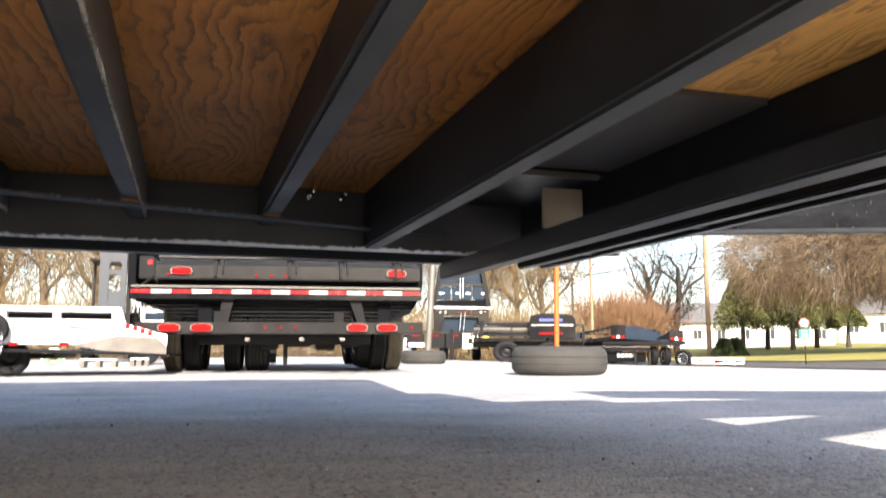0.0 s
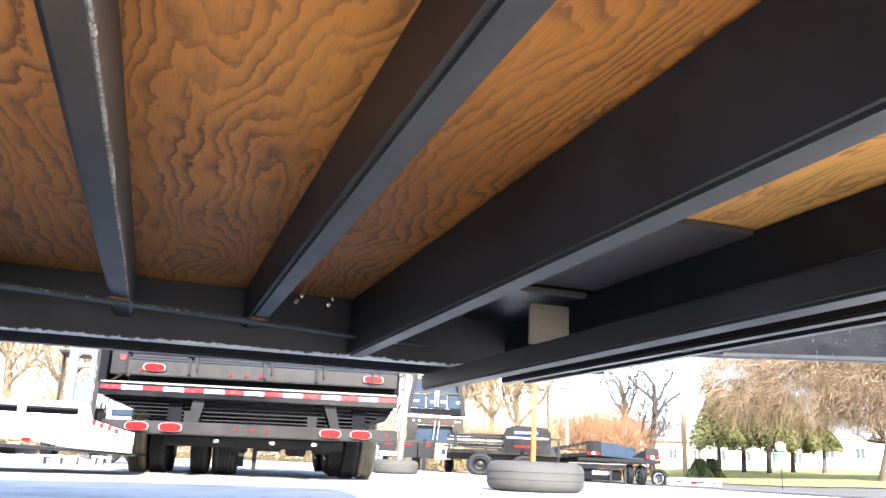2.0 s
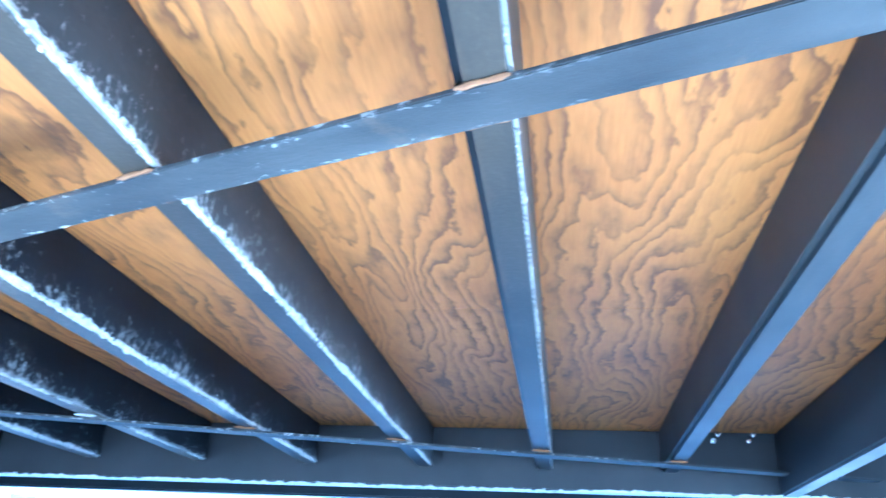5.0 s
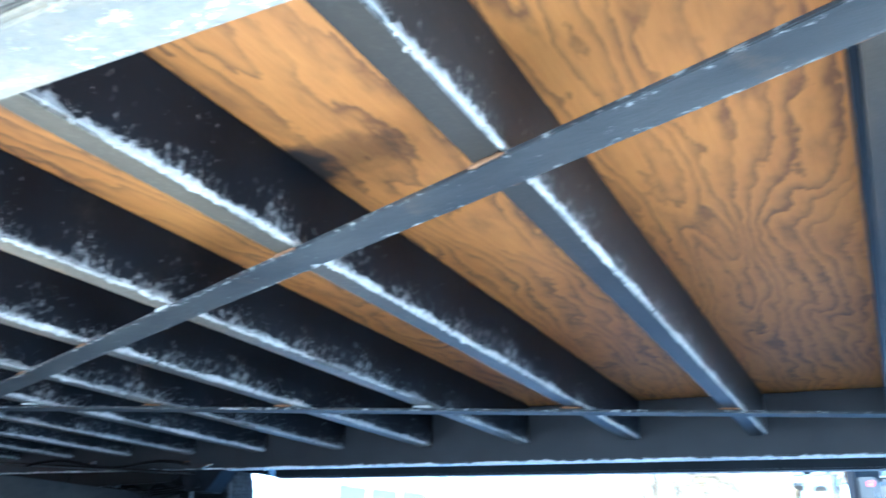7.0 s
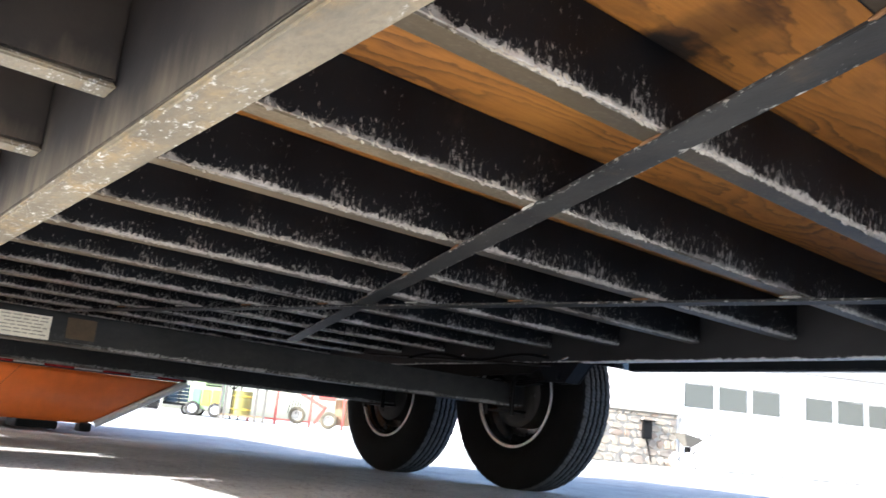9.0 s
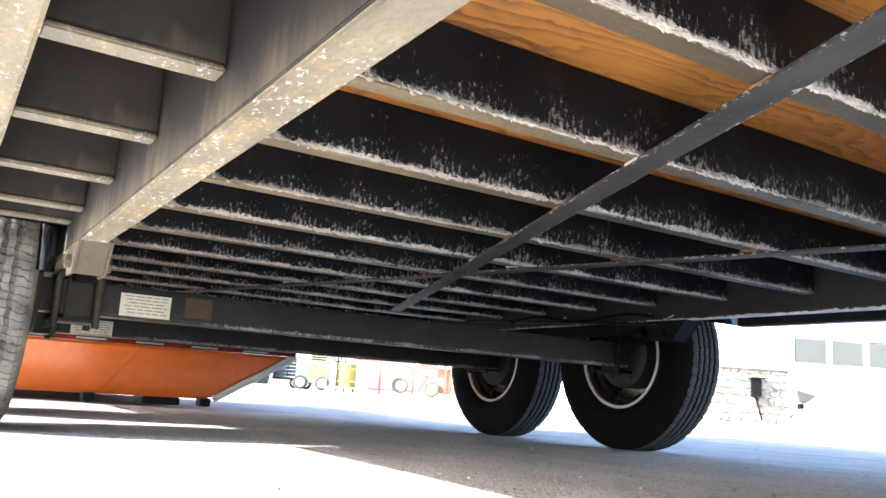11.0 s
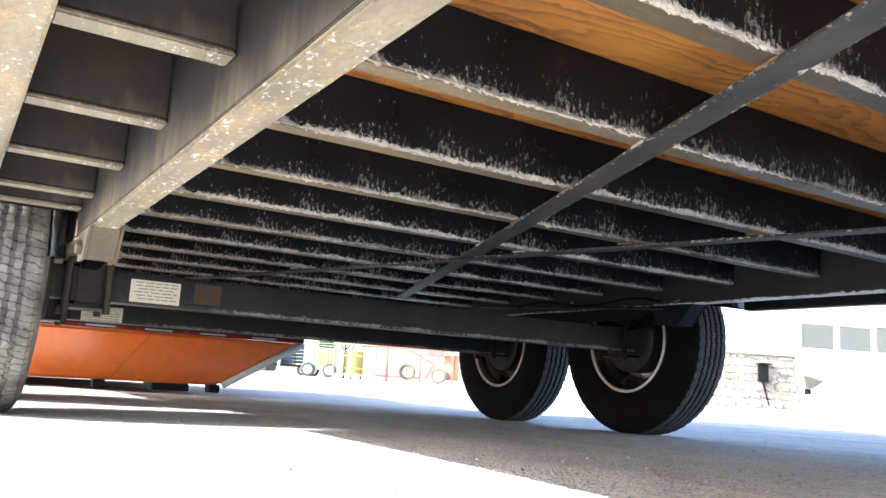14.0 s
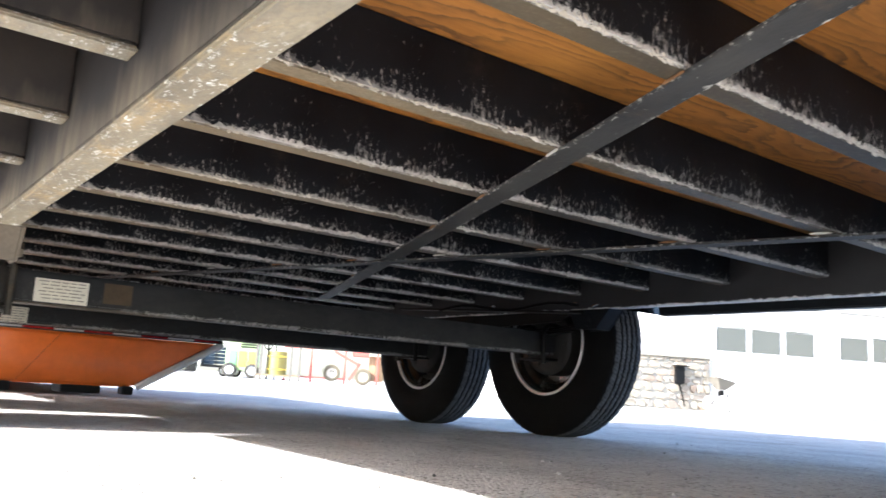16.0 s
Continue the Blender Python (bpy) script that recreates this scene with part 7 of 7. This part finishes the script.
def spreader_cart(at):
    """A push spreader: tilted hopper over a frame with two wheels and a loop handle."""
    t = thing("push_spreader", "grey push spreader with a tilted hopper and pale wheels", "spreader", at)
    bm = bmesh.new()
    lo = [bm.verts.new(p) for p in ((-0.12, -0.10, 0.62), (0.12, -0.10, 0.62), (0.12, 0.10, 0.62), (-0.12, 0.10, 0.62))]
    hi = [bm.verts.new(p) for p in ((-0.34, -0.26, 0.98), (0.36, -0.26, 0.84), (0.36, 0.26, 0.84), (-0.34, 0.26, 0.98))]
    bm.faces.new(lo[::-1])
    bm.faces.new(hi)
    for i in range(4):
        j = (i + 1) % 4
        bm.faces.new((lo[i], lo[j], hi[j], hi[i]))
    bmesh.ops.bevel(bm, geom=bm.edges[:], offset=0.015, segments=2, affect="EDGES")
    part("hopper", bm, ALU_RAW, t, "grey tapering hopper")
    part("gearbox", boxes((-0.07, 0.07, -0.07, 0.07, 0.46, 0.61), bevel=0.015), BLACK_DULL, t)
    for y in (-0.24, 0.24):
        w = put("wheel", finish(lathe(bmesh.new(), [(0.20, -0.03), (0.22, -0.02), (0.22, 0.02), (0.20, 0.03), (0.05, 0.02), (0.05, -0.02)], 28), "wheel", WHITE_PAINT, 40), t, "pale plastic wheel", pose(-0.20, y, 0.22))
    part("axle", tube(bmesh.new(), (-0.20, -0.22, 0.22), (-0.20, 0.22, 0.22), 0.012, n=8), BLACK_DULL, t)
    for y in (-0.17, 0.17):
        part("frame_bar", tube(bmesh.new(), (-0.20, y, 0.22), (0.22, y, 0.60), 0.014, n=8), BLACK_DULL, t)
        part("leg", tube(bmesh.new(), (0.10, y, 0.50), (0.16, y, 0.0), 0.013, n=8), BLACK_DULL, t)
        part("handle", tube(bmesh.new(), (0.20, y, 0.58), (0.72, y, 1.02), 0.013, n=8), BLACK_DULL, t)
    part("grip", tube(bmesh.new(), (0.72, -0.18, 1.02), (0.72, 0.18, 1.02), 0.016, n=8), BLACK_DULL, t)
    return t


spreader_cart(GARAGE @ pose(-0.42, -0.9, 0.0, 0, 0, 10) @ Matrix.Scale(0.84, 4))


# ---- the orange container behind the trailer ----
def orange_box(at):
    t = thing("roll_off_container", "glossy orange steel container with a sloping end and taped rim", "container", at)
    bm = bmesh.new()
    # sloping face towards +x, narrowing to the foot
    lo = [(0.0, -1.20, 0.05), (0.0, 1.03, 0.05), (-2.6, 1.03, 0.05), (-2.6, -1.20, 0.05)]
    hi = [(0.12, -1.65, 0.37), (0.12, 1.54, 0.37), (-2.7, 1.54, 0.37), (-2.7, -1.65, 0.37)]
    a, b = [bm.verts.new(p) for p in lo], [bm.verts.new(p) for p in hi]
    bm.faces.new(a[::-1])
    bm.faces.new(b)
    for i in range(4):
        j = (i + 1) % 4
        bm.faces.new((a[i], a[j], b[j], b[i]))
    bmesh.ops.bevel(bm, geom=bm.edges[:], offset=0.02, segments=2, affect="EDGES")
    part("shell", bm, ORANGE, t, "glossy orange sloping shell", smooth=40)
    part("rim_rail", boxes((0.09, 0.15, -1.67, 1.56, 0.371, 0.405), bevel=0.006), GREY_STEEL, t, "grey rim rail")
    part("upper_wall", boxes((-2.7, 0.10, -1.65, 1.54, 0.406, 0.95), bevel=0.01), ORANGE, t)
    for i in range(18):
        y = -1.62 + i * 0.175
        part("reflective_tape", boxes((0.151, 0.153, y, y + 0.172, 0.377, 0.388)), RED_TAPE if i % 2 else WHITE_TAPE, t, "red reflective tape" if i % 2 else "white reflective tape")
    for y in (-0.6, 0.27, 1.0):
        part("foot", boxes((-0.10, 0.02, y - 0.035, y + 0.035, 0.0, 0.055), bevel=0.006), BLACK_DULL, t, "black steel foot")
    part("skid", boxes((-0.3, -0.02, 0.60, 0.84, 0.0, 0.05), bevel=0.006), BLACK_DULL, t)
    part("side_edge", tube(bmesh.new(), (0.012, 1.050, 0.05), (0.125, 1.565, 0.37), 0.024, n=10), ALU, t, "bright scuffed corner edge")
    bm = bmesh.new()
    for i in range(28):
        u = i / 27
        p = Vector((0.02 + 0.1 * u + 0.012, 0.33 + 0.20 * u, 0.07 + 0.29 * u))
        box(bm, p.x - 0.002, p.x + 0.002, p.y - 0.003, p.y + 0.003, p.z - 0.002, p.z + 0.002)
    tagged(part("chain", bm, GREY_STEEL, t, "thin steel chain"), kind="stuff")
    return t


orange_box(pose(-5.6, 0.0, gz(-4.4, 0)))


# ---- machines far across the lot ----
AX = Matrix.Rotation(radians(58.8), 4, "Z")


def across(right, depth, lift=0.0):
    """A spot by its distance along the long diagonal of the lot and to the right of it, turned to face the trailer."""
    p = AX @ Vector((right, depth, 0))
    x, y = p.x - 0.03, p.y - 0.6
    return pose(x, y, gz(x, y) + lift, 0, 0, 58.8)


def bar(t, a, b, r, mat, name="bar", label=""):
    """A square tube between two points."""
    a, b = Vector(a), Vector(b)
    d = b - a
    m = Matrix.Translation((a + b) / 2) @ d.to_track_quat("X", "Z").to_matrix().to_4x4()
    return part(name, box(bmesh.new(), -d.length / 2, d.length / 2, -r, r, -r, r, r * 0.2), mat, t, label, m)


def hay_rake(at):
    """A braced frame of red tubes with an A-shaped head and a tan box on its right end."""
    t = thing("hay_rake", "red steel hay implement with an A-frame and braced tubes", "farm implement", at, "machines across the lot")
    for x in (-1.30, -0.55, 0.42, 1.35):
        bar(t, (x, 0, 0), (x, 0, 0.95 if x > -1 else 0.80), 0.035, RED_PAINT, "post")
    bar(t, (-1.35, 0, 0.98), (1.4, 0, 0.98), 0.035, RED_PAINT, "top_rail")
    bar(t, (-1.30, 0, 0.14), (0.42, 0, 0.14), 0.025, RED_PAINT, "base_rail")
    for e in (-1, 1):
        bar(t, (-0.02, 0, 1.48), (-0.02 + e * 0.45, 0, 1.02), 0.04, RED_PAINT, "head_brace")
    bar(t, (-0.25, 0, 1.50), (0.20, 0, 1.50), 0.035, RED_PAINT, "head_bar")
    bar(t, (0.10, 0, 0.92), (0.85, 0, 0.55), 0.045, RED_PAINT, "arm")
    bar(t, (0.85, 0, 0.62), (0.55, 0, 0.10), 0.045, RED_PAINT, "arm")
    bar(t, (0.60, 0, 0.90), (1.10, 0, 0.90), 0.11, RED_PAINT, "gear_housing")
    bar(t, (0.75, 0, 1.30), (1.30, 0, 1.30), 0.05, RED_PAINT, "upper_arm")
    bar(t, (0.80, 0, 1.30), (0.80, 0, 1.02), 0.04, RED_PAINT, "upper_post")
    part("crate", boxes((1.10, 1.55, 0.05, 0.5, 0.12, 0.85), bevel=0.02), POLE_WOOD, t, "tan wooden crate")
    part("cover", boxes((1.15, 1.45, -0.02, 0.2, 1.05, 1.35), bevel=0.02), YELLOW_PAINT, t, "yellow guard")
    # Pale tyre and rim colours stand in for the bright haze over these wheels.
    for x, z in ((0.05, 0.30), (0.95, 0.24)):
        wh = put("wheel", None, t, "small grey wheel", pose(x, -0.06, z))
        put("tyre", tyre_mesh(0.24, 0.13, 0.12, RUBBER_TAN, 32), wh)
        put("rim", rim_mesh(0.125, 0.10, -1, MORTAR), wh)
    for i in range(5):
        part("tine", tube(bmesh.new(), (-0.15 + i * 0.07, -0.05, 0.72), (-0.22 + i * 0.08, -0.08, 0.32), 0.010, n=6), GREY_STEEL, t)
    return t


def pallet_rack(at):
    """A pale timber rack with an olive tank behind its uprights."""
    t = thing("pallet_rack", "pale timber rack with an olive drum standing inside", "rack", at, "machines across the lot")
    for x in (-0.62, -0.50, 0.34, 0.58):
        part("upright", boxes((x, x + 0.07, 0, 0.08, 0.0, 1.15 if x < 0 else 0.95), bevel=0.006), ALU_RAW, t)
    part("lintel", boxes((-0.62, 0.65, -0.01, 0.09, 0.96, 1.04), bevel=0.006), POLE_WOOD, t)
    part("shelf", boxes((-0.55, 0.6, 0.0, 0.6, 0.10, 0.15), bevel=0.006), POLE_WOOD, t)
    part("tank", tube(bmesh.new(), (-0.03, 0.3, 0.152), (-0.03, 0.3, 0.80), 0.27, n=24), plain("olive_tank_paint", (0.22, 0.19, 0.05), 0.5), t, "olive drum", smooth=40)
    for z in (0.30, 0.66):
        ring = lathe(bmesh.new(), [(0.272, -0.02), (0.285, -0.01), (0.285, 0.01), (0.272, 0.02)], 28)
        part("hoop", ring, YELLOW_PAINT, t, "yellow hoop", pose(-0.03, 0.3, z, 90, 0, 0))
    return t


def baler(at):
    """A pale green machine: sloping hood, louvred panels and a coil of hoses above."""
    t = thing("baler", "pale green farm machine with panelled sides", "farm implement", at, "machines across the lot")
    bm = bmesh.new()
    prism(bm, [(-0.45, 0.20), (0.45, 0.20), (0.45, 1.15), (0.25, 1.30), (-0.12, 1.30), (-0.45, 0.85)], "y", 0.0, 1.1)
    part("body", bm, plain("pale_green_paint", (0.36, 0.50, 0.24), 0.45, var=0.12), t, "pale green sloping body")
    for i in range(3):
        part("panel", boxes((-0.36 + i * 0.27, -0.14 + i * 0.27, -0.02, -0.002, 0.30, 0.74), bevel=0.008), GREEN_PAINT if i == 0 else YELLOW_PAINT, t, "darker green panel" if i == 0 else "yellow-green panel")
    for i in range(4):
        part("louvre", boxes((-0.05, 0.40, -0.018, -0.002, 0.84 + i * 0.07, 0.88 + i * 0.07)), GREY_STEEL, t)
    for x in (-0.30, 0.32):
        wh = put("wheel", None, t, "", pose(x, -0.10, 0.20))
        put("tyre", tyre_mesh(0.20, 0.11, 0.12, RUBBER_OLD, 32), wh)
        put("rim", rim_mesh(0.105, 0.10, -1, RIM_GREY), wh)
    for k, (x, z) in enumerate(((0.60, 1.18), (0.86, 1.15), (0.72, 0.94))):
        bm = bmesh.new()
        lathe(bm, [(0.10, -0.02), (0.125, 0.0), (0.10, 0.02), (0.085, 0.0)], 24)
        part("hose_coil", bm, BLACK_DULL, t, "coiled black hose", pose(x, 0.0, z))
    part("hose_post", boxes((0.70, 0.75, 0.02, 0.07, 0.0, 1.35), bevel=0.005), GREY_STEEL, t)
    part("hose_post", boxes((0.92, 0.96, 0.02, 0.07, 0.0, 1.0), bevel=0.005), GREY_STEEL, t)
    return t


def box_trailer(at):
    """A slate stake-sided trailer tail with slatted gate, jack, mudguard and wheel."""
    t = thing("stake_trailer", "slate stake-sided trailer with a slatted tailgate", "trailer", at, "machines across the lot")
    for i in range(5):
        part("slat", boxes((-0.62, 0.62, 0.0, 0.03, 0.42 + i * 0.125, 0.525 + i * 0.125), bevel=0.005), BLUE_GREY, t)
    for x in (-0.64, -0.2, 0.24, 0.62):
        part("stake", boxes((x, x + 0.05, -0.03, -0.002, 0.30, 1.06), bevel=0.005), BLACK_DULL, t)
    part("header", boxes((-0.2, 0.62, -0.03, 0.04, 1.065, 1.16), bevel=0.008), BLACK_PAINT, t)
    part("letter_bar", boxes((0.02, 0.36, -0.036, -0.031, 1.09, 1.135)), WHITE_TAPE, t, "white illegible lettering bar")
    part("deck", boxes((-0.70, 0.70, 0.0, 2.4, 0.30, 0.38), bevel=0.008), BLACK_DULL, t)
    part("side_wall", boxes((-0.70, -0.66, 0.04, 2.4, 0.381, 1.04), bevel=0.005), BLUE_GREY, t)
    part("side_wall", boxes((0.66, 0.70, 0.04, 2.4, 0.381, 1.04), bevel=0.005), BLUE_GREY, t)
    part("tool_box", boxes((-1.18, -0.82, -0.2, 0.1, 0.14, 0.52), bevel=0.03), BLACK_PAINT, t, "glossy black tool box")
    part("drawbar", boxes((-1.6, -0.82, -0.08, -0.02, 0.10, 0.16), bevel=0.006), BLACK_DULL, t)
    part("drawbar", boxes((-1.5, -0.9, -0.12, -0.06, 0.05, 0.09), bevel=0.006), ALU_RAW, t)
    for x in (-0.74, 0.30):
        part("jack", tube(bmesh.new(), (x, -0.12, 0.0), (x, -0.12, 0.72), 0.04, n=12), CHROME, t, "bright zinc jack", smooth=50)
        part("jack_foot", boxes((x - 0.09, x + 0.09, -0.21, -0.03, 0.0, 0.03), bevel=0.006), CHROME, t)
        part("jack_crank", tube(bmesh.new(), (x, -0.12, 0.70), (x + 0.15, -0.12, 0.76), 0.015, n=8), CHROME, t)
    for x in (0.08, 0.50):
        wh = put("wheel", None, t, "", pose(x, 0.3, 0.19))
        put("tyre", tyre_mesh(0.19, 0.11, 0.13, RUBBER, 32), wh)
        put("rim", rim_mesh(0.105, 0.11, -1, RIM_GREY), wh)
    return t


hay_rake(across(-0.92, 24.0))
pallet_rack(across(-2.38, 23.5))
baler(across(-3.42, 23.8))
box_trailer(across(-4.02, 24.0) @ Matrix.Scale(0.80, 4))


def skid_steer(at):
    t = thing("green_machine", "green and yellow machine beside the garage", "farm implement", at, "machines across the lot")
    part("hood", boxes((-0.5, 0.3, 0.0, 0.8, 0.55, 1.0), bevel=0.06), GREEN_PAINT, t, "green hood")
    part("seat", boxes((0.1, 0.45, 0.1, 0.6, 1.001, 1.35), bevel=0.05), YELLOW_PAINT, t, "yellow seat")
    part("post", boxes((-0.40, -0.34, 0.1, 0.16, 1.001, 1.6), bevel=0.008), GREY_STEEL, t)
    for x in (-0.38, 0.28):
        wh = put("wheel", None, t, "yellow wheel", pose(x, -0.08, 0.33))
        put("tyre", tyre_mesh(0.33, 0.18, 0.2, RUBBER, 40), wh)
        put("rim", rim_mesh(0.172, 0.16, -1, YELLOW_PAINT), wh)
    return t


skid_steer(across(9.9, 22) @ pose(3.4, 0.5, 0, 0, 0, -19))


# the plan drawn to its true size
for ob in [o for o in bpy.data.objects if o.parent is None and o.type in ("MESH", "EMPTY", "CURVE")]:
    ob.matrix_basis = Matrix.Scale(SIZE, 4) @ ob.matrix_basis
